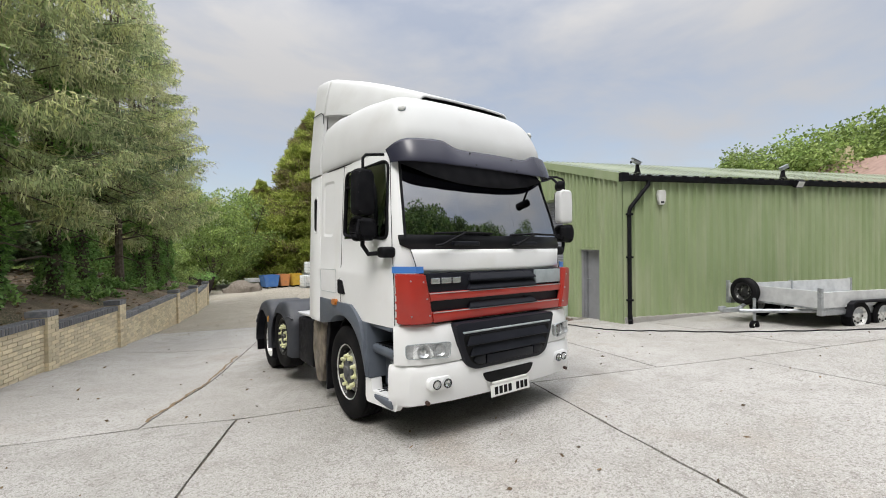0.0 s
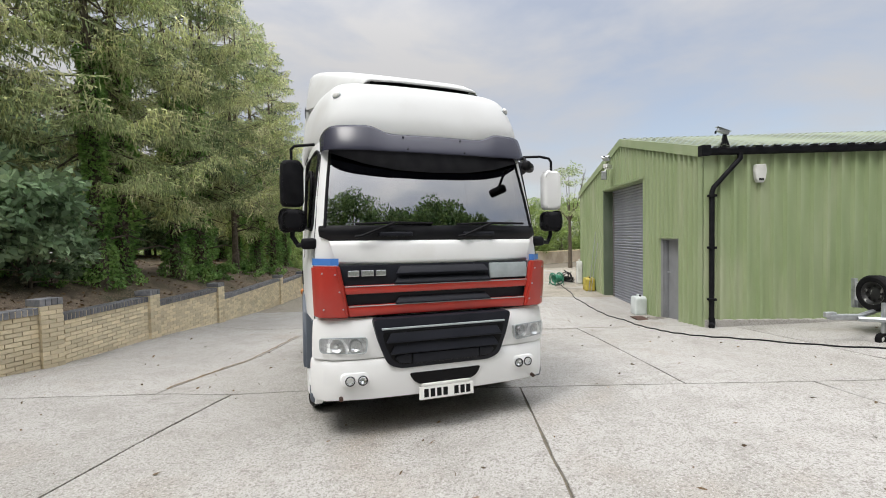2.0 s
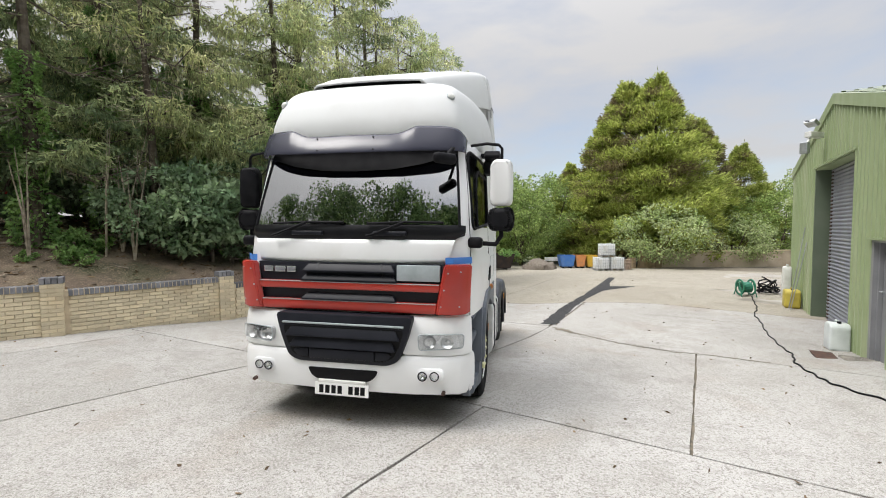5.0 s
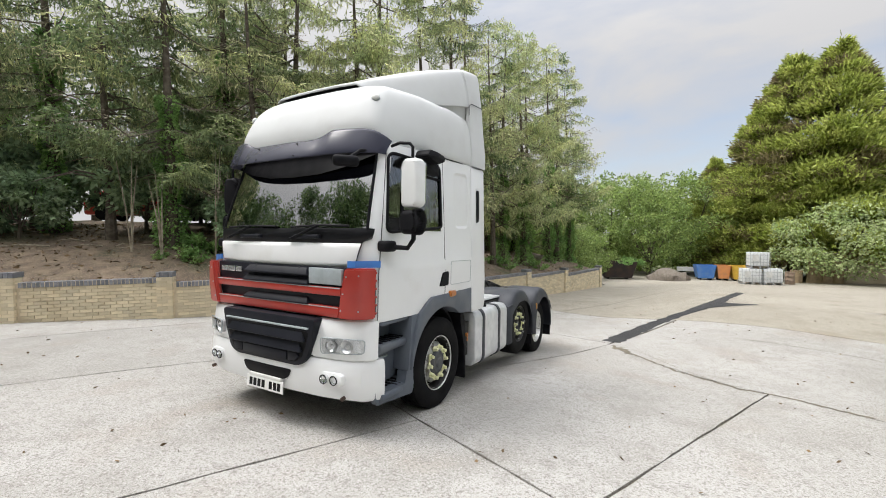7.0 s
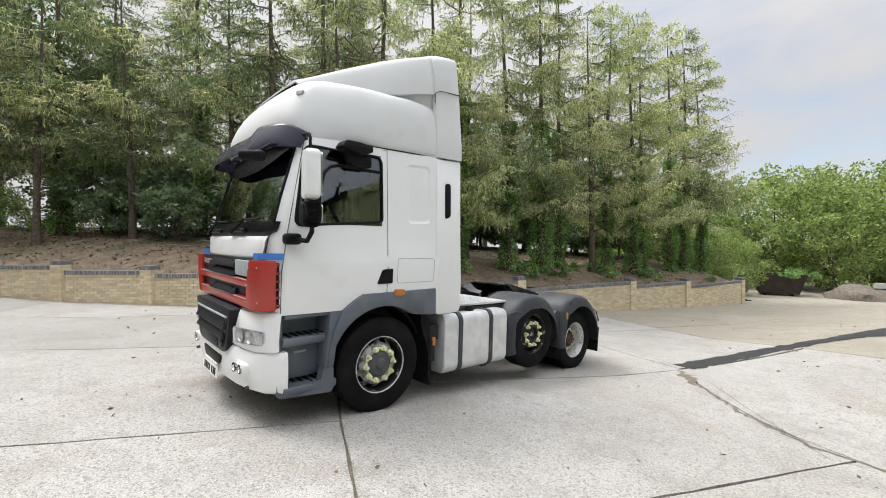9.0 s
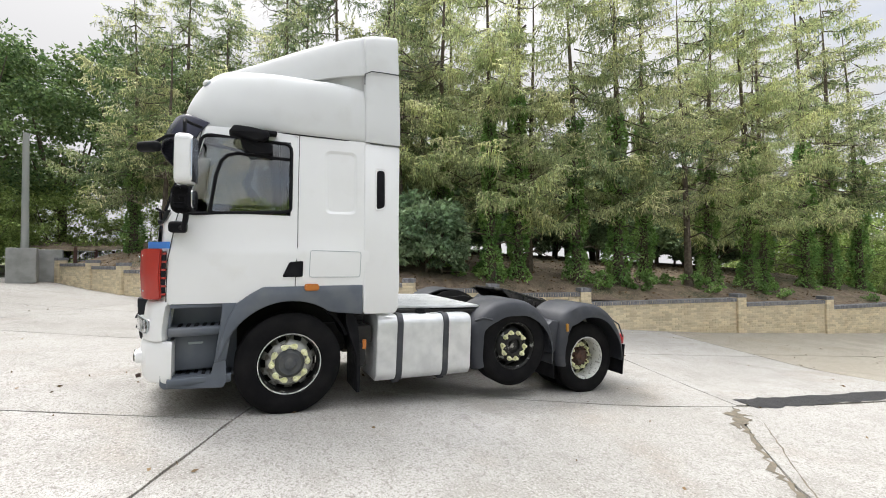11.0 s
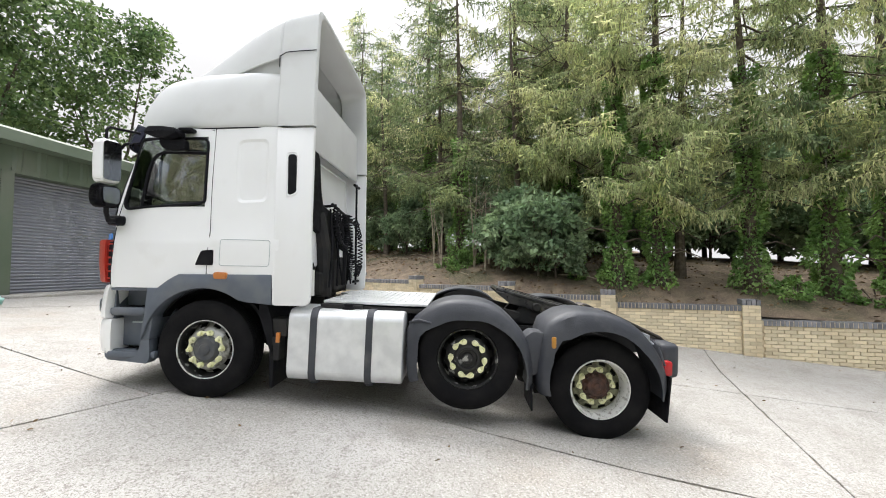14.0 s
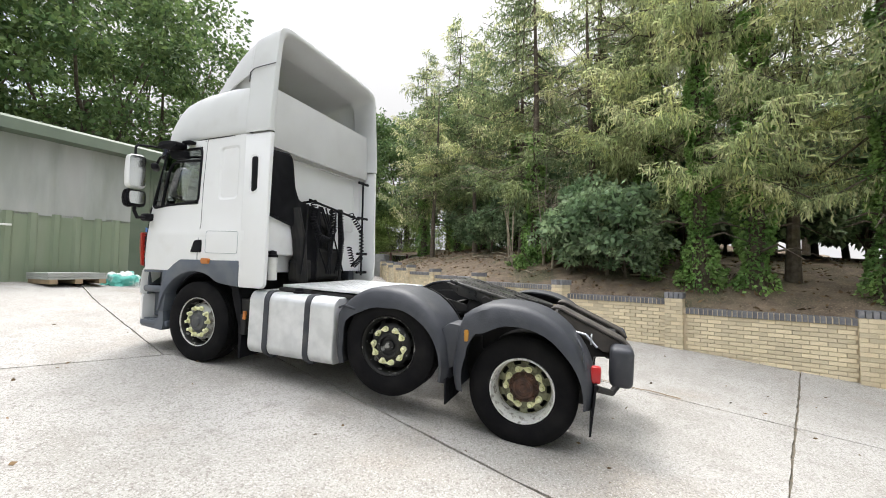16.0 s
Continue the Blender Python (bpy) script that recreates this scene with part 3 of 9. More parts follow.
side_panel("side_indicator", rounded([(0.17, 1.285), (0.31, 1.28), (0.31, 1.215), (0.17, 1.215)], 0.03), AMBER, 0.035, 0.035, "amber side repeater", bevel=0.012)

# slate grey wheel arch and steps below the doors
ARCH = [(0.757, 1.262), (0.757, 0.957), (0.494, 0.985)] + [(0.05 + 0.61 * math.cos(radians(a)), 0.51 + 0.61 * math.sin(radians(a))) for a in range(54, 173, 7)] + [(-0.575, 0.59), (-0.56, 0.75), (-0.515, 0.93), (-0.425, 1.114), (-0.31, 1.20), (-0.20, 1.262)]
for s in (1, -1):
    bm = bmesh.new()
    prism(bm, ARCH, "x", s * 1.06, s * 1.236, 0.012)
    part("wheel_arch", bm, SLATE, truck, "slate grey moulded wheel arch", smooth=True)
    # inner splash guard
    bm = bmesh.new()
    arc = [(0.05 + 0.60 * math.cos(radians(a)), 0.51 + 0.60 * math.sin(radians(a))) for a in range(20, 171, 10)]
    arc2 = [(0.05 + 0.63 * math.cos(radians(a)), 0.51 + 0.63 * math.sin(radians(a))) for a in range(170, 19, -10)]
    prism(bm, arc + arc2, "x", s * 0.72, s * 1.06)
    part("splash_guard", bm, BLACK_PLASTIC, truck)
    # step well
    well = bmesh.new()
    lo = WHITE_PAINT if s < 0 else SLATE
    box(well, s * 0.90, s * 0.94, -0.98, -0.42, 0.40, 1.13)
    box(well, s * 0.80, s * 1.09, -0.98, -0.95, 0.45, 1.12, 0.005)
    box(well, s * 0.82, s * 1.16, -0.95, -0.44, 1.085, 1.115, 0.004)
    part("step_well", well, SLATE, truck, "slate grey step well", smooth=True)
    for z, xo in ((0.885, 1.15), (0.445, 1.18)):
        bm = bmesh.new()
        prism(bm, [(s * 0.82, z - 0.03), (s * (xo - 0.02), z - 0.06), (s * xo, z - 0.03), (s * xo, z + 0.015), (s * (xo - 0.03), z + 0.025), (s * 0.82, z + 0.02)], "y", -0.965, -0.50 if z > 0.6 else -0.46, 0.010)
        part("step", bm, SLATE, truck, smooth=True)
        bm = bmesh.new()
        for k in range(6):
            box(bm, s * (xo - 0.24), s * (xo - 0.04), -0.90 + k * 0.065, -0.87 + k * 0.065, z + 0.022, z + 0.033, 0.003)
        part("tread_pattern", bm, BLACK_PLASTIC, truck)["kind"] = "stuff"
    # moulded riser between the treads, set back, with a bright grip edge
    bm = bmesh.new()
    prism(bm, [(-0.93, 0.50), (-0.56, 0.50), (-0.58, 0.84), (-0.93, 0.84)], "x", s * 0.94, s * 1.02, 0.012)
    part("step_riser", bm, SLATE, truck, smooth=True)
    bm = bmesh.new()
    box(bm, s * 1.015, s * 1.03, -0.82, -0.70, 0.735, 0.755, 0.004)
    part("grip_edge", bm, GREY_PANEL, truck)
    bm = bmesh.new()
    prism(bm, [(-1.02, 0.41), (-0.99, 0.375), (-0.525, 0.352), (-0.50, 0.40), (-0.505, 0.60), (-0.60, 0.585), (-0.625, 0.475), (-0.95, 0.485), (-0.975, 0.745), (-1.01, 0.745)], "x", s * 1.07, s * 1.212, 0.012)
    for v in bm.verts:
        v.co.x = s * min(abs(v.co.x), lerp(1.135, 1.20, min(1.0, max(0.0, (v.co.y + 1.0) / 0.5))))
    part("step_sill", bm, lo, truck, "lower step skirt", smooth=True)
    bm = bmesh.new()
    prism(bm, [(-0.60, 0.585), (-0.50, 0.60), (-0.46, 0.9), (-0.42, 1.12), (-0.54, 1.12), (-0.565, 0.85)], "x", s * 0.9, s * 1.205, 0.012)
    part("step_side", bm, SLATE, truck, smooth=True)
    # white rear corner panel and side air deflector
    bm = bmesh.new()
    prism(bm, rounded([(0.764, 0.955), (0.764, 2.755), (1.16, 2.765), (1.15, 1.80), (1.16, 1.3), (1.145, 0.99), (1.11, 0.95)], 0.03), "x", s * 1.185, s * 1.238, 0.012)
    for v in bm.verts:         # leans in with the cab
        v.co.x -= s * 0.035 * min(1.0, max(0.0, (v.co.z - 1.5) / 1.2))
    part("side_deflector", bm, WHITE_PAINT, truck, "white side air deflector", smooth=True)
    bm = bmesh.new()
    prism(bm, rounded([(0.90, 2.06), (0.90, 2.48), (0.985, 2.48), (0.99, 2.09)], 0.035), "x", s * 1.19, s * 1.221, 0.004)
    part("vent_slot", bm, BLACK_PLASTIC, truck, "narrow dark slot", smooth=True)
    bm = bmesh.new()
    lip = rounded([(0.885, 2.045), (0.885, 2.505), (0.995, 2.50), (1.0, 2.075)], 0.04)
    tube(bm, [(s * (1.238 - 0.035 * min(1.0, (z - 1.5) / 1.2)), y, z) for y, z in lip + lip[:1]], 0.005, 6)
    part("vent_lip", bm, WHITE_PAINT, truck, smooth=True)

# ---- roof hood ----
def dense(grid, n):
    """A finer grid of points through the given rows and columns (Catmull-Rom)."""
    def line(p):
        p = np.concatenate([2 * p[:1] - p[1:2], p, 2 * p[-1:] - p[-2:-1]])
        out = []
        for i in range(1, len(p) - 2):
            for k in range(n):
                t = k / n
                a, b, c, d = p[i - 1:i + 3]
                out.append(0.5 * (2 * b + (c - a) * t + (2 * a - 5 * b + 4 * c - d) * t * t + (3 * b - a - 3 * c + d) * t ** 3))
        out.append(p[-2])
        return np.array(out)
    return np.swapaxes(line(np.swapaxes(line(np.array(grid, float)), 0, 1)), 0, 1)


def skin(bm, grid, back=None):
    """Faces over a grid of points; back adds a second sheet moved by that vector, joined round the rim."""
    v = [[bm.verts.new(tuple(p)) for p in row] for row in grid]
    sheets = [v]
    if back is not None:
        sheets.append([[bm.verts.new(tuple(np.array(p) + np.array(back))) for p in row] for row in grid])
    for g in sheets:
        for i in range(len(g) - 1):
            for k in range(len(g[0]) - 1):
                bm.faces.new((g[i][k], g[i + 1][k], g[i + 1][k + 1], g[i][k + 1]))
    if back is not None:
        f, b = sheets
        r = [(i, 0) for i in range(len(f))] + [(len(f) - 1, k) for k in range(1, len(f[0]))] + [(i, len(f[0]) - 1) for i in range(len(f) - 2, -1, -1)] + [(0, k) for k in range(len(f[0]) - 2, 0, -1)]
        for (i, k), (m, q) in zip(r, r[1:] + r[:1]):
            bm.faces.new((f[i][k], f[m][q], b[m][q], b[i][k]))
    return v


#       z     yf     front w rear w
HOOD = [(2.775, -0.915, 1.025, 1.175), (2.80, -0.935, 1.03, 1.19), (2.86, -0.945, 1.03, 1.195), (2.98, -0.93, 1.02, 1.19), (3.11, -0.88, 1.0, 1.178), (3.22, -0.82, 0.98, 1.162), (3.31, -0.755, 0.955, 1.14),
        (3.375, -0.685, 0.92, 1.11), (3.42, -0.60, 0.86, 1.06), (3.44, -0.50, 0.77, 0.97), (3.448, -0.36, 0.60, 0.80)]


def hood_line(z, yf, wf, w):
    """Outline from the rear round the front to the rear; the shoulder falls a little towards the rear."""
    h = [(0, yf), (0.34 * wf, yf + 0.006), (0.62 * wf, yf + 0.022), (0.82 * wf, yf + 0.060), (0.94 * wf, yf + 0.13), (wf, yf + 0.26), (lerp(wf, w, 0.45), yf + 0.55), (lerp(wf, w, 0.8), yf + 0.9), (w, 0.45), (w, 0.80)]
    fall = 0.05 * max(0.0, (z - 3.2) / 0.25)
    full = [(-x, y) for x, y in h[::-1]] + h[1:]
    return [(x, y, z - fall * min(1.0, max(0.0, (y + 0.1) / 0.9))) for x, y in full]


bm = bmesh.new()
top = skin(bm, dense([hood_line(*r) for r in HOOD], 4))
bm.faces.new(top[-1])
hood = part("roof_hood", bm, OFF_WHITE, truck, "off-white moulded high roof", smooth="all")
bm = bmesh.new()
tube(bm, [(x, y, 2.768) for x, y in [(p[0] * 0.998, p[1]) for p in dense([hood_line(*HOOD[0])] * 2, 3)[0]]], 0.007, 6)
part("roof_seam", bm, GRILLE, truck)
# dark slot under the lip of the spoiler
bm = bmesh.new()
box(bm, -0.54, 0.54, -0.622, -0.50, 3.443, 3.458, 0.003)
part("hood_slot", bm, BAR_BLACK, truck)


# spoiler: a wedge that widens and rises to the rear, open behind
#       y     top w  foot w  top z  foot z
SPOIL = [(-0.63, 0.54, 0.60, 3.452, 3.425), (-0.60, 0.56, 0.62, 3.475, 3.412), (-0.45, 0.61, 0.67, 3.54, 3.41), (-0.20, 0.69, 0.79, 3.655, 3.40), (0.05, 0.79, 0.91, 3.76, 3.405), (0.30, 0.89, 1.02, 3.855, 3.425), (0.55, 0.98, 1.10, 3.935, 3.475), (0.78, 1.04, 1.155, 4.0, 3.515)]


def spoil_line(y, wt, wf, zt, zf):
    h = [(0, zt + 0.012), (wt * 0.5, zt + 0.010), (wt * 0.86, zt), (wt, zt - 0.03 * min(1, (zt - zf) * 3)), (lerp(wt, wf, 0.45), lerp(zt, zf, 0.26)), (lerp(wt, wf, 0.8), lerp(zt, zf, 0.62)), (wf, zf)]
    return [(x, y, z) for x, z in [(-a, b) for a, b in h[::-1]] + h[1:]]


bm = bmesh.new()
skin(bm, dense([spoil_line(*r) for r in SPOIL], 4), (0, 0, -0.02))
part("spoiler", bm, OFF_WHITE, truck, "off-white raised roof spoiler", smooth="all")
for s in (1, -1):
    # recessed wall in the groove under the spoiler's foot
    bm = bmesh.new()
    skin(bm, [[(s * (r[2] - 0.055), r[0], 3.34), (s * (r[2] - 0.035), r[0], r[4] + 0.03)] for r in SPOIL[3:]], (-s * 0.02, 0, 0))
    part("groove_wall", bm, OFF_WHITE, truck)


def wing_line(y, w, zt):
    """Half hoop from the cab's top rail over the roof."""
    h = [(0, zt), (w * 0.45, zt), (w * 0.74, zt - 0.012), (w * 0.845, zt - 0.045), (w * 0.905, zt - 0.12), (w * 0.935, 3.72), (w * 0.955, 3.53), (w * 0.975, 3.25), (w, 2.95), (w, 2.772)]
    return [(x, y, z) for x, z in [(-a, b) for a, b in h[::-1]] + h[1:]]


bm = bmesh.new()
outer = [wing_line(y, w, zt) for y, w, zt in ((0.765, 1.165, 3.985), (0.775, 1.20, 4.02), (0.80, 1.212, 4.035), (0.95, 1.216, 4.075), (1.13, 1.22, 4.10), (1.155, 1.215, 4.095))]
inner = [wing_line(y, w - 0.075, zt - 0.055) for y, w, zt in ((1.16, 1.23, 4.105), (1.10, 1.20, 4.08), (0.95, 1.19, 4.05), (0.79, 1.19, 4.0))]
skin(bm, dense(outer + inner, 3))
part("spoiler_wing", bm, OFF_WHITE, truck, "off-white wrap-around rear wing", smooth=True)
bm = bmesh.new()
prism(bm, rounded([(-1.13, 2.64), (1.13, 2.64), (1.12, 3.36), (-1.12, 3.36)], 0.03), "y", 0.985, 1.02, 0.012)
part("rear_panel", bm, OFF_WHITE, truck, "off-white panel closing the back of the roof", smooth=True)
for s in (1, -1):
    bm = bmesh.new()
    tube(bm, [(s * 1.168, 0.768, 3.40), (s * 1.166, 0.77, 3.515), (s * 1.168, 0.84, 3.555), (s * 1.168, 0.95, 3.565), (s * 1.17, 1.155, 3.575)], 0.005, 5)
    part("wing_seam", bm, GRILLE, truck)
    # roof marker lamp
    lm = Matrix.Translation((s * 0.893, -0.722, 3.226)) @ pose(0, 0, 0, 28, 0, 180 + s * 30)
    bm = bmesh.new()
    lathe(bm, [(-0.01, 0.036), (0.012, 0.034), (0.022, 0.024), (0.026, 0.001)], "y", 16, (0, 0, 0))
    bmesh.ops.transform(bm, matrix=lm, verts=bm.verts)
    lamp = part("marker_lamp", bm, WHITE_PLASTIC, truck, "pale round roof marker lamp", smooth=True)
    bm = bmesh.new()
    lathe(bm, [(-0.03, 0.042), (0.0, 0.041), (0.003, 0.037), (-0.004, 0.001)], "y", 16, (0, 0, 0))
    bmesh.ops.transform(bm, matrix=lm, verts=bm.verts)
    part("marker_base", bm, GREY_PANEL, lamp)

# ---- sun visor ----
bm = bmesh.new()
VX = [-1.055, -1.035, -0.99, -0.92, -0.80, -0.65, -0.58, -0.50, -0.40, -0.2, 0, 0.2, 0.40, 0.50, 0.58, 0.65, 0.80, 0.92, 0.99, 1.035, 1.055]


def visor_y(ax):
    return float(np.interp(ax, [0, 0.4, 0.65, 0.80, 0.92, 0.99, 1.035, 1.055], [-1.165, -1.15, -1.115, -1.075, -1.015, -0.95, -0.87, -0.78]))


rows = []
for f in (0.0, 0.3, 0.6, 0.85, 1.0):
    row = []
    for x in VX:
        ax = abs(x)
        ztop = float(np.interp(ax, [0, 0.40, 0.50, 0.58, 0.65, 0.94, 1.02, 1.055], [2.805, 2.805, 2.825, 2.86, 2.878, 2.882, 2.862, 2.80]))
        zbot = float(np.interp(ax, [0, 0.5, 0.9, 1.055], [2.622, 2.626, 2.640, 2.655]))
        row.append((x, visor_y(ax) + 0.10 * (1 - f) ** 1.4, zbot + (ztop - zbot) * (1 - f)))
    rows.append(row)
skin(bm, dense(rows, 3), (0, 0.006, 0))
visor = part("sun_visor", bm, VISOR, truck, "dark smoked acrylic sun visor", smooth="all")
for x, z in ((-0.78, 2.845), (-0.33, 2.775), (0.23, 2.775), (0.68, 2.82), (-0.76, 2.68), (-0.30, 2.655), (0.25, 2.65), (0.70, 2.655)):
    bm = bmesh.new()
    lathe(bm, [(-0.004, 0.001), (-0.004, 0.007), (0.004, 0.009)], "y", 8, (x, visor_y(abs(x)) + 0.10 * max(0, (z - 2.625) / 0.2) ** 1.4, z))
    part("visor_screw", bm, BLACK_PLASTIC, visor)
# dark band at the head of the windscreen
bm = bmesh.new()
cols = [-3, -2, -1, 0, 1, 2, 3]
rows = []
for z, lift_ in ((2.735, 0.0), (2.66, 0.0), (2.485, 0.16)):
    base = [float(np.interp(z, [r[0] for r in CAB], [r[c] for r in CAB])) for c in range(1, 10)]
    ring = cab_ring(z, *base, inset=-0.012)
    rows.append([bm.verts.new((ring[k % NR][0], ring[k % NR][1], z + lift_ * (abs(k) / 3) ** 2.4)) for k in cols])
for a, b in zip(rows, rows[1:]):
    for i in range(6):
        bm.faces.new((a[i], a[i + 1], b[i + 1], b[i]))
part("screen_band", bm, BLACK_PLASTIC, truck, "black band along the head of the screen", smooth="all")
bm = bmesh.new()
tube(bm, [cab_ring(*CAB[i], inset=-0.004)[3] for i in (6, 7, 8, 9)], 0.014, 6)
part("screen_seal", bm, BLACK_PLASTIC, truck)
bm = bmesh.new()
tube(bm, [cab_ring(*CAB[i], inset=-0.004)[NR - 3] for i in (6, 7, 8, 9)], 0.014, 6)
part("screen_seal", bm, BLACK_PLASTIC, truck)

# black scuttle panel, wipers
bm = bmesh.new()
sc = [(1.828, -0.006), (1.838, -0.014), (1.93, -0.014), (1.965, -0.008)]
rows = []
for z, off in sc:
    base = [float(np.interp(z, [r[0] for r in CAB], [r[c] for r in CAB])) for c in range(1, 10)]
    ring = cab_ring(z, *base, inset=off)
    rows.append([bm.verts.new(ring[k % NR]) for k in (-4, -3, -2, -1, 0, 1, 2, 3, 4)])
for q in (0, 8):
    for i, dz in enumerate((0.062, 0.03, -0.004, -0.004)):
        rows[i][q].co.z += dz
for i in range(3):
    for k in range(8):
        bm.faces.new((rows[i][k], rows[i][k + 1], rows[i + 1][k + 1], rows[i + 1][k]))
part("scuttle_panel", bm, GLOSS_BLACK, truck, "black panel under the windscreen", smooth="all")
for x in (-0.42, 0.40):
    bm = bmesh.new()
    box(bm, x - 0.16, x + 0.16, -1.145, -1.10, 1.865, 1.905, 0.012)
    part("step_grip", bm, GRILLE, truck, "black recessed grip")
for x0, x1 in ((-0.78, -0.18), (0.18, 0.78)):
    bm = bmesh.new()
    tube(bm, [(x0, -1.135, 1.86), (x0 + 0.06, -1.16, 1.87), (x0 + 0.35, -1.125, 1.985)], 0.014, 6)
    part("wiper_arm", bm, BLACK_PLASTIC, truck)
    bm = bmesh.new()
    tube(bm, [(x0 + 0.0, -1.115, 1.975), (x0 + 0.35, -1.112, 1.99), (x1 + 0.12, -1.10, 1.985)], 0.011, 6)
    part("wiper_blade", bm, BLACK_PLASTIC, truck)

# ---- front panel, grille, red corners ----
def front_skin(zs, ks, offs):
    """A skin that follows the curve of the cab's front, with a turned-in rim."""
    bm = bmesh.new()
    rows = []
    for z, off in zip(zs, offs):
        base = [float(np.interp(z, [r[0] for r in CAB], [r[c] for r in CAB])) for c in range(1, 10)]
        ring = cab_ring(z, *base, inset=off)
        rows.append([bm.verts.new(ring[k % NR]) for k in ks])
    for a, b in zip(rows, rows[1:]):
        for k in range(len(ks) - 1):
            bm.faces.new((a[k], a[k + 1], b[k + 1], b[k]))
    return bm


part("front_flap", front_skin([1.618, 1.626, 1.65, 1.78, 1.822, 1.832], [-3, -2, -1, 0, 1, 2, 3], [0.0, -0.022, -0.028, -0.028, -0.022, 0.0]), WHITE_PAINT, truck, "white front service flap", smooth="all")
for k in (3, NR - 3):
    bm = bmesh.new()
    pts = []
    for z in (1.62, 1.70, 1.78, 1.83):
        base = [float(np.interp(z, [r[0] for r in CAB], [r[c] for r in CAB])) for c in range(1, 10)]
        pts.append(cab_ring(z, *base, inset=-0.006)[k])
    tube(bm, pts, 0.004, 5)
    part("flap_seam", bm, GRILLE, truck)
bm = bmesh.new()
prism(bm, [(-0.92, 1.612), (0.92, 1.612), (0.86, 1.155), (-0.86, 1.155)], "y", -1.15, -1.05, 0.008)
grille = part("upper_grille", bm, GRILLE, truck, "black upper grille panel", smooth=True)


def louvre(x0, x1, z, h, y0, deep, taper, parent):
    """A slanting blade: its foot stands proud and wide, its head runs back into the panel."""
    bm = bmesh.new()
    lo, hi = z - h / 2, z + h / 2
    a = [(x0 + taper, y0, hi), (x0, y0 - deep, lo + 0.012), (x0, y0 - deep, lo), (x0 + 0.004, y0, lo)]
    b = [(x1 - taper, y0, hi), (x1, y0 - deep, lo + 0.012), (x1, y0 - deep, lo), (x1 - 0.004, y0, lo)]
    va, vb = [bm.verts.new(p) for p in a], [bm.verts.new(p) for p in b]
    bm.faces.new(va), bm.faces.new(vb[::-1])
    for i in range(4):
        bm.faces.new((va[i], va[(i + 1) % 4], vb[(i + 1) % 4], vb[i]))
    bmesh.ops.recalc_face_normals(bm, faces=bm.faces)
    bmesh.ops.bevel(bm, geom=[e for e in bm.edges], offset=0.005, segments=1, affect="EDGES")
    blade = part("grille_bar", bm, GRILLE, parent, smooth=True)
    for x in (x0 + (x1 - x0) * 0.16, x1 - (x1 - x0) * 0.16):
        bm = bmesh.new()
        prism(bm, [(y0, hi + 0.008), (y0 - deep * 0.85, lo + 0.02), (y0, lo + 0.01)], "x", x - 0.008, x + 0.008)
        part("rib", bm, GRILLE, blade)


for z, w0, h in ((1.562, 0.455, 0.072), (1.476, 0.47, 0.070), (1.295, 0.465, 0.066)):
    louvre(-w0 + 0.02, w0 + 0.02, z, h, -1.15, 0.055, 0.045, grille)
for z0, z1, w0, w1 in ((1.362, 1.436, 0.875, 0.89), (1.168, 1.262, 0.845, 0.862)):
    bm = bmesh.new()
    prism(bm, [(-w0, z0), (w0, z0), (w1, z1), (-w1, z1)], "y", -1.192, -1.14, 0.010)
    bar = part("red_bar", bm, RED_PAINT, grille, "red painted grille bar", smooth=True)
    bm = bmesh.new()
    box(bm, -w1 + 0.01, w1 - 0.01, -1.196, -1.18, z1 - 0.010, z1 - 0.002, 0.002)
    part("bright_edge", bm, GREY_PANEL, bar)
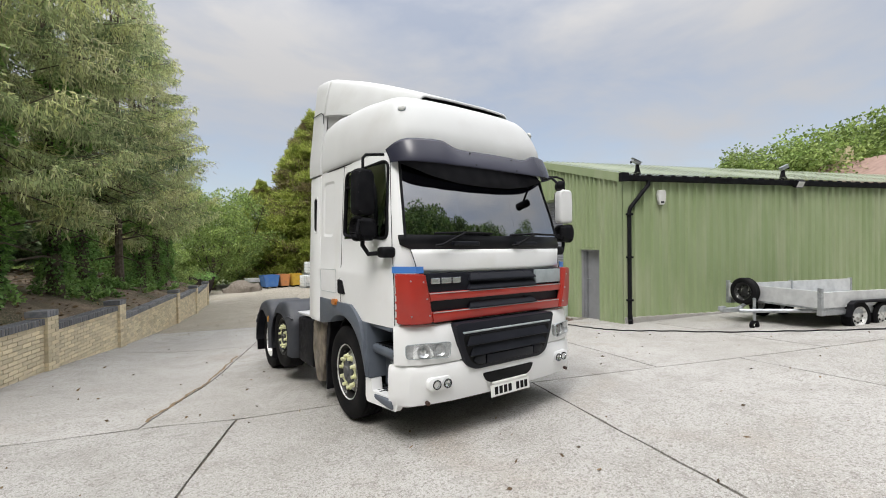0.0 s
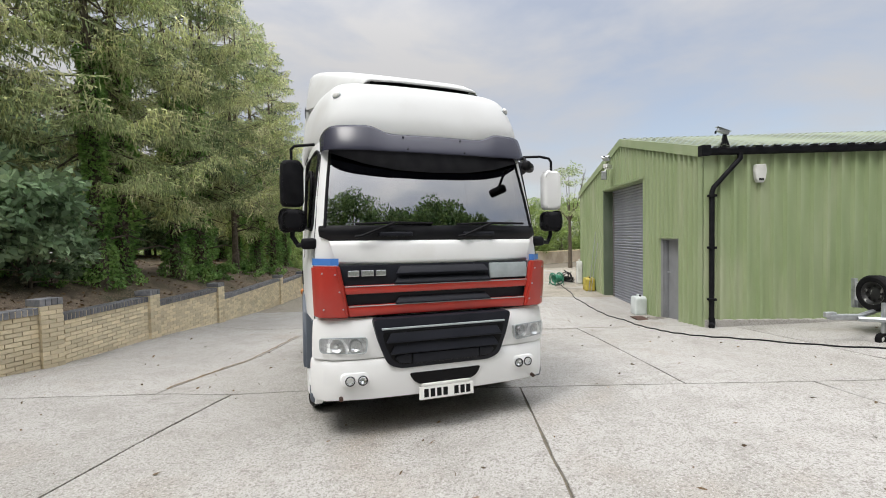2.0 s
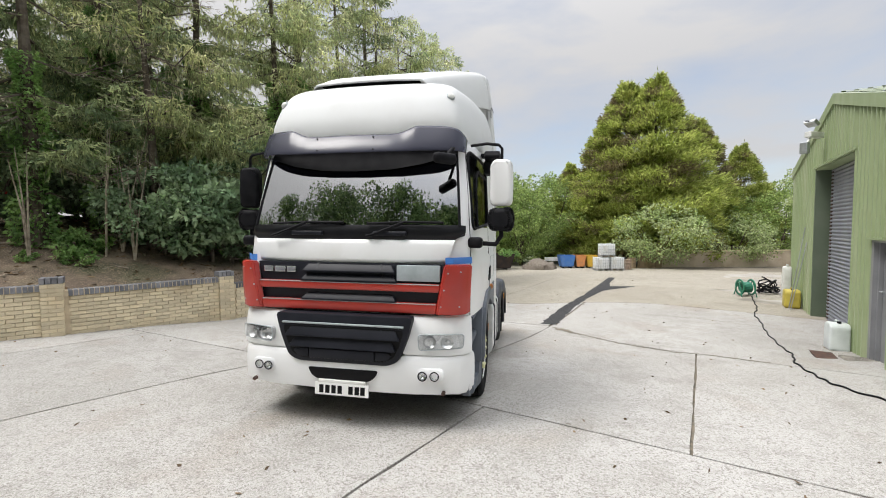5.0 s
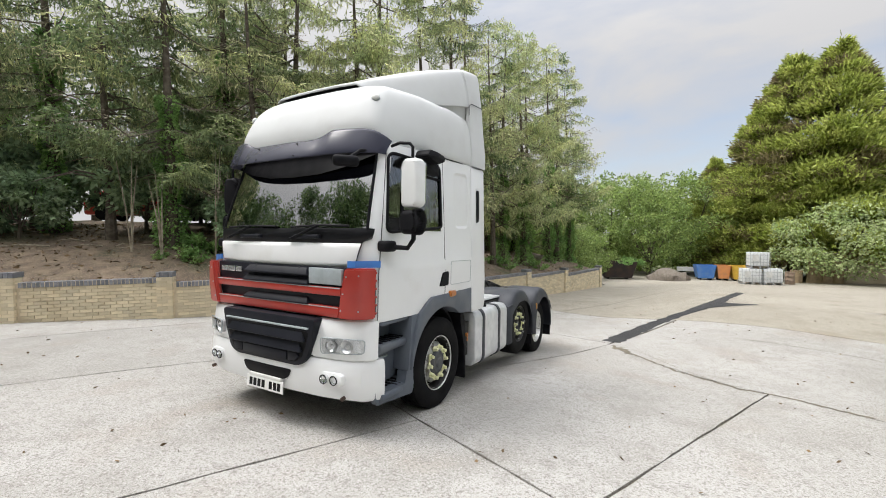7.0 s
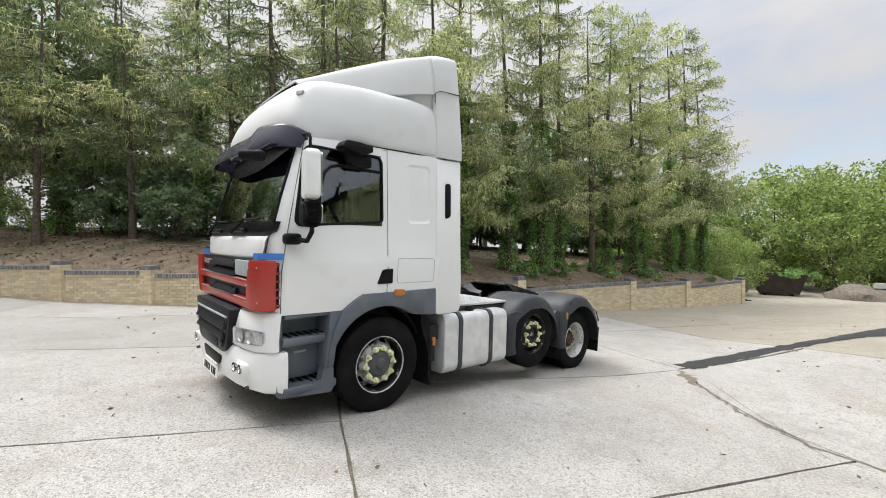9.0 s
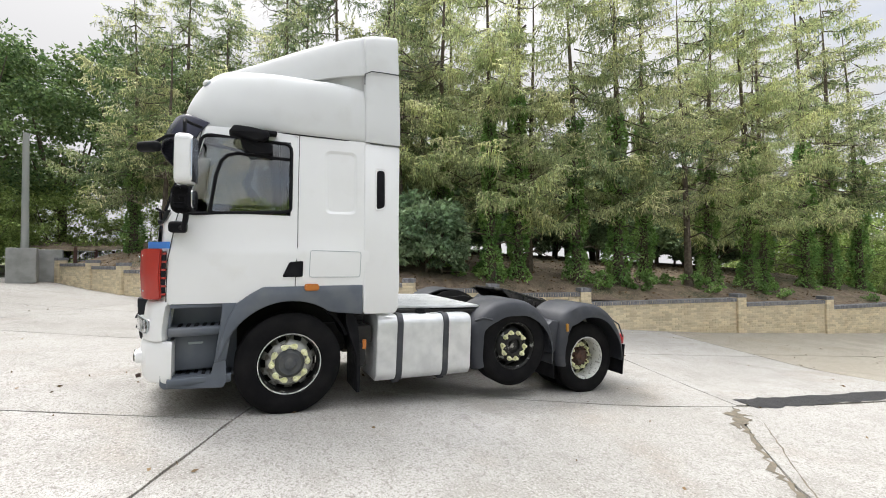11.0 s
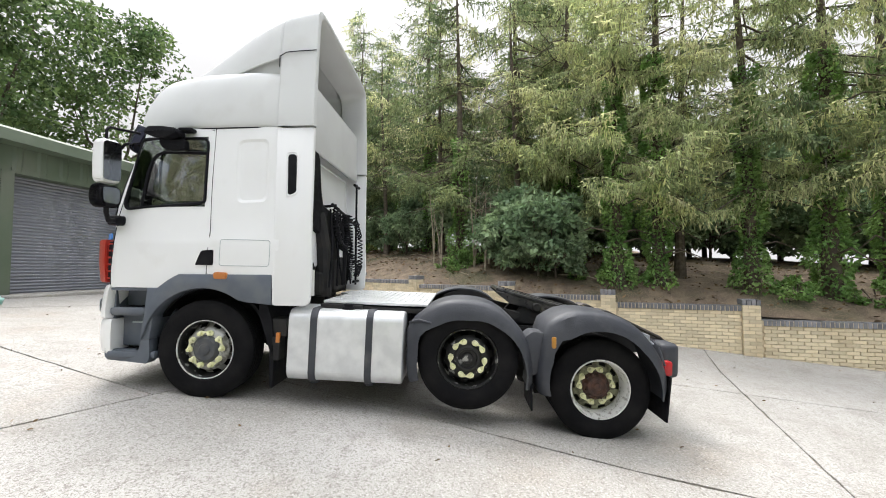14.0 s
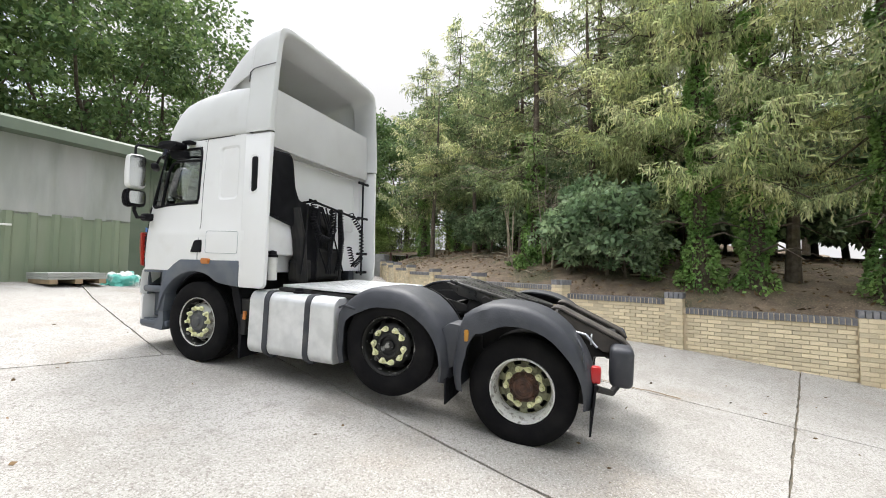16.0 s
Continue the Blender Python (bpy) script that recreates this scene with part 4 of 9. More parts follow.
# plain silver bars stand in for the maker's badge
bx = -0.855
for w in (0.10, 0.115, 0.095):
    bm = bmesh.new()
    box(bm, bx, bx + w, -1.168, -1.148, 1.512, 1.568, 0.008)
    part("badge_bar", bm, SILVER, grille, "plain silver badge bar")
    bx += w + 0.014
bm = bmesh.new()
box(bm, 0.488, 0.885, -1.186, -1.15, 1.458, 1.602, 0.005)
part("document_holder", bm, GREY_PANEL, grille, "grey blank plate holder", smooth=True)
for s in (1, -1):
    # red corner deflector wrapping the front corner
    bm = bmesh.new()
    top = [(s * 0.915, -1.16), (s * 0.945, -1.205), (s * 1.04, -1.185), (s * 1.125, -1.12), (s * 1.158, -1.022), (s * 1.10, -1.015), (s * 1.0, -1.05)]
    bot = [(s * 0.835, -1.16), (s * 0.865, -1.20), (s * 1.02, -1.18), (s * 1.10, -1.12), (s * 1.142, -1.022), (s * 1.08, -1.015), (s * 0.98, -1.05)]
    ringz = [(bot, 1.165), ([(lerp(a[0], b[0], 0.5), lerp(a[1], b[1], 0.5) - 0.012) for a, b in zip(bot, top)], 1.39), (top, 1.61)]
    vr = [[bm.verts.new((x, y, z)) for x, y in pts] for pts, z in ringz]
    for i in range(2):
        for k in range(7):
            bm.faces.new((vr[i][k], vr[i][(k + 1) % 7], vr[i + 1][(k + 1) % 7], vr[i + 1][k]))
    bm.faces.new(vr[0]), bm.faces.new(vr[-1][::-1])
    bmesh.ops.recalc_face_normals(bm, faces=bm.faces)
    bmesh.ops.bevel(bm, geom=[e for e in bm.edges], offset=0.012, segments=2, affect="EDGES")
    corner = part("corner_deflector", bm, RED_PAINT, truck, "chipped red corner air deflector", smooth=True)
    for x, y, z in ((0.965, -1.213, 1.54), (1.07, -1.172, 1.55), (0.90, -1.212, 1.24), (1.06, -1.165, 1.24), (0.93, -1.215, 1.39)):
        bm = bmesh.new()
        lathe(bm, [(-0.004, 0.001), (-0.003, 0.007), (0.004, 0.008)], "y", 8, (s * x, y, z))
        part("screw", bm, GALV, corner)
    for k in range(6):
        bm = bmesh.new()
        z = 1.20 + 0.072 * k
        box(bm, s * 1.08, s * 1.128, -1.03, -0.988, z, z + 0.018, 0.004)
        part("fin", bm, RED_PAINT, corner)
    # dark strip that stands for the shade in the gaps between the fins
    bm = bmesh.new()
    box(bm, s * 1.07, s * 1.118, -1.028, -0.992, 1.19, 1.59, 0.004)
    part("fin_backing", bm, GRILLE, corner)
    # blue stripe above it
    bm = bmesh.new()
    pts = [(s * 0.93, -1.156), (s * 1.0, -1.136), (s * 1.065, -1.062), (s * 1.140, -0.985), (s * 1.146, -0.962)]
    a = [bm.verts.new((x, y, 1.615)) for x, y in pts]
    b = [bm.verts.new((x * 0.999, y + 0.001, 1.675)) for x, y in pts]
    for i in range(4):
        bm.faces.new((a[i], a[i + 1], b[i + 1], b[i]))
    part("blue_stripe", bm, BLUE_PAINT, truck, "blue stripe decal")
    # headlamp surround
    bm = bmesh.new()
    plan = [(s * 0.56, -1.222), (s * 0.80, -1.204), (s * 0.99, -1.165), (s * 1.11, -1.09), (s * 1.158, -1.005), (s * 1.05, -0.95), (s * 0.6, -0.98)]
    vr = [[bm.verts.new((x + s * dx, y + dy, z)) for x, y in plan] for z, dx, dy in ((0.795, 0.0, 0.0), (0.88, 0.0, -0.005), (1.0, -0.004, 0.006), (1.10, -0.01, 0.018), (1.148, -0.02, 0.04))]
    for i in range(4):
        for k in range(7):
            bm.faces.new((vr[i][k], vr[i][(k + 1) % 7], vr[i + 1][(k + 1) % 7], vr[i + 1][k]))
    bm.faces.new(vr[0]), bm.faces.new(vr[-1][::-1])
    bmesh.ops.recalc_face_normals(bm, faces=bm.faces)
    bmesh.ops.bevel(bm, geom=[e for e in bm.edges if abs(e.verts[0].co.z - e.verts[1].co.z) < 1e-4 and (e.verts[0].co.z < 0.8 or e.verts[0].co.z > 1.14)], offset=0.012, segments=2, affect="EDGES")
    part("lamp_surround", bm, WHITE_PAINT, truck, "white headlamp surround", smooth=True)
    # headlamp: dark bowl, two reflectors, clear lens
    hl_m = Matrix.Translation((s * 0.885, -1.199, 0.928)) @ pose(0, 0, 0, 0, 0, s * 12) @ Matrix.Diagonal((1.1, 1.0, 1.08, 1.0))

    def wrap(b):
        # the outer end sweeps back round the corner
        for v in b.verts:
            v.co.y += 0.5 * max(0.0, abs(v.co.x) - 0.985)
    bm = bmesh.new()
    prism(bm, rounded([(-s * 0.155, -0.065), (s * 0.185, -0.055), (s * 0.19, 0.055), (-s * 0.165, 0.06)], 0.03), "y", -0.006, 0.03, 0.004, m=hl_m)
    wrap(bm)
    lamp = part("headlamp", bm, REFLECTOR, truck, "twin-bowl clear headlamp", smooth=True)
    for dx, r in ((-0.075, 0.052), (0.065, 0.052)):
        bm = bmesh.new()
        lathe(bm, [(-0.012, r), (-0.006, r * 0.92), (0.012, r * 0.5), (0.016, 0.012), (0.0, 0.008), (-0.002, 0.001)], "y", 20, (s * dx, -0.002, 0.0))
        bmesh.ops.transform(bm, matrix=hl_m, verts=bm.verts)
        wrap(bm)
        part("reflector", bm, REFLECTOR, lamp, smooth=True)
    bm = bmesh.new()
    prism(bm, rounded([(-s * 0.16, -0.067), (s * 0.19, -0.057), (s * 0.195, 0.057), (-s * 0.17, 0.062)], 0.03), "y", -0.026, -0.020, 0.002, m=hl_m)
    wrap(bm)
    o = part("lens", bm, CLEAR, lamp, smooth=True)
    rim_ = bmesh.new()
    edge = rounded([(-s * 0.16, -0.067), (s * 0.19, -0.057), (s * 0.195, 0.057), (-s * 0.17, 0.062)], 0.03)
    tube(rim_, [hl_m @ Vector((x, -0.022, z)) for x, z in edge + edge[:1]], 0.0045, 5)
    wrap(rim_)
    part("lens_rim", rim_, GREY_PANEL, lamp)
    o.visible_shadow = False

# lower grille
bm = bmesh.new()
prism(bm, rounded([(-0.665, 1.148), (0.665, 1.148), (0.615, 0.95), (0.535, 0.745), (0.43, 0.700), (-0.43, 0.700), (-0.535, 0.745), (-0.615, 0.95)], 0.05), "y", -1.278, -1.0, 0.012)
lower = part("lower_grille", bm, GRILLE, truck, "black lower grille insert", smooth=True)
bm = bmesh.new()
prism(bm, rounded([(-0.585, 1.03), (0.585, 1.03), (0.55, 0.90), (0.49, 0.775), (0.40, 0.735), (-0.40, 0.735), (-0.49, 0.775), (-0.55, 0.90)], 0.04), "y", -1.2805, -1.2, 0.001)
part("recess", bm, BAR_BLACK, lower)
bm = bmesh.new()
box(bm, -0.585, 0.585, -1.296, -1.27, 1.052, 1.068, 0.004)
part("trim_strip", bm, GREY_PANEL, lower, "grey trim strip")
for z, w in ((0.982, 0.55), (0.882, 0.515)):
    louvre(-w, w, z, 0.088, -1.278, 0.035, 0.045, lower)
bm = bmesh.new()
prism(bm, [(-0.315, 0.74), (0.315, 0.74), (0.315, 0.83), (-0.315, 0.83)], "y", -1.300, -1.27, 0.010)
part("centre_block", bm, GRILLE, lower, smooth=True)
for s in (-1, 1):
    bm = bmesh.new()
    prism(bm, [(s * 0.325, 0.745), (s * 0.43, 0.752), (s * 0.475, 0.80), (s * 0.44, 0.83), (s * 0.325, 0.83)], "y", -1.294, -1.27, 0.008)
    part("side_block", bm, GRILLE, lower, smooth=True)

# bumper
bm = bmesh.new()
BUMP = [(0.425, 0.0, 0.05), (0.445, 0.012, -0.005), (0.52, 0.018, -0.022), (0.64, 0.02, -0.03), (0.73, 0.018, -0.03), (0.775, 0.012, -0.015), (0.79, 0.0, 0.0)]
vr = []
for z, dw, dy in BUMP:
    h = [(0.0, -1.235 + dy), (0.35, -1.23 + dy), (0.66, -1.212 + dy), (0.88, -1.175 + dy), (1.05 + dw, -1.115 + dy * 0.6), (1.13 + dw, -1.0), (1.155 + dw, -0.93), (1.06, -0.92), (0.0, -0.95)]
    vr.append([bm.verts.new((x, y, z)) for x, y in h + [(-x, y) for x, y in h[-2:0:-1]]])
n = len(vr[0])
for i in range(len(vr) - 1):
    for k in range(n):
        bm.faces.new((vr[i][k], vr[i][(k + 1) % n], vr[i + 1][(k + 1) % n], vr[i + 1][k]))
bm.faces.new(vr[0][::-1]), bm.faces.new(vr[-1])
bumper = part("bumper", bm, WHITE_PAINT, truck, "white scuffed front bumper", smooth=True)
bm = bmesh.new()
prism(bm, rounded([(-0.345, 0.648), (0.345, 0.648), (0.30, 0.57), (0.24, 0.54), (-0.24, 0.54), (-0.30, 0.57)], 0.03), "y", -1.272, -1.2, 0.004)
part("tow_slot", bm, BAR_BLACK, bumper, "dark towing slot", smooth=True)
bm = bmesh.new()
box(bm, -0.23, 0.23, -1.29, -1.25, 0.515, 0.545, 0.008)
part("plate_bracket", bm, WHITE_PLASTIC, bumper)
pm = Matrix.Translation((0, -1.28, 0.46)) @ pose(0, 0, 0, -4)
bm = bmesh.new()
box(bm, -0.26, 0.26, -0.012, 0.0, -0.056, 0.056, 0.004, m=pm)
plate = part("number_plate", bm, PLATE_WHITE, truck, "white plate with plain black bars")
for k, x in enumerate((-0.195, -0.135, -0.075, -0.015, 0.09, 0.15, 0.205)):
    bm = bmesh.new()
    box(bm, x - 0.021, x + 0.021, -0.0145, -0.012, -0.036, 0.036, m=pm)
    part("bar", bm, BAR_BLACK, plate)
for s in (1, -1):
    bm = bmesh.new()
    prism(bm, rounded([(s * 0.68, 0.69), (s * 0.935, 0.69), (s * 0.935, 0.57), (s * 0.68, 0.57)], 0.055), "y", -1.236, -1.15, 0.01)
    o = part("fog_recess", bm, WHITE_PAINT, bumper, smooth=True)
    for x, y in ((0.75, -1.254), (0.855, -1.238)):
        bm = bmesh.new()
        lathe(bm, [(0.02, 0.041), (-0.012, 0.041), (-0.014, 0.034), (0.0, 0.030), (0.012, 0.012), (0.006, 0.001)], "y", 20, (s * x, y, 0.63))
        f = part("fog_lamp", bm, CHROME, bumper, "round fog lamp", smooth=True)
        bm = bmesh.new()
        lathe(bm, [(-0.010, 0.043), (-0.016, 0.043), (-0.016, 0.035), (-0.010, 0.035)], "y", 20, (s * x, y, 0.63), close=True)
        part("bezel", bm, BLACK_PLASTIC, f)
    bm = bmesh.new()
    tube(bm, [(s * 0.93, -1.19, 0.475), (s * 0.93, -1.225, 0.47)], 0.018, 8)
    part("tow_pin", bm, RUST, bumper)

# ---- mirrors ----
for s, mx, my in ((1, 1.40, -0.82), (-1, -1.31, -0.70)):
    o_ = my + 1.06
    q = abs(mx)
    bm = bmesh.new()
    tube(bm, [(s * 1.10, -0.74, 2.735), (s * (q - 0.14), my - 0.02, 2.73), (s * (q - 0.03), my - 0.02, 2.715), (s * q, my - 0.02, 2.68), (s * q, my - 0.02, 2.55)], 0.014, 8)
    part("mirror_arm", bm, BLACK_PLASTIC, truck, "black tubular mirror arm", smooth=True)
    bm = bmesh.new()
    tube(bm, [(s * q, my, 1.98), (s * q, my, 1.87), (s * (q - 0.05), my - 0.02, 1.79), (s * 1.20, -0.88, 1.80)], 0.022, 8)
    part("mirror_stay", bm, BLACK_PLASTIC, truck, smooth=True)
    bm = bmesh.new()
    box(bm, s * 1.10, s * 1.235, -0.97, -0.83, 1.755, 1.855, 0.03, seg=3)
    part("mirror_foot", bm, BLACK_PLASTIC, truck, "black mirror mounting foot", smooth=True)
    flip = Matrix.Diagonal((s, 1, 1, 1))
    mm = Matrix.Translation((mx, my, 2.375)) @ pose(0, 0, 0, 0, 0, s * -10) @ flip
    bm = bmesh.new()
    prism(bm, rounded([(-0.10, -0.225), (0.10, -0.225), (0.105, 0.0), (0.095, 0.20), (-0.06, 0.205), (-0.10, 0.15)], 0.06, 5), "y", -0.075, 0.055, 0.03, m=mm, seg=3)
    part("main_mirror", bm, WHITE_PAINT if s > 0 else BLACK_PLASTIC, truck, "white mirror housing" if s > 0 else "black mirror housing", smooth=True)
    bm = bmesh.new()
    prism(bm, rounded([(-0.085, -0.20), (0.085, -0.20), (0.09, 0.18), (-0.085, 0.18)], 0.04), "y", 0.055, 0.064, m=mm)
    part("mirror_glass", bm, CHROME, truck)
    wm_ = Matrix.Translation((mx, my, 2.03)) @ pose(0, 0, 0, 0, 0, s * -10) @ flip
    bm = bmesh.new()
    prism(bm, rounded([(-0.115, -0.11), (0.10, -0.115), (0.125, 0.0), (0.10, 0.10), (-0.115, 0.095)], 0.075, 5), "y", -0.095, 0.065, 0.045, m=wm_, seg=3)
    part("wide_mirror", bm, BLACK_PLASTIC, truck, "black wide-angle mirror housing", smooth="all")
    bm = bmesh.new()
    prism(bm, rounded([(-0.08, -0.08), (0.08, -0.08), (0.09, 0.075), (-0.08, 0.075)], 0.04), "y", 0.06, 0.068, m=wm_)
    part("mirror_glass", bm, CHROME, truck)
# kerb mirror above the passenger door, front mirror under the visor
bm = bmesh.new()
prism(bm, rounded([(-0.245, 0.015), (-0.02, -0.035), (0.10, 0.01), (0.085, 0.065), (-0.06, 0.085), (-0.20, 0.085)], 0.025), "x", 1.20, 1.36, 0.014, m=Matrix.Translation((0, -0.27, 2.65)))
kerb = part("kerb_mirror", bm, BLACK_PLASTIC, truck, "black kerb-view mirror over the door", smooth=True)
bm = bmesh.new()
prism(bm, rounded([(-0.15, 0.02), (-0.13, -0.06), (-0.08, -0.10), (0.13, -0.10), (0.13, 0.0)], 0.02), "x", 1.19, 1.27, 0.012, m=Matrix.Translation((0, -0.27, 2.62)))
part("mirror_bowl", bm, BLACK_PLASTIC, kerb, smooth=True)
bm = bmesh.new()
box(bm, 1.14, 1.24, -0.24, -0.10, 2.715, 2.755, 0.012)
part("kerb_mirror_arm", bm, BLACK_PLASTIC, kerb, smooth=True)
bm = bmesh.new()
tube(bm, [(0.97, -0.88, 2.68), (0.96, -1.02, 2.66), (0.93, -1.13, 2.58)], 0.016, 8)
part("front_mirror_arm", bm, BLACK_PLASTIC, truck)
bm = bmesh.new()
box(bm, -0.115, 0.115, -0.045, 0.045, -0.045, 0.05, 0.035, m=Matrix.Translation((0.92, -1.165, 2.545)) @ pose(0, 0, 0, 0, 0, 49), seg=3)
part("front_mirror", bm, BLACK_PLASTIC, truck, "black front-view mirror", smooth=True)

# ---- inside the cab ----
bm = bmesh.new()
prism(bm, [(-1.02, 1.55), (-1.02, 1.90), (-0.85, 1.95), (-0.62, 1.90), (-0.55, 1.75), (-0.60, 1.55)], "x", -1.02, 1.02, 0.03)
part("dashboard", bm, INTERIOR, truck, "dark grey dashboard", smooth=True)
bm = bmesh.new()
lathe(bm, [(-0.015, 0.225), (0.0, 0.24), (0.015, 0.225), (0.0, 0.21)], "z", 24, (0, 0, 0), close=True)
bmesh.ops.transform(bm, matrix=Matrix.Translation((-0.55, -0.52, 1.95)) @ pose(0, 0, 0, -28), verts=bm.verts)
part("steering_wheel", bm, BLACK_PLASTIC, truck)
for x in (-0.55, 0.55):
    bm = bmesh.new()
    box(bm, x - 0.25, x + 0.25, -0.32, 0.16, 1.48, 1.66, 0.05)
    box(bm, x - 0.24, x + 0.24, 0.12, 0.28, 1.62, 2.28, 0.06)
    box(bm, x - 0.13, x + 0.13, 0.14, 0.25, 2.27, 2.48, 0.05)
    part("seat", bm, INTERIOR, truck, "dark cloth seat", smooth=True)
bm = bmesh.new()
box(bm, -0.95, 0.95, -0.80, -0.62, 2.66, 2.74, 0.02)
part("header_shelf", bm, INTERIOR, truck)

# ---- chassis ----
for s in (1, -1):
    bm = bmesh.new()
    prism(bm, [(0.2, 0.78), (4.68, 0.78), (4.86, 0.72), (4.86, 0.56), (4.5, 0.52), (0.2, 0.52)], "x", s * 0.38, s * 0.46, 0.006, m=CH)
    part("frame_rail", bm, CHASSIS, truck, "black steel chassis rail")
for y in (0.9, 1.5, 2.2, 3.0, 3.7, 4.45, 4.8):
    bm = bmesh.new()
    box(bm, -0.38, 0.38, y - 0.05, y + 0.05, 0.57, 0.74, 0.01, m=CH)
    part("cross_member", bm, CHASSIS, truck)
# engine block, gearbox and prop shaft underneath keep the daylight out
bm = bmesh.new()
box(bm, -0.42, 0.42, -0.85, 0.75, 0.42, 1.1, 0.05, m=CH)
part("engine", bm, CHASSIS, truck, "grimy dark engine block")
bm = bmesh.new()
box(bm, -0.30, 0.30, 0.75, 1.5, 0.40, 0.85, 0.06, m=CH)
tube(bm, [CH @ Vector((0, 1.5, 0.6)), CH @ Vector((0, 4.1, 0.42))], 0.06, 10)
part("gearbox", bm, CHASSIS, truck)
# axles
for y, z, r in ((0.05, 0.47, 0.06), (2.67, 0.46, 0.055), (4.04, 0.142, 0.11)):
    bm = bmesh.new()
    tube(bm, [(-0.85, y, z), (0.85, y, z)], r, 10)
    if y > 4:
        lathe(bm, [(-0.24, 0.12), (-0.12, 0.24), (0.12, 0.24), (0.24, 0.12)], "x", 16, (0, y, z))
    part("axle", bm, CHASSIS, truck)
# catwalk
bm = bmesh.new()
box(bm, -0.62, 1.0, 1.18, 2.28, 1.005, 1.035, 0.006, m=CH)
catwalk = part("catwalk", bm, ALLOY, truck, "pale chequer-plate catwalk behind the cab")
bm = bmesh.new()
rnd = random.Random(3)
for i in range(22):
    for j in range(16):
        x, y = -0.58 + i * 0.073, 1.22 + j * 0.067
        a = 45 if (i + j) % 2 else -45
        box(bm, -0.016, 0.016, -0.004, 0.004, 0, 0.004, m=CH @ Matrix.Translation((x, y, 1.034)) @ pose(0, 0, 0, 0, 0, a))
part("tread_pattern", bm, ALLOY, catwalk)["kind"] = "stuff"
bm = bmesh.new()
box(bm, -0.7, 1.04, 1.16, 1.60, 0.955, 1.0, 0.01, m=CH)
box(bm, 0.48, 1.0, 1.55, 2.35, 0.93, 0.985, 0.01, m=CH)
part("catwalk_support", bm, CHASSIS, truck)
# fifth wheel: a tilted plate split into two horns, on a bracket frame
FW = CH @ Matrix.Translation((0, 3.45, 1.075)) @ pose(0, 0, 0, -13) @ Matrix.Translation((0, -3.45, 0))
bm = bmesh.new()
prism(bm, rounded([(-0.40, 3.02), (0.40, 3.02), (0.475, 3.18), (0.475, 3.70), (0.44, 3.98), (0.34, 4.17), (0.20, 4.17), (0.13, 3.98), (0.055, 3.72), (-0.055, 3.72), (-0.13, 3.98), (-0.20, 4.17), (-0.34, 4.17), (-0.44, 3.98), (-0.475, 3.70), (-0.475, 3.18)], 0.05), "z", 0, 0.036, 0.010, m=FW)
fifth = part("fifth_wheel", bm, GREASE, truck, "greasy black fifth-wheel coupling plate", smooth=True)
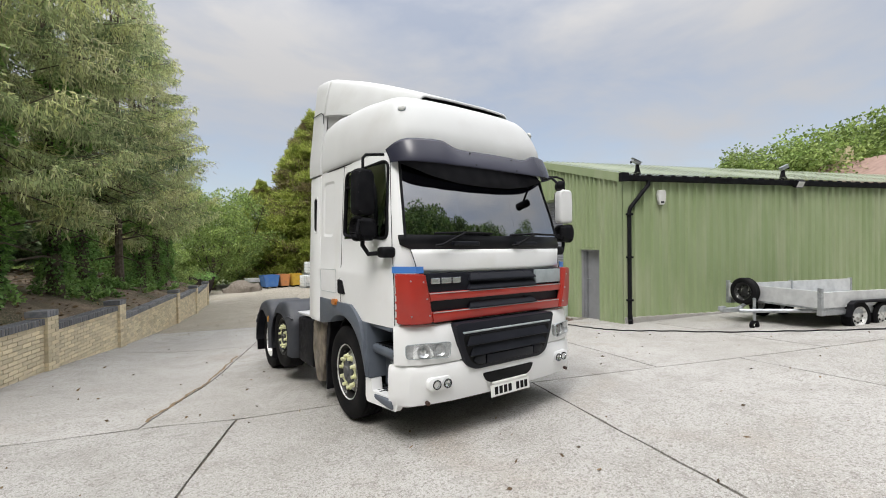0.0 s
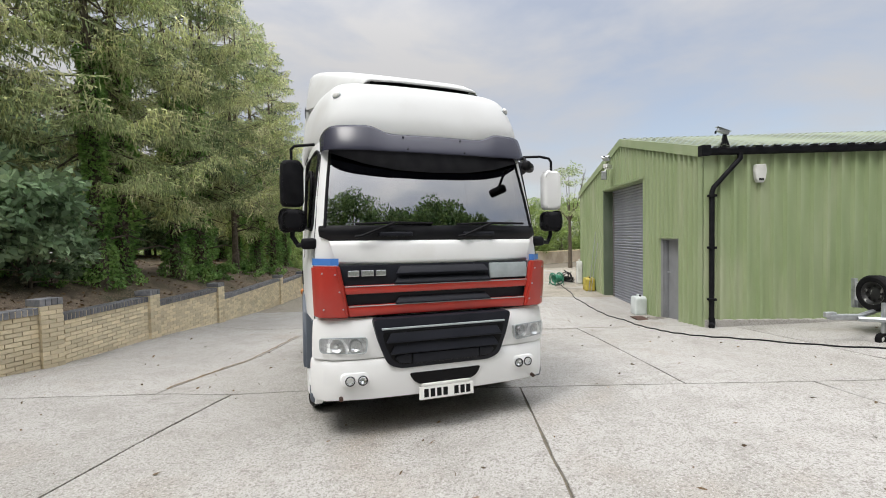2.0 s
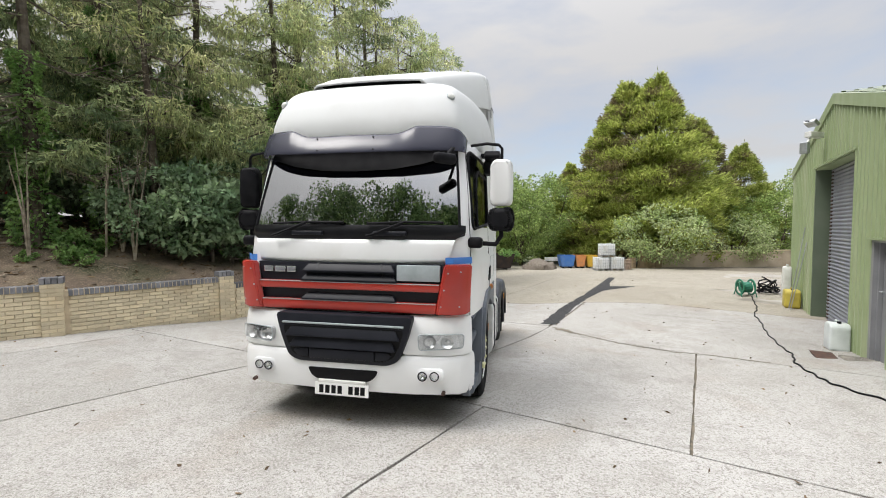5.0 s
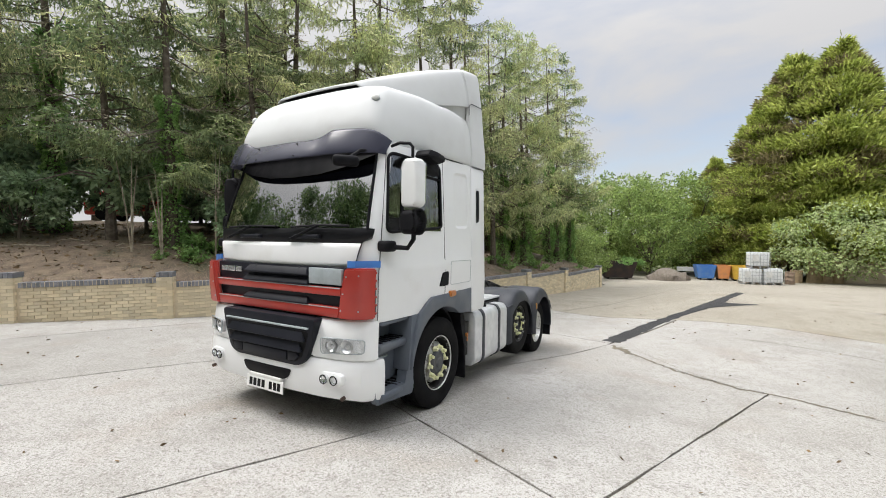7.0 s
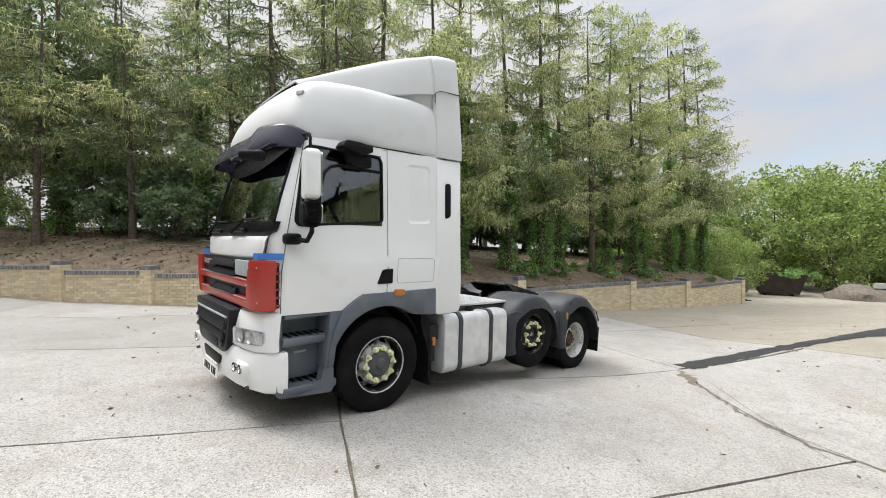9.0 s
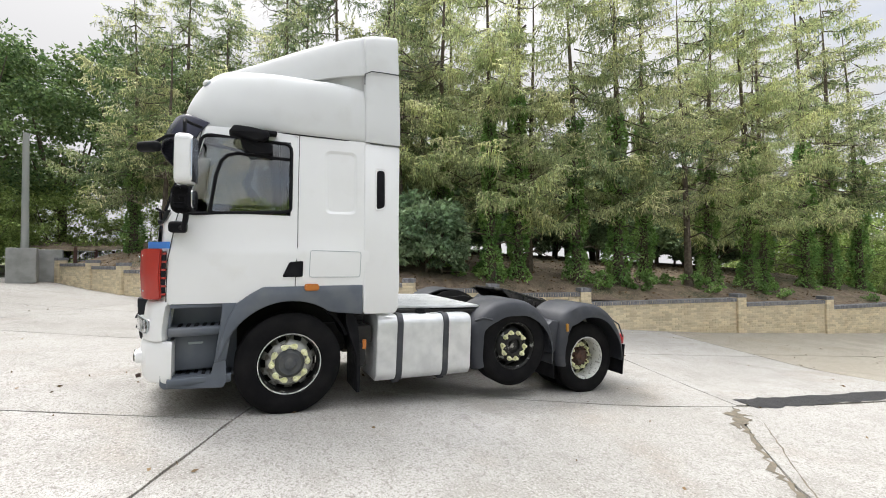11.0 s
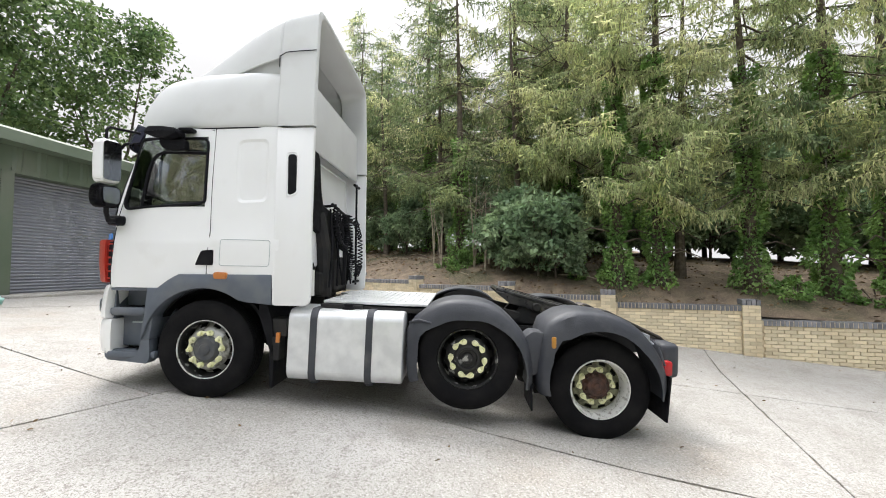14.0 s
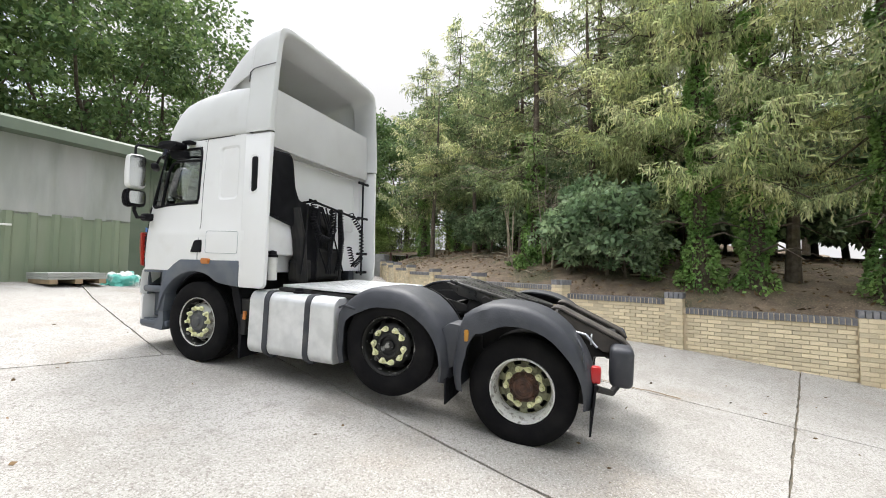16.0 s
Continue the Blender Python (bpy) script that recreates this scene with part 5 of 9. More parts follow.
for s in (1, -1):
    bm = bmesh.new()
    prism(bm, [(3.02, -0.015), (3.2, -0.10), (3.75, -0.10), (4.15, -0.02), (4.15, 0.0), (3.02, 0.0)], "x", s * 0.435, s * 0.46, 0.004, m=FW)
    part("plate_skirt", bm, GREASE, fifth, smooth=True)
    bm = bmesh.new()
    for x0, w_ in ((0.17, 0.010), (0.26, 0.008), (0.35, 0.010)):
        prism(bm, rounded([(s * x0 - w_, 3.12), (s * x0 + w_, 3.12), (s * (x0 + 0.02) + w_, 4.0), (s * (x0 + 0.02) - w_, 4.0)], 0.004, 2), "z", 0.0345, 0.039, m=FW)
    part("grease_groove", bm, CHASSIS, fifth)
    bm = bmesh.new()
    prism(bm, [(3.15, 0.80), (3.9, 0.80), (3.65, 1.03), (3.35, 1.03)], "x", s * 0.36, s * 0.43, 0.01, m=CH)
    lathe(bm, [(s * 0.34, 0.001), (s * 0.34, 0.055), (s * 0.48, 0.055), (s * 0.49, 0.04), (s * 0.49, 0.001)], "x", 14, CH @ Vector((0, 3.5, 1.0)))
    part("pedestal", bm, CHASSIS, fifth)
    # approach ramp behind the plate: a sloping tread on two webs
    bm = bmesh.new()
    prism(bm, [(4.20, 0.985), (4.24, 1.004), (4.30, 1.0), (4.90, 0.735), (4.985, 0.655), (4.96, 0.645), (4.88, 0.715), (4.28, 0.98)], "x", s * 0.21, s * 0.51, 0.006, m=CH)
    ramp = part("ramp", bm, RAMP, truck, "rusty grey steel trailer ramp", smooth=True)
    for x in (0.225, 0.485):
        bm = bmesh.new()
        prism(bm, [(4.27, 0.975), (4.88, 0.71), (4.90, 0.60), (4.72, 0.60), (4.27, 0.90)], "x", s * x, s * (x + 0.012), 0.003, m=CH)
        part("web", bm, RAMP, ramp)
    bm = bmesh.new()
    prism(bm, [(2.35, 0.78), (3.3, 0.86), (3.3, 0.94), (2.9, 1.02), (2.4, 0.98)], "x", s * 0.47, s * 0.50, 0.008, m=CH)
    part("side_plate", bm, CHASSIS, truck)
    # air spring and its bracket, added to fill the bright gap behind the wheels
    bm = bmesh.new()
    lathe(bm, [(0.10, 0.001), (0.10, 0.13), (0.16, 0.155), (0.22, 0.135), (0.28, 0.16), (0.36, 0.15), (0.40, 0.12), (0.52, 0.12)], "z", 18, (s * 0.62, 3.42, 0))
    part("air_spring", bm, CHASSIS, truck, smooth=True)
    bm = bmesh.new()
    tube(bm, [CH @ Vector((s * 0.62, 4.40, 0.80)), CH @ Vector((s * 0.80, 4.56, 0.80)), CH @ Vector((s * 0.84, 4.66, 0.70))], 0.012, 6)
    box(bm, s * 0.70, s * 0.86, 4.60, 4.615, 0.72, 0.80, 0.003, m=CH)
    part("guard_stay", bm, GALV, truck, "bright galvanised mudguard stay")
for y in (2.42, 2.62, 2.98, 4.22):
    bm = bmesh.new()
    box(bm, -0.48, 0.48, y - 0.03, y + 0.03, 0.86, 0.90, 0.006, m=CH)
    part("frame_bracket", bm, CHASSIS, truck)
bm = bmesh.new()
for k in range(7):
    tube(bm, [CH @ Vector((-0.5 + 0.16 * k, 2.3, 0.80 + 0.02 * (k % 3))), CH @ Vector((-0.42 + 0.15 * k, 2.9, 0.84)), CH @ Vector((-0.40 + 0.13 * k, 3.6, 0.80)), CH @ Vector((-0.3 + 0.1 * k, 4.5, 0.74))], 0.014, 6)
part("air_lines", bm, BLACK_PLASTIC, truck, "bundle of black air lines")
# rear cross beam, light bar, tail cylinder
bm = bmesh.new()
box(bm, -0.75, 0.75, 4.84, 4.90, 0.46, 0.62, 0.01, m=CH)
part("rear_beam", bm, CHASSIS, truck)
for s in (1, -1):
    bm = bmesh.new()
    box(bm, s * 0.40, s * 0.76, 4.78, 4.985, 0.33, 0.70, 0.055, m=CH, seg=3)
    part("rear_box", bm, FENDER, truck, "grey plastic rear box", smooth=True)
    bm = bmesh.new()
    box(bm, s * 1.10, s * 1.175, 4.615, 4.70, 0.455, 0.60, 0.022, m=CH)
    part("tail_lamp", bm, RED_LENS, truck, "red tail lamp", smooth=True)
    bm = bmesh.new()
    tube(bm, [CH @ Vector((s * 1.1, 4.66, 0.40)), CH @ Vector((s * 0.8, 4.8, 0.30)), CH @ Vector((s * 0.6, 4.92, 0.42))], 0.03, 8)
    part("lamp_bracket", bm, CHASSIS, truck)

# ---- fenders ----
def fender(y, z, ro, lip, a0, a1, s):
    """A wrapped plastic mudguard: an arc with a deep rolled outer lip; ro and lip give the radius and the lip's depth at an angle."""
    bm = bmesh.new()
    rings, m = [], 28
    for i in range(m + 1):
        d = lerp(a0, a1, i / m)
        a, r0, w = radians(d), ro(d), lip(d)
        sec = [(0.62, r0), (0.66, r0 + 0.006), (1.13, r0 + 0.004), (1.19, r0 - 0.012), (1.225, r0 - 0.045), (1.243, r0 - w * 0.7), (1.252, r0 - w), (1.236, r0 - w), (1.222, r0 - w * 0.7), (1.20, r0 - 0.05), (1.15, r0 - 0.02), (0.62, r0 - 0.018)]
        rings.append([bm.verts.new((s * x, y + r * math.cos(a), z + r * math.sin(a))) for x, r in sec])
    k = len(rings[0])
    for a, b in zip(rings, rings[1:]):
        for i in range(k):
            bm.faces.new((a[i], a[(i + 1) % k], b[(i + 1) % k], b[i]))
    bm.faces.new(rings[0]), bm.faces.new(rings[-1][::-1])
    return part("mudguard", bm, FENDER, truck, "weathered dark grey plastic mudguard", smooth=True)


def table(*rows):
    return lambda d: float(np.interp(d, [r[0] for r in rows], [r[1] for r in rows]))


for s in (1, -1):
    guard = fender(2.72, 0.42, table((-24, 0.68), (0, 0.635), (45, 0.605), (90, 0.605), (130, 0.66), (150, 0.69), (170, 0.61), (200, 0.62)), table((-24, 0.07), (0, 0.08), (45, 0.15), (90, 0.20), (130, 0.20), (165, 0.12), (200, 0.11)), -24, 200, s)
    bm = bmesh.new()
    box(bm, s * 0.80, s * 1.22, 3.335, 3.352, -0.04, 0.20, 0.006)
    part("mud_flap", bm, BLACK_PLASTIC, guard, "black rubber mud flap")
    bm = bmesh.new()
    tube(bm, [(s * 1.20, 2.14, 0.80), (s * 1.235, 2.24, 0.83), (s * 1.245, 2.36, 0.80)], 0.012, 6)
    part("guard_seam", bm, FENDER, guard, smooth=True)
    guard = fender(4.04, 0.16, table((-8, 0.60), (10, 0.625), (45, 0.66), (70, 0.715), (95, 0.765), (115, 0.83), (130, 0.84), (150, 0.70), (185, 0.61)), table((-8, 0.06), (10, 0.09), (45, 0.13), (75, 0.16), (100, 0.19), (120, 0.25), (145, 0.14), (185, 0.09)), -8, 185, s)
    bm = bmesh.new()
    prism(bm, [(4.665, 0.30), (4.685, 0.30), (4.64, -0.13), (4.622, -0.13)], "x", s * 0.70, s * 1.215, 0.005)
    part("mud_flap", bm, BLACK_PLASTIC, guard, "black rear mud flap")
    bm = bmesh.new()
    tube(bm, [(s * 1.13, 4.52, 0.655), (s * 1.21, 4.56, 0.60), (s * 1.245, 4.60, 0.42)], 0.010, 6)
    part("guard_seam", bm, FENDER, guard, smooth=True)
    bm = bmesh.new()
    prism(bm, rounded([(3.30, 0.40), (3.28, 0.66), (3.36, 0.72), (3.50, 0.70), (3.48, 0.48), (3.40, 0.30), (3.32, 0.28)], 0.03), "x", s * 0.9, s * 1.17, 0.01)
    part("guard_web", bm, FENDER, truck, smooth=True)
    bm = bmesh.new()
    box(bm, s * 1.20, s * 1.256, 3.53, 3.575, 0.57, 0.68, 0.014)
    part("side_marker", bm, AMBER_DULL, truck, "amber side marker", smooth=True)
    bm = bmesh.new()
    prism(bm, [(0.60, 0.98), (0.68, 0.98), (0.735, 0.82), (0.765, 0.5), (0.755, 0.12), (0.72, 0.12), (0.715, 0.5), (0.60, 0.86)], "x", s * 0.72, s * 1.16, 0.008)
    part("mud_flap", bm, BLACK_PLASTIC, truck, "black front mud flap")

# added dark plates that hide the bright ground behind the wheels
for s in (1, -1):
    for y, z, r0 in ((2.72, 0.42, 0.595), (4.04, 0.16, 0.60)):
        bm = bmesh.new()
        prism(bm, [(y + r0 * math.cos(radians(a)), z + r0 * math.sin(radians(a))) for a in range(-24, 205, 12)], "x", s * 0.50, s * 0.515)
        part("arch_lining", bm, CHASSIS, truck, "added dark plate closing the gap behind the wheel")

# ---- wheels ----
def wheel(kind):
    """A truck wheel whose axle is x, outside at +x."""
    w = new("wheel")
    w.parent = truck
    w["label"] = "black truck tyre on a " + {"front": "silver front rim", "mid": "black lift-axle rim", "rear": "dished silver rim"}[kind]
    bm = bmesh.new()
    T = [(0.02, 0.29), (0.125, 0.292), (0.148, 0.31), (0.158, 0.36), (0.158, 0.42), (0.148, 0.465), (0.128, 0.488)]
    tread = []
    for x in (0.10, 0.05, 0.0, -0.05, -0.10):
        tread += [(x + 0.019, 0.497), (x + 0.006, 0.497), (x + 0.004, 0.486), (x - 0.004, 0.486), (x - 0.006, 0.497)]
    prof = T + tread + [(-x, r) for x, r in T[::-1]]
    lathe(bm, prof, "x", 56, close=True)
    part("tyre", bm, RUBBER, w, smooth=True)
    bm = bmesh.new()
    if kind == "rear":
        lathe(bm, [(0.132, 0.300), (0.142, 0.294), (0.142, 0.286), (0.128, 0.280), (0.118, 0.2785)], "x", 48)
    else:
        lathe(bm, [(0.132, 0.299), (0.141, 0.296), (0.141, 0.290), (0.132, 0.287), (0.128, 0.287)], "x", 48)
    part("rim_flange", bm, RIM_DARK if kind == "mid" else RIM, w, smooth=True)
    bm = bmesh.new()
    deep = -0.045 if kind == "rear" else 0.015
    lathe(bm, [(0.128, 0.287), (0.118, 0.279), (0.10, 0.274), (0.075, 0.262), (0.04, 0.258), (deep, 0.254)] if kind == "rear" else [(0.128, 0.287), (0.118, 0.279), (0.10, 0.274), (0.04, 0.268), (deep, 0.262)], "x", 48)
    # black on the front barrel puts the shade of its recess into the colour
    part("rim_barrel", bm, RIM if kind == "rear" else RIM_DARK, w, smooth=True)
    bm = bmesh.new()
    face = deep
    n, rad = 60, [0.262, 0.246, 0.224, 0.200, 0.165, 0.115]
    if kind == "rear":
        rad[:4] = [0.254, 0.243, 0.228, 0.208]
        offs = [face, face + 0.006, face + 0.016, face + 0.024, face + 0.03, face + 0.03]
    else:
        offs = [face, face + 0.02, face + 0.05, face + 0.075, face + 0.092, face + 0.092]
    g = [[bm.verts.new((o, r * math.cos(2 * math.pi * k / n), r * math.sin(2 * math.pi * k / n))) for k in range(n)] for o, r in zip(offs, rad)]
    for i in range(len(rad) - 1):
        for k in range(n):
            if i in (0, 1) and k % 6 in (1, 2, 3) if kind != "rear" else i in (1, 2) and k % 6 in (1, 2, 3):
                continue
            bm.faces.new((g[i][k], g[i][(k + 1) % n], g[i + 1][(k + 1) % n], g[i + 1][k]))
    part("rim", bm, {"mid": RIM_DARK, "rear": OLIVE, "front": RIM_DISC}[kind], w, smooth=True)
    bm = bmesh.new()
    f = offs[-1]
    if kind == "rear":
        hp = [(f, 0.142), (f + 0.014, 0.138), (f + 0.018, 0.122), (f + 0.05, 0.108), (f + 0.066, 0.094), (f + 0.066, 0.074), (f + 0.058, 0.07), (f + 0.062, 0.04), (f + 0.072, 0.034), (f + 0.074, 0.0005)]
    elif kind == "mid":
        hp = [(f, 0.14), (f + 0.016, 0.130), (f + 0.024, 0.112), (f + 0.022, 0.098), (f - 0.014, 0.088), (f - 0.016, 0.056), (f + 0.004, 0.05), (f + 0.008, 0.03), (f + 0.006, 0.0005)]
    else:
        hp = [(f, 0.14), (f + 0.010, 0.132), (f + 0.022, 0.122), (f + 0.034, 0.105), (f + 0.030, 0.095), (f + 0.036, 0.060), (f + 0.048, 0.052), (f + 0.052, 0.03), (f + 0.050, 0.0005)]
    lathe(bm, hp, "x", 28)
    hub = part("hub", bm, {"rear": RUST, "mid": RIM_DARK, "front": HUB}[kind], w, smooth=True)
    if kind == "rear":
        for k in range(12):
            a = 2 * math.pi * k / 12
            bm = bmesh.new()
            lathe(bm, [(f + 0.02, 0.013), (f + 0.062, 0.012), (f + 0.066, 0.0005)], "x", 6, (0, 0.118 * math.cos(a), 0.118 * math.sin(a)))
            part("hub_bolt", bm, RUST, hub)
    bm = bmesh.new()
    lathe(bm, [(-0.15, 0.27), (-0.15, 0.02)], "x", 24)
    lathe(bm, [(-0.15, 0.27), (face - 0.02, 0.262)], "x", 24)
    part("brake_drum", bm, CHASSIS, w)
    nut = bmesh.new()
    lathe(nut, [(0, 0.030), (0.012, 0.029), (0.016, 0.021), (0.050, 0.019), (0.055, 0.0005)], "x", 8)
    prism(nut, [(-0.028, 0.012), (0.028, 0.012), (0.0, 0.062)], "x", 0.004, 0.018)
    me = mesh_of("wheel_nut", nut, YELLOW_CAP, smooth=True)
    for k in range(10):
        a = 2 * math.pi * k / 10
        o = new("wheel_nut", me)
        o.parent = w
        o["label"] = "faded yellow nut cap with pointer"
        o.matrix_local = Matrix.Translation((f + 0.002, 0.1675 * math.sin(a), 0.1675 * math.cos(a))) @ pose(0, 0, 0, math.degrees(-a) + (90 if k % 2 else -90))
    return w


WPOS = {"front": (1.03, 0.055, 0.497), "mid": (1.06, 2.72, 0.447), "rear": (0.965, 4.04, 0.142)}
for kind, (x, y, z) in WPOS.items():
    w = wheel(kind)
    w.matrix_basis = Matrix.Translation((x, y, z)) @ pose(0, 0, 0, 20 if kind != "mid" else 48)
    copy_thing(w, Matrix.Translation((-x, y, z)) @ pose(0, 0, 0, 11, 0, 180))
    if kind == "rear":
        copy_thing(w, Matrix.Translation((x - 0.34, y, z)) @ pose(0, 0, 0, 0, 0, 180))
        copy_thing(w, Matrix.Translation((-x + 0.34, y, z)))

# ---- fuel tank on the passenger side, battery and air tanks on the other ----
bm = bmesh.new()
TK = rounded([(0.62, 0.955), (1.16, 0.955), (1.215, 0.88), (1.22, 0.32), (1.17, 0.245), (0.62, 0.245)], 0.06)
prism(bm, TK, "y", 0.90, 2.06, 0.02, m=CH, seg=3)
tank = part("fuel_tank", bm, ALLOY, truck, "dull aluminium fuel tank", smooth=True)
for y in (1.16, 1.72):
    bm = bmesh.new()
    out = [(x + (0.012 if x > 0.9 else 0) * (1 if x > 0.7 else 0), z + (0.012 if z > 0.6 else -0.012)) for x, z in TK]
    prism(bm, out, "y", y - 0.034, y + 0.034, 0.004, m=CH)
    box(bm, 1.0, 1.12, y - 0.04, y + 0.04, 0.20, 0.245, 0.01, m=CH)
    part("tank_strap", bm, FENDER, tank, "grey steel tank strap", smooth=True)
bm = bmesh.new()
lathe(bm, [(0, 0.065), (0.03, 0.062), (0.035, 0.05), (0.06, 0.05), (0.065, 0.0005)], "z", 18, (0, 0, 0))
bmesh.ops.transform(bm, matrix=CH @ Matrix.Translation((1.05, 1.46, 0.95)), verts=bm.verts)
part("tank_cap", bm, BLACK_PLASTIC, tank, "black filler cap", smooth=True)
bm = bmesh.new()
box(bm, 0.95, 1.14, 0.70, 0.86, 0.66, 0.84, 0.01, m=CH)
box(bm, 1.02, 1.16, 0.71, 0.80, 0.42, 0.66, 0.01, m=CH)
part("valve_block", bm, CHASSIS, truck)
bm = bmesh.new()
box(bm, 1.135, 1.165, 0.76, 0.80, 0.60, 0.70, 0.006, m=CH)
part("side_marker", bm, AMBER, truck)
bm = bmesh.new()
box(bm, -1.14, -0.55, 1.35, 2.0, 0.28, 0.92, 0.03, m=CH)
part("battery_box", bm, BLACK_PLASTIC, truck, "black battery box", smooth=True)
bm = bmesh.new()
prism(bm, rounded([(0.78, 0.95), (1.22, 0.95), (1.26, 0.55), (1.12, 0.18), (0.92, 0.18), (0.80, 0.5)], 0.06), "x", -1.16, -0.6, 0.02, m=CH)
part("exhaust_shield", bm, SHIELD, truck, "tan heat-stained exhaust cover", smooth=True)
bm = bmesh.new()
tube(bm, [CH @ Vector((-1.0, 2.0, 0.42)), CH @ Vector((-1.0, 1.3, 0.42))], 0.12, 14)
part("air_tank", bm, CHASSIS, truck)
bm = bmesh.new()
box(bm, -1.12, -0.62, 0.9, 2.1, 0.955, 0.985, 0.008, m=CH)
part("side_platform", bm, ALLOY, truck, "pale aluminium side platform")

# ---- back of the cab ----
bm = bmesh.new()
box(bm, -0.95, 0.95, 0.862, 0.885, 1.75, 2.62, 0.03)
part("back_panel", bm, WHITE_PAINT, truck, smooth=True)
bm = bmesh.new()
tube(bm, [(-1.08, 0.885, 2.72), (0, 0.885, 2.735), (1.12, 0.885, 2.72)], 0.012, 6)
part("back_seam", bm, GREY_PANEL, truck)
bm = bmesh.new()
prism(bm, rounded([(1.16, 2.54), (1.08, 2.60), (0.76, 2.62), (0.70, 2.56), (0.64, 2.20), (0.57, 2.06), (0.40, 2.03), (0.12, 2.00), (0.05, 1.5), (0.05, 1.0), (0.44, 1.0), (0.46, 1.60), (0.56, 1.69), (0.97, 1.79), (1.16, 1.85)], 0.04), "y", 0.865, 1.06, 0.03)
part("air_intake", bm, BLACK_PLASTIC, truck, "matt black air intake and rear shield", smooth=True)
bm = bmesh.new()
box(bm, -0.30, 0.22, 0.93, 1.10, 1.0, 1.46, 0.06)
box(bm, 0.30, 0.62, 0.93, 1.08, 1.0, 1.30, 0.05)
tube(bm, [(0.62, 1.0, 1.95), (0.55, 1.05, 1.55), (0.48, 1.04, 1.0)], 0.09, 12)
tube(bm, [(-0.1, 0.98, 1.5), (-0.05, 1.06, 1.7), (0.1, 0.98, 1.86)], 0.05, 10)
part("services_box", bm, CHASSIS, truck)
bm = bmesh.new()
box(bm, 0.44, 1.17, 0.875, 1.0, 1.34, 1.84, 0.02)
part("corner_panel", bm, WHITE_PAINT, truck, smooth=True)
bm = bmesh.new()
tube(bm, [(1.02, 1.06, 1.04), (1.02, 1.06, 1.31)], 0.058, 14)
part("filter_bottle", bm, WHITE_PLASTIC, truck, "white filter canister", smooth=True)
bm = bmesh.new()
lathe(bm, [(0, 0.064), (0.03, 0.064), (0.04, 0.05), (0.075, 0.046), (0.085, 0.001)], "z", 16, (1.02, 1.06, 1.31))
box(bm, 0.97, 1.12, 0.90, 1.05, 1.32, 1.37, 0.01)
box(bm, 1.08, 1.11, 0.90, 1.05, 0.98, 1.36, 0.006)
part("filter_head", bm, BLACK_PLASTIC, truck, "black filter head and bracket", smooth=True)
bm = bmesh.new()
box(bm, -0.22, 0.26, 0.90, 1.03, 1.42, 1.96, 0.05)
tube(bm, [(-0.34, 1.05, 1.0), (-0.36, 1.06, 1.5), (-0.33, 1.05, 2.05)], 0.035, 8)
part("valve_pack", bm, CHASSIS, truck, "black valve pack behind the lines", smooth=True)
# susie rail and coiled lines
bm = bmesh.new()
tube(bm, [(-0.95, 1.06, 1.05), (-0.95, 1.06, 2.58)], 0.016, 8)
for z in (1.10, 1.40, 1.98, 2.55):
    tube(bm, [(-1.10, 1.06, z), (-0.82, 1.06, z)], 0.022, 6)
part("grab_pole", bm, BLACK_PLASTIC, truck, "black upright grab pole with clamps")
bm = bmesh.new()
tube(bm, [(-0.85, 1.06, 1.95), (-0.3, 1.10, 2.0), (0.45, 1.12, 2.08)], 0.018, 6)
tube(bm, [(0.35, 0.93, 2.06), (0.35, 1.14, 2.08)], 0.018, 6)
tube(bm, [(-0.25, 0.93, 2.0), (-0.25, 1.14, 2.02)], 0.018, 6)
part("line_carrier", bm, BLACK_PLASTIC, truck)


def coil(name, ctrl, r, turns, thick, mat_):
    """A coiled line that hangs along control points."""
    bm = bmesh.new()
    pts = []
    n = turns * 10
    for i in range(n + 1):
        f = i / n * (len(ctrl) - 1)
        k = min(int(f), len(ctrl) - 2)
        p = Vector(ctrl[k]).lerp(Vector(ctrl[k + 1]), f - k)
        d = (Vector(ctrl[k + 1]) - Vector(ctrl[k])).normalized()
        sd_ = d.orthogonal().normalized()
        a = 2 * math.pi * i / 10
        pts.append(p + (sd_ * math.cos(a) + d.cross(sd_) * math.sin(a)) * r)
    tube(bm, pts, thick, 5)
    part(name, bm, mat_, truck, "coiled black air line")


coil("susie_line", [(0.40, 1.15, 2.05), (0.42, 1.16, 1.80), (0.30, 1.18, 1.60), (0.10, 1.18, 1.56), (-0.05, 1.17, 1.75), (-0.02, 1.14, 2.0)], 0.035, 34, 0.010, BLACK_PLASTIC)
coil("susie_line", [(-0.20, 1.15, 2.02), (-0.22, 1.17, 1.5), (-0.15, 1.17, 1.15)], 0.035, 26, 0.010, BLACK_PLASTIC)
coil("susie_line", [(-0.48, 1.15, 2.0), (-0.75, 1.17, 1.75), (-0.78, 1.17, 1.35), (-0.55, 1.17, 1.2), (-0.45, 1.15, 1.5)], 0.032, 30, 0.009, BLACK_PLASTIC)
rnd = random.Random(5)
for k in range(9):
    bm = bmesh.new()
    x = rnd.uniform(-0.3, 0.5)
    tube(bm, [(x, 1.1, 2.02), (x + rnd.uniform(-0.2, 0.2), 1.16, 1.6), (x + rnd.uniform(-0.2, 0.2), 1.15, 1.1)], 0.012, 5)
    part("hose", bm, BLACK_PLASTIC, truck, "black air hose")


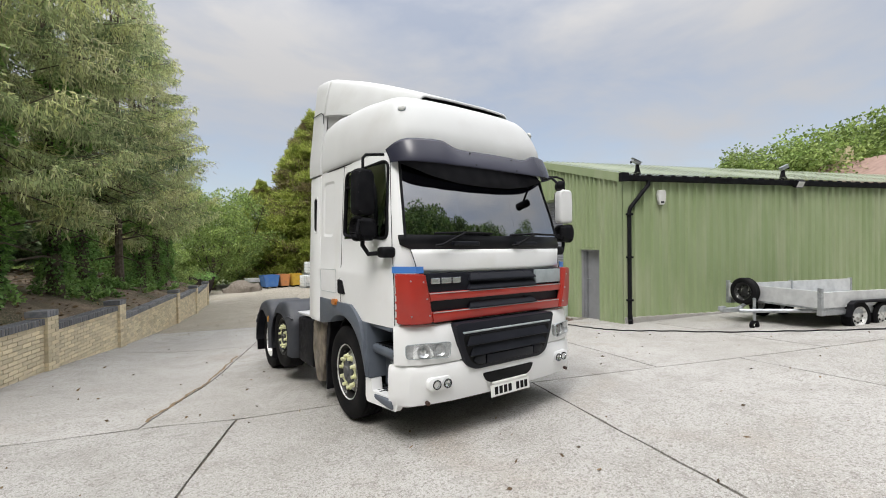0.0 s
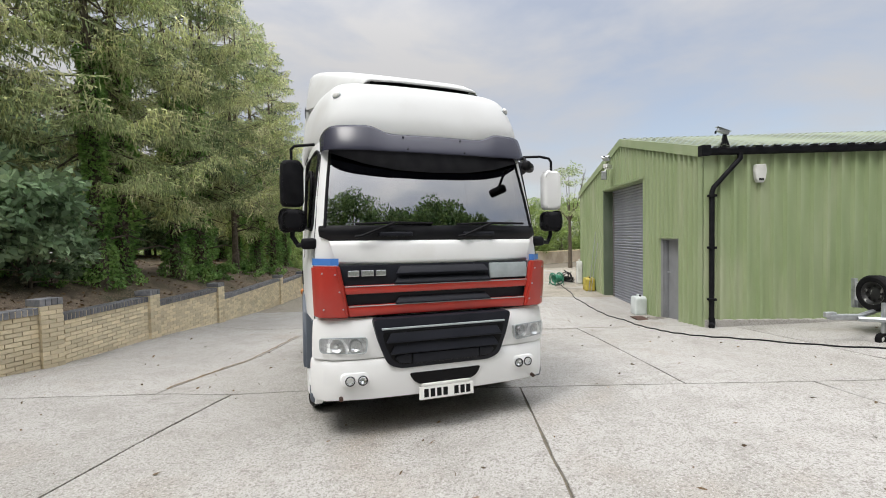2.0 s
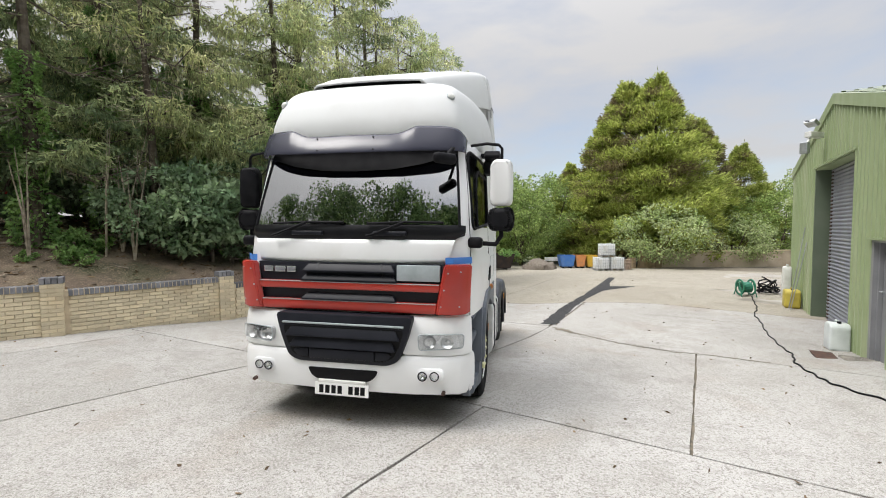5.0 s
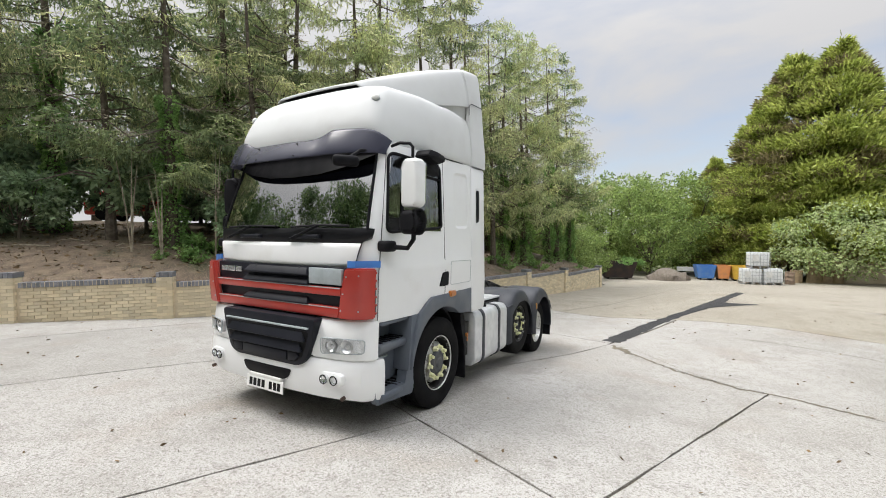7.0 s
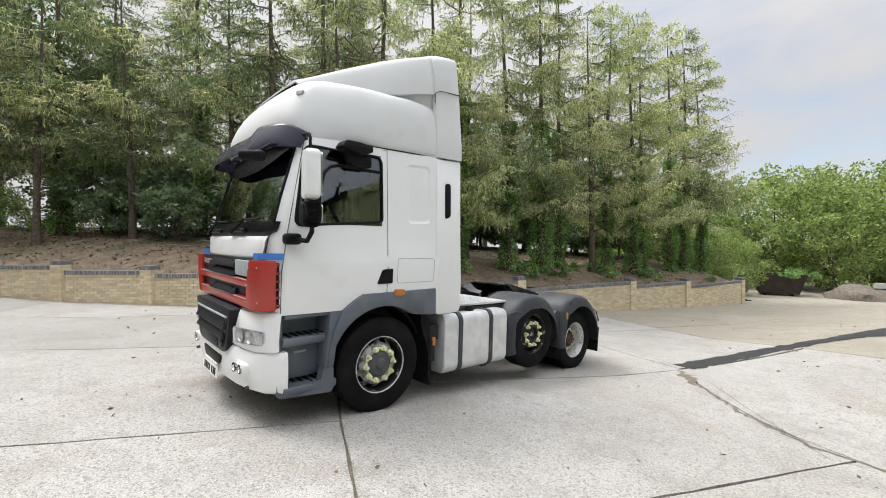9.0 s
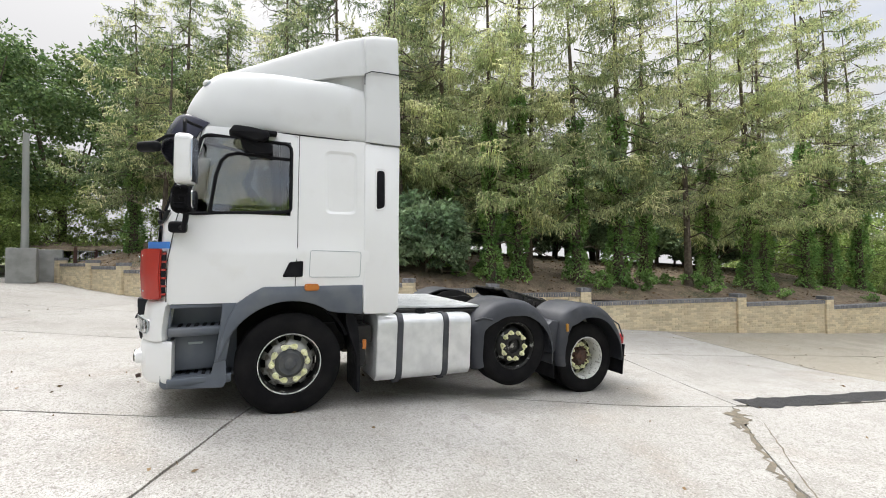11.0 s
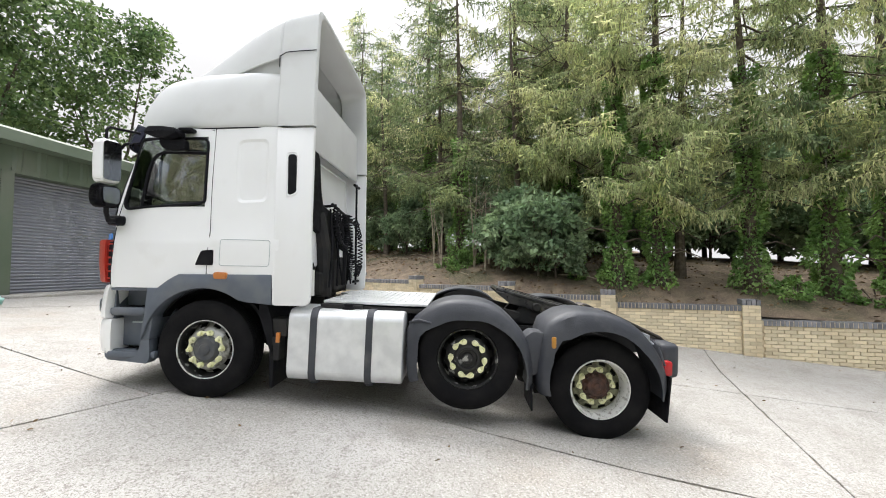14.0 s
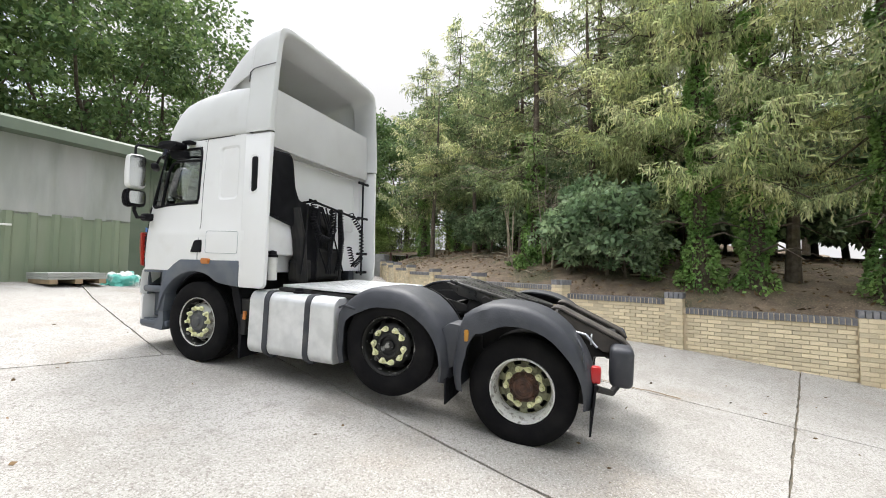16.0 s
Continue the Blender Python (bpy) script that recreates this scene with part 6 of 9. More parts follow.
# ---- the brick boundary wall ----
PILLARS = [(-16.4, -6.0), (-14.3, -4.6), (-12.5, -3.4), (-10.75, -2.0), (-8.85, -0.3), (-6.85, 1.75), (-5.1, 4.15), (-4.22, 6.39), (-3.2, 8.97), (-1.55, 14.19), (-0.52, 17.7), (0.64, 22.7)]
PTOP = [1.62, 1.52, 1.42, 1.30, 1.16, 1.07, 0.95, 0.77, 0.61, 0.32, 0.15, -0.06]
boundary = thing("wall_boundary", "low buff brick boundary wall with blue brick coping", "wall", kind="structure")


def brick_at(bm, m, l, h, d):
    """A bevelled brick whose long side lies along x, on z = 0."""
    c, z = 0.0028, h
    vs = [bm.verts.new(m @ Vector(p)) for p in (
        (-l / 2, -d / 2, 0), (l / 2, -d / 2, 0), (l / 2, -d / 2, z), (-l / 2, -d / 2, z),
        (-l / 2 + c, -d / 2 - c, c), (l / 2 - c, -d / 2 - c, c), (l / 2 - c, -d / 2 - c, z - c), (-l / 2 + c, -d / 2 - c, z - c),
        (-l / 2, d / 2, 0), (l / 2, d / 2, 0), (l / 2, d / 2, z), (-l / 2, d / 2, z))]
    for f in ((4, 5, 6, 7), (0, 1, 5, 4), (1, 2, 6, 5), (2, 3, 7, 6), (3, 0, 4, 7), (0, 3, 11, 8), (1, 9, 10, 2), (3, 2, 10, 11), (0, 8, 9, 1), (8, 11, 10, 9)):
        bm.faces.new([vs[i] for i in f])


def shared_brick(name, l, h, d, material):
    bm = bmesh.new()
    brick_at(bm, Matrix(), l, h, d)
    return mesh_of(name, bm, material)


COURSE, BL, BD = 0.075, 0.225, 0.06
NEAR_SEGS = (6, 7)
core_bm, bricks_bm, cope_bm = bmesh.new(), bmesh.new(), bmesh.new()
near_bricks, near_copes = [], []
for i in range(len(PILLARS) - 1):
    a, b = Vector((*PILLARS[i], 0)), Vector((*PILLARS[i + 1], 0))
    d = (b - a).normalized()
    ang = math.atan2(d.y, d.x)
    ln = (b - a).length
    top = PTOP[i + 1] - 0.13            # top of the coping on this panel
    face = top - 0.115                  # top of the face brickwork
    base = min(gz(a.x, a.y), gz(b.x, b.y)) - 0.15
    seg = Matrix.Translation((a.x, a.y, 0)) @ Matrix.Rotation(ang, 4, "Z")
    box(core_bm, 0, ln, -0.085, 0.12, base, face, m=seg)
    rnd = random.Random(i)
    n = int((face - base) / COURSE) + 1
    for c in range(n):
        z = face - (c + 1) * COURSE
        x = -0.11 if c % 2 else 0.0
        while x < ln:
            x0, x1 = max(x, 0.20), min(x + BL, ln - 0.16)
            x += BL
            if x1 - x0 < 0.07:
                continue
            mid = a + d * ((x0 + x1) / 2)
            if z + COURSE < gz(mid.x, mid.y) - 0.02:
                continue
            m = seg @ Matrix.Translation(((x0 + x1) / 2, -0.075 - rnd.uniform(0, 0.004), z + 0.005))
            if i in NEAR_SEGS and x1 - x0 > BL - 0.01 and len(near_bricks) < 240:
                near_bricks.append(m)
            else:
                brick_at(bricks_bm, m, x1 - x0 - 0.010, COURSE - 0.010, BD)
    # soldier coping in blue brick, and its mortar bed
    box(core_bm, 0.12, ln - 0.12, -0.125, 0.125, face, top - 0.008, m=seg)
    k = int((ln - 0.34) / 0.0755)
    for c in range(k):
        m = seg @ Matrix.Translation((0.20 + (c + 0.5) * (ln - 0.36) / k, 0, face + 0.004)) @ pose(0, 0, 0, 0, 0, rnd.uniform(-1.2, 1.2))
        if i in NEAR_SEGS:
            near_copes.append(m)
        else:
            brick_at(cope_bm, m, 0.062, 0.112, 0.262)
for i, (x, y) in enumerate(PILLARS):
    j = min(max(i, 1), len(PILLARS) - 1)
    d = Vector((PILLARS[j][0] - PILLARS[j - 1][0], PILLARS[j][1] - PILLARS[j - 1][1]))
    pm = Matrix.Translation((x, y, 0)) @ Matrix.Rotation(math.atan2(d.y, d.x), 4, "Z")
    base, top = gz(x, y) - 0.2, PTOP[i]
    box(core_bm, -0.15, 0.15, -0.16, 0.15, base, top - 0.11, m=pm)
    for c in range(int((top - 0.115 - base) / COURSE)):
        z = top - 0.115 - (c + 1) * COURSE
        for s in ((0, -0.165 + BD / 2 - 0.012, 0), (math.pi / 2, 0, 0), (-math.pi / 2, 0, 0)):
            if s[0] == 0:
                for k, w in (((-0.055, 0.205), (0.11, 0.10)) if c % 2 else ((0.055, 0.205), (-0.11, 0.10))):
                    brick_at(bricks_bm, pm @ Matrix.Translation((k, -0.14, z + 0.005)), w, COURSE - 0.01, BD)
            else:
                brick_at(bricks_bm, pm @ Matrix.Rotation(s[0], 4, "Z") @ Matrix.Translation((0.0, -0.13, z + 0.005)), 0.215, COURSE - 0.01, BD)
    for c in range(4):
        brick_at(cope_bm, pm @ Matrix.Translation((-0.128 + c * 0.085, 0, top - 0.11)), 0.072, 0.112, 0.34)
part("wall_core", core_bm, MORTAR, boundary)
o = part("brick_rest", bricks_bm, BRICK, boundary)
o["kind"] = "stuff"
o = part("coping_rest", cope_bm, BLUE_BRICK, boundary)
o["kind"] = "stuff"

# ---- the bank of leaf litter behind the wall ----
PX, PY = [p[0] for p in PILLARS], [p[1] for p in PILLARS]


def bank_z(s, r):
    """Height of the bank at pillar parameter s, r metres behind the wall."""
    i = min(int(s), len(PILLARS) - 2)
    f = s - i
    low = PTOP[i] * (1 - f) + PTOP[i + 1] * f - 0.38
    steep = float(np.interp(s, [0, 3, 5.5, 7, 9, 14], [0.26, 0.30, 0.34, 0.30, 0.29, 0.26]))
    return low + steep * 6.0 * (1 - math.exp(-r / 4.2)) + 0.07 * noise.noise(Vector((s * 2.3, r * 0.9, 0))) * min(1, r) + 0.05 * noise.noise(Vector((s * 7, r * 3, 4)))


def bank_point(s, r, dz=0.0):
    i = min(int(s), len(PILLARS) - 2)
    f = s - i
    a, b = Vector(PILLARS[i]), Vector(PILLARS[i + 1])
    # normals blended between panels, pointing away from the yard
    def nrm(k):
        k = min(max(k, 0), len(PILLARS) - 2)
        d = (Vector(PILLARS[k + 1]) - Vector(PILLARS[k])).normalized()
        return Vector((-d.y, d.x))
    n = (nrm(i) * (1 - f) + nrm(i + 1) * f).normalized() if f > 0.5 else (nrm(i - 1) * (0.5 - f) + nrm(i) * (0.5 + f)).normalized()
    p = a.lerp(b, f) + n * r
    return Vector((p.x, p.y, bank_z(s, r) + dz))


SEGS = [(Vector(PILLARS[i]), Vector(PILLARS[i + 1])) for i in range(len(PILLARS) - 1)]


def wall_place(x, y):
    """Pillar parameter and signed distance behind the wall of a point."""
    best = (1e9, 0, 0)
    p = Vector((x, y))
    for i, (a, b) in enumerate(SEGS):
        d = b - a
        f = (p - a).dot(d) / d.length_squared
        g = min(max(f, 0), 1)
        q = a + d * g
        dist = (p - q).length
        if dist < best[0]:
            n = Vector((-d.y, d.x)).normalized()
            best = (dist, i + g, dist if (p - q).dot(n) >= 0 else -dist)
    return best[1], best[2]


vs, fs = [], []
RS, NS = [0.1, 0.25, 0.45, 0.7, 1, 1.4, 1.9, 2.5, 3.2], 112
for j in range(NS + 1):
    for r in RS:
        vs.append(tuple(bank_point((len(PILLARS) - 1) * j / NS, r)))
w = len(RS)
for j in range(NS):
    for i in range(w - 1):
        k = j * w + i
        fs.append((k, k + 1, k + w + 1, k + w))
off = len(vs)
BX = [-48 + 2.0 * i for i in range(9)] + [-31 + 0.6 * i for i in range(56)]
BY = [-24 + 2.0 * i for i in range(7)] + [-11 + 0.6 * i for i in range(62)] + [27 + 2.5 * i for i in range(12)]
far = []
WALL_END = max((Vector(PILLARS[0]), Vector(PILLARS[-1])), key=lambda p: p.y)
END_DIR = (WALL_END - Vector(PILLARS[1] if PILLARS[0][1] > PILLARS[-1][1] else PILLARS[-2])).normalized()
for y in BY:
    for x in BX:
        s, r = wall_place(x, y)
        far.append(r > 2.3)
        # the bank runs out to the yard's level past the end of the wall
        over = (Vector((x, y)) - WALL_END).dot(END_DIR)
        f = min(1.0, max(0.0, over / 3.0))
        vs.append((x, y, lerp(bank_z(s, max(r, 0.02)) - 0.03, gz(x, y) - 0.25, f * f * (3 - 2 * f))))
w = len(BX)
for j in range(len(BY) - 1):
    for i in range(w - 1):
        q = [j * w + i, j * w + i + 1, (j + 1) * w + i + 1, (j + 1) * w + i]
        if all(far[k] for k in q):
            fs.append([off + k for k in q])
bank = tagged(raw("bank", vs, fs, EARTH, smooth=True), "bare earth bank strewn with leaf litter behind the wall", "ground", kind="structure")


# ---- green shed with the roller door ----
def ribbed(bm, x0, x1, z0, ztop, m, pitch=0.20, depth=0.035, flip=1):
    """Box-profile sheet from x0 to x1; ztop may be a function of x. Outside is -y."""
    xs, x, k = [], x0, 0
    prof = ((0.0, 0.0), (0.55, 0.0), (0.66, -1.0), (0.89, -1.0))
    while x < x1 - 1e-6:
        for f, dd in prof:
            if x + f * pitch < x1:
                xs.append((x + f * pitch, dd * depth * flip))
        x += pitch
    xs.append((x1, 0.0))
    top = ztop if callable(ztop) else (lambda x: ztop)
    lo = [bm.verts.new(m @ Vector((x, y, z0))) for x, y in xs]
    hi = [bm.verts.new(m @ Vector((x, y, top(x)))) for x, y in xs]
    for i in range(len(xs) - 1):
        bm.faces.new((lo[i], lo[i + 1], hi[i + 1], hi[i]))


def slats(parent, m, x0, x1, z0, z1, y, n, material, name="slat"):
    """Roller curtain: curved slats, each a part."""
    h = (z1 - z0) / n
    bm = bmesh.new()
    prof = ((0.0, 0.0), (0.004, 0.10), (-0.020, 0.30), (-0.026, 0.52), (-0.020, 0.75), (0.002, 0.92), (0.004, 1.0))
    a = [bm.verts.new((0, p, q * h)) for p, q in prof]
    b = [bm.verts.new((x1 - x0, p, q * h)) for p, q in prof]
    for i in range(len(prof) - 1):
        bm.faces.new((a[i], b[i], b[i + 1], a[i + 1]))
    me = mesh_of(name, bm, material, smooth="all")
    for i in range(n):
        o = new(name, me)
        o.parent = parent
        o.matrix_local = m @ Matrix.Translation((x0, y, z0 + i * h))


GB = -0.10                                   # floor level of the shed
C1 = (6.70, 1.17, 0.0)                       # its near corner
GW, EAVE, RIDGE, LONG = 8.7, 3.52, 4.62, 22.0
GD, LD = Vector((0.4067, 0.9135, 0)), Vector((0.9135, -0.4067, 0))


def gpt(s, off, z):
    """Point on the gable: s along it, off out from it."""
    p = Vector(C1) + GD * s - LD * off
    return Vector((p.x, p.y, z))


G_M = Matrix(((GD.x, LD.x, 0, C1[0]), (GD.y, LD.y, 0, C1[1]), (0, 0, 1, 0), (0, 0, 0, 1)))     # x along the gable, y inwards
L_M = Matrix(((LD.x, GD.x, 0, C1[0]), (LD.y, GD.y, 0, C1[1]), (0, 0, 1, 0), (0, 0, 0, 1)))     # x along the long side, y inwards


def g_top(s):
    return EAVE - 0.02 + (RIDGE - EAVE) * (1 - abs(s - GW / 2) / (GW / 2))


shed = thing("green_shed", "green profiled steel shed with a shallow pitched roof", "building")
D0, D1, DT = 1.00, 1.84, 1.72                # pedestrian door
R0, R1, RT = 2.78, 5.95, 3.34                # roller opening
bm = bmesh.new()
for s0, s1, z0 in ((0.16, D0, GB - 0.15), (D0, D1, DT), (D1, R0, GB - 0.4), (R0, R1, RT), (R1, GW, GB - 0.8)):
    ribbed(bm, s0, s1, z0, g_top, G_M, depth=0.05)
part("gable_cladding", bm, GREEN_CLAD, shed)
bm = bmesh.new()
ribbed(bm, 0.10, LONG, 0.02, EAVE, L_M, pitch=0.26, depth=0.065)
part("side_cladding", bm, GREEN_CLAD, shed)
bm = bmesh.new()
box(bm, -0.03, LONG, -0.085, 0.2, -0.6, 0.05, 0.01, m=L_M)
box(bm, 0.16, D0, 0.07, 0.2, -0.6, GB + 0.03, 0.01, m=G_M)
box(bm, D1, R0, 0.07, 0.2, -0.6, GB + 0.03, 0.01, m=G_M)
box(bm, R1, GW, 0.07, 0.2, -0.9, GB + 0.03, 0.01, m=G_M)
part("plinth", bm, CONCRETE, shed)
bm = bmesh.new()
box(bm, -0.045, 0.17, -0.05, -0.012, GB - 0.2, EAVE + 0.1, 0.004, m=G_M)
box(bm, -0.05, 0.16, -0.048, 0.01, -0.1, EAVE + 0.02, 0.004, m=L_M)
part("corner_flashing", bm, GREEN_CLAD, shed)
bm = bmesh.new()
for a, b, za, zb in ((-0.10, GW / 2, EAVE - 0.02, RIDGE + 0.05), (GW / 2, GW + 0.1, RIDGE + 0.05, EAVE - 0.02)):
    prism(bm, [(a, za - 0.16), (b, zb - 0.16), (b, zb + 0.06), (a, za + 0.06)], "y", -0.075, 0.03, m=G_M)
part("verge_flashing", bm, GREEN_CLAD, shed)
bm = bmesh.new()
for a, b, za, zb in ((-0.16, GW / 2, EAVE + 0.03, RIDGE + 0.11), (GW / 2, GW + 0.16, RIDGE + 0.11, EAVE + 0.03)):
    n = 110
    for i in range(n):
        y0, y1 = -0.06 + i * 0.2, -0.06 + i * 0.2 + 0.2
        for f0, f1, h in ((0, 0.6, 0), (0.6, 1.0, 0.03)):
            q = [(a, y0 + 0.2 * f0, za + h), (b, y0 + 0.2 * f0, zb + h), (b, y0 + 0.2 * f1, zb + h), (a, y0 + 0.2 * f1, za + h)]
            bm.faces.new([bm.verts.new(G_M @ Vector(p)) for p in q])
part("roof", bm, ROOF_SHEET, shed)
bm = bmesh.new()
box(bm, 0.3, GW - 0.3, 0.62, 0.75, GB - 0.1, EAVE - 0.3, m=G_M)      # inner lining closes the dark inside
part("inner_wall", bm, CHASSIS, shed)

# roller door
door_1 = thing("door_1", "closed grey steel roller shutter in a deep reveal", "roller door", kind="structure")
slats(door_1, G_M, R0 + 0.0, R1 - 0.16, GB - 0.62, RT - 0.06, 0.26, 47, ROLLER)
bm = bmesh.new()
box(bm, R0 - 0.02, R0 + 0.04, -0.02, 0.46, GB - 0.5, RT + 0.02, m=G_M)
box(bm, R0, R1, -0.015, 0.46, RT - 0.06, RT + 0.01, m=G_M)
part("reveal", bm, GREEN_CLAD, door_1)
bm = bmesh.new()
box(bm, R1 - 0.02, R1 + 0.04, -0.02, 0.46, GB - 0.8, RT + 0.02, m=G_M)
box(bm, R1 - 0.2, R1 - 0.02, 0.36, 0.46, GB - 0.8, RT, m=G_M)
part("reveal", bm, DARK_CLAD, door_1)
bm = bmesh.new()
box(bm, R1 - 0.27, R1 - 0.16, 0.24, 0.36, GB - 0.8, RT - 0.1, 0.01, m=G_M)
part("guide_post", bm, RUST, door_1)
bm = bmesh.new()
box(bm, R0 - 0.1, R1 + 0.05, 0.32, 0.5, -0.95, GB - 0.03, 0.015, m=G_M)
part("threshold", bm, CONCRETE, door_1)
bm = bmesh.new()
for i in range(20):
    box(bm, R0 + i * 0.155, R0 + i * 0.155 + 0.07, -0.05, -0.012, RT + 0.01, RT + 0.035, m=G_M)
box(bm, R0 - 0.05, R1 + 0.05, -0.055, -0.01, RT - 0.03, RT + 0.012, m=G_M)
part("head_flashing", bm, GREEN_CLAD, door_1)

door_2 = thing("door_2", "narrow grey painted steel personnel door, shut", "door", kind="structure")
bm = bmesh.new()
box(bm, D0 + 0.02, D1 - 0.17, 0.10, 0.145, GB - 0.16, DT - 0.06, 0.004, m=G_M)
part("door_leaf", bm, GREY_DOOR, door_2)
bm = bmesh.new()
box(bm, D1 - 0.15, D1 - 0.10, 0.05, 0.15, GB - 0.2, DT - 0.03, m=G_M)
box(bm, D0, D0 + 0.02, -0.01, 0.15, GB - 0.2, DT - 0.03, m=G_M)
box(bm, D0, D1, -0.01, 0.15, DT - 0.06, DT, m=G_M)
box(bm, D1 - 0.10, D1, -0.01, 0.15, GB - 0.2, DT, m=G_M)
part("door_frame", bm, GREY_DOOR, door_2)
bm = bmesh.new()
tube(bm, [G_M @ Vector(p) for p in ((D1 - 0.22, 0.10, 0.88), (D1 - 0.22, 0.05, 0.88), (D1 - 0.34, 0.05, 0.88))], 0.012)
part("door_handle", bm, GALV, door_2)
bm = bmesh.new()
for i in range(6):
    box(bm, D0 - 0.04 + i * 0.155, D0 + 0.03 + i * 0.155, -0.05, -0.012, DT + 0.01, DT + 0.035, m=G_M)
box(bm, D0 - 0.07, D1 + 0.07, -0.055, -0.01, DT - 0.02, DT + 0.012, m=G_M)
part("head_flashing", bm, GREEN_CLAD, door_2)
bm = bmesh.new()
box(bm, D0 - 0.62, D1 + 0.05, -0.36, 0.16, -0.6, GB - 0.115, 0.03, m=G_M @ pose(0, 0, 0, 0, 1.5))
part("door_step", bm, STEP, door_2, "dirty broken concrete door step")

# gutter and downpipe
gutter = thing("gutter", "black plastic eaves gutter along the shed", "gutter", kind="structure")
bm = bmesh.new()
prism(bm, [(-0.16, EAVE - 0.03), (-0.15, EAVE - 0.11), (-0.10, EAVE - 0.14), (-0.06, EAVE - 0.11), (-0.05, EAVE - 0.03), (-0.06, EAVE + 0.0), (-0.15, EAVE + 0.0)], "x", -0.14, LONG, m=L_M @ Matrix.Diagonal((1, 1, 1, 1)))
part("trough", bm, BLACK_PLASTIC, gutter)
bm = bmesh.new()
for i in range(60):
    box(bm, 0.2 + i * 0.35, 0.32 + i * 0.35, -0.17, -0.13, EAVE - 0.01, EAVE + 0.025, m=L_M)
part("clips", bm, BLACK_PLASTIC, gutter)
bm = bmesh.new()
box(bm, -0.16, 0.02, -0.18, -0.02, EAVE - 0.15, EAVE + 0.06, 0.01, m=L_M)
part("stop_end", bm, BLACK_PLASTIC, gutter)
downpipe = thing("downpipe", "black square-bent plastic rainwater pipe on the shed corner", "drain pipe")
bm = bmesh.new()
tube(bm, [L_M @ Vector(p) for p in ((0.62, -0.11, EAVE - 0.1), (0.62, -0.11, EAVE - 0.22), (0.56, -0.11, EAVE - 0.28), (0.12, -0.09, EAVE - 0.78), (0.085, -0.09, EAVE - 0.88), (0.085, -0.09, 0.0))], 0.048, 10)
part("pipe", bm, BLACK_PLASTIC, downpipe, smooth=True)
bm = bmesh.new()
tube(bm, [L_M @ Vector(p) for p in ((0.085, -0.09, 0.10), (0.085, -0.11, -0.02), (0.02, -0.2, -0.06))], 0.058, 10)
part("shoe", bm, BLACK_PLASTIC, downpipe, smooth=True)
for z in (0.45, 1.5, 2.55):
    bm = bmesh.new()
    box(bm, 0.015, 0.155, -0.15, -0.0, z, z + 0.05, 0.006, m=L_M)
    part("bracket", bm, BLACK_PLASTIC, downpipe)

alarm = thing("alarm_box", "white plastic alarm box on the green cladding", "alarm box")
bm = bmesh.new()
prism(bm, [(0.93, 3.18), (1.12, 3.18), (1.14, 3.06), (1.12, 2.90), (1.08, 2.82), (0.97, 2.82), (0.93, 2.90), (0.91, 3.06)], "y", -0.12, -0.03, 0.015, m=L_M)
part("housing", bm, WHITE_PLASTIC, alarm)
bm = bmesh.new()
box(bm, 0.98, 1.07, -0.128, -0.115, 2.86, 2.90, m=L_M)
part("louvre", bm, BLACK_PLASTIC, alarm)


def cctv(name_label, m):
    """A bullet camera on a swan-neck post; x to its front."""
    t = thing("security_camera", name_label, "camera", m)
    bm = bmesh.new()
    prism(bm, [(-0.16, 0), (0.12, 0), (0.02, 0.16), (0.0, 0.34), (-0.07, 0.34), (-0.09, 0.2)], "y", -0.05, 0.05, 0.01)
    part("bracket", bm, BLACK_PLASTIC, t)
    bm = bmesh.new()
    tilt_ = Matrix.Translation((0, 0, 0.36)) @ pose(0, 0, 0, 0, -24) @ Matrix.Translation((0, 0, -0.36))
    box(bm, -0.12, 0.2, -0.06, 0.06, 0.36, 0.47, 0.02, m=tilt_)
    box(bm, -0.14, 0.24, -0.07, 0.07, 0.47, 0.485, m=tilt_)
    part("housing", bm, GALV, t)
    bm = bmesh.new()
    lathe(bm, [(0.19, 0.001), (0.205, 0.035), (0.21, 0.04), (0.19, 0.045)], "x", 12, (0, 0, 0.415))
    part("lens", bm, BLACK_PLASTIC, t)
    bm = bmesh.new()
    tube(bm, [(0.02, 0.05, 0.34), (0.08, 0.09, 0.2), (0.05, 0.08, 0.02)], 0.008, 6)
    part("cable", bm, BLACK_PLASTIC, t)
    return t


cctv("grey security camera on a black bracket above the gutter", Matrix.Translation(L_M @ Vector((0.32, -0.06, EAVE + 0.03))) @ pose(0, 0, 0, 0, 0, 150) @ Matrix.Scale(0.72, 4))
cctv("security camera with floodlight on the eaves", Matrix.Translation(L_M @ Vector((5.0, -0.06, EAVE + 0.03))) @ pose(0, 0, 0, 0, 0, -30) @ Matrix.Scale(0.75, 4))
fl = thing("floodlight", "black box floodlight under the eaves", "floodlight", Matrix.Translation(L_M @ Vector((5.35, -0.2, EAVE - 0.1))) @ pose(0, 0, 0, 25, 0, -24))
bm = bmesh.new()
box(bm, -0.13, 0.13, -0.05, 0.05, -0.1, 0.1, 0.012)
part("housing", bm, BLACK_PLASTIC, fl)
bm = bmesh.new()
box(bm, -0.11, 0.11, -0.056, -0.05, -0.08, 0.08)
part("lens", bm, WHITE_PLASTIC, fl)

# gable lamps and camera above the roller
gl = thing("floodlight", "grey tilted floodlight at the top of the gable", "floodlight", Matrix.Translation(gpt(4.75, 0.34, 4.22)) @ pose(0, 0, 0, 30, 0, 115) @ Matrix.Scale(0.65, 4))
bm = bmesh.new()
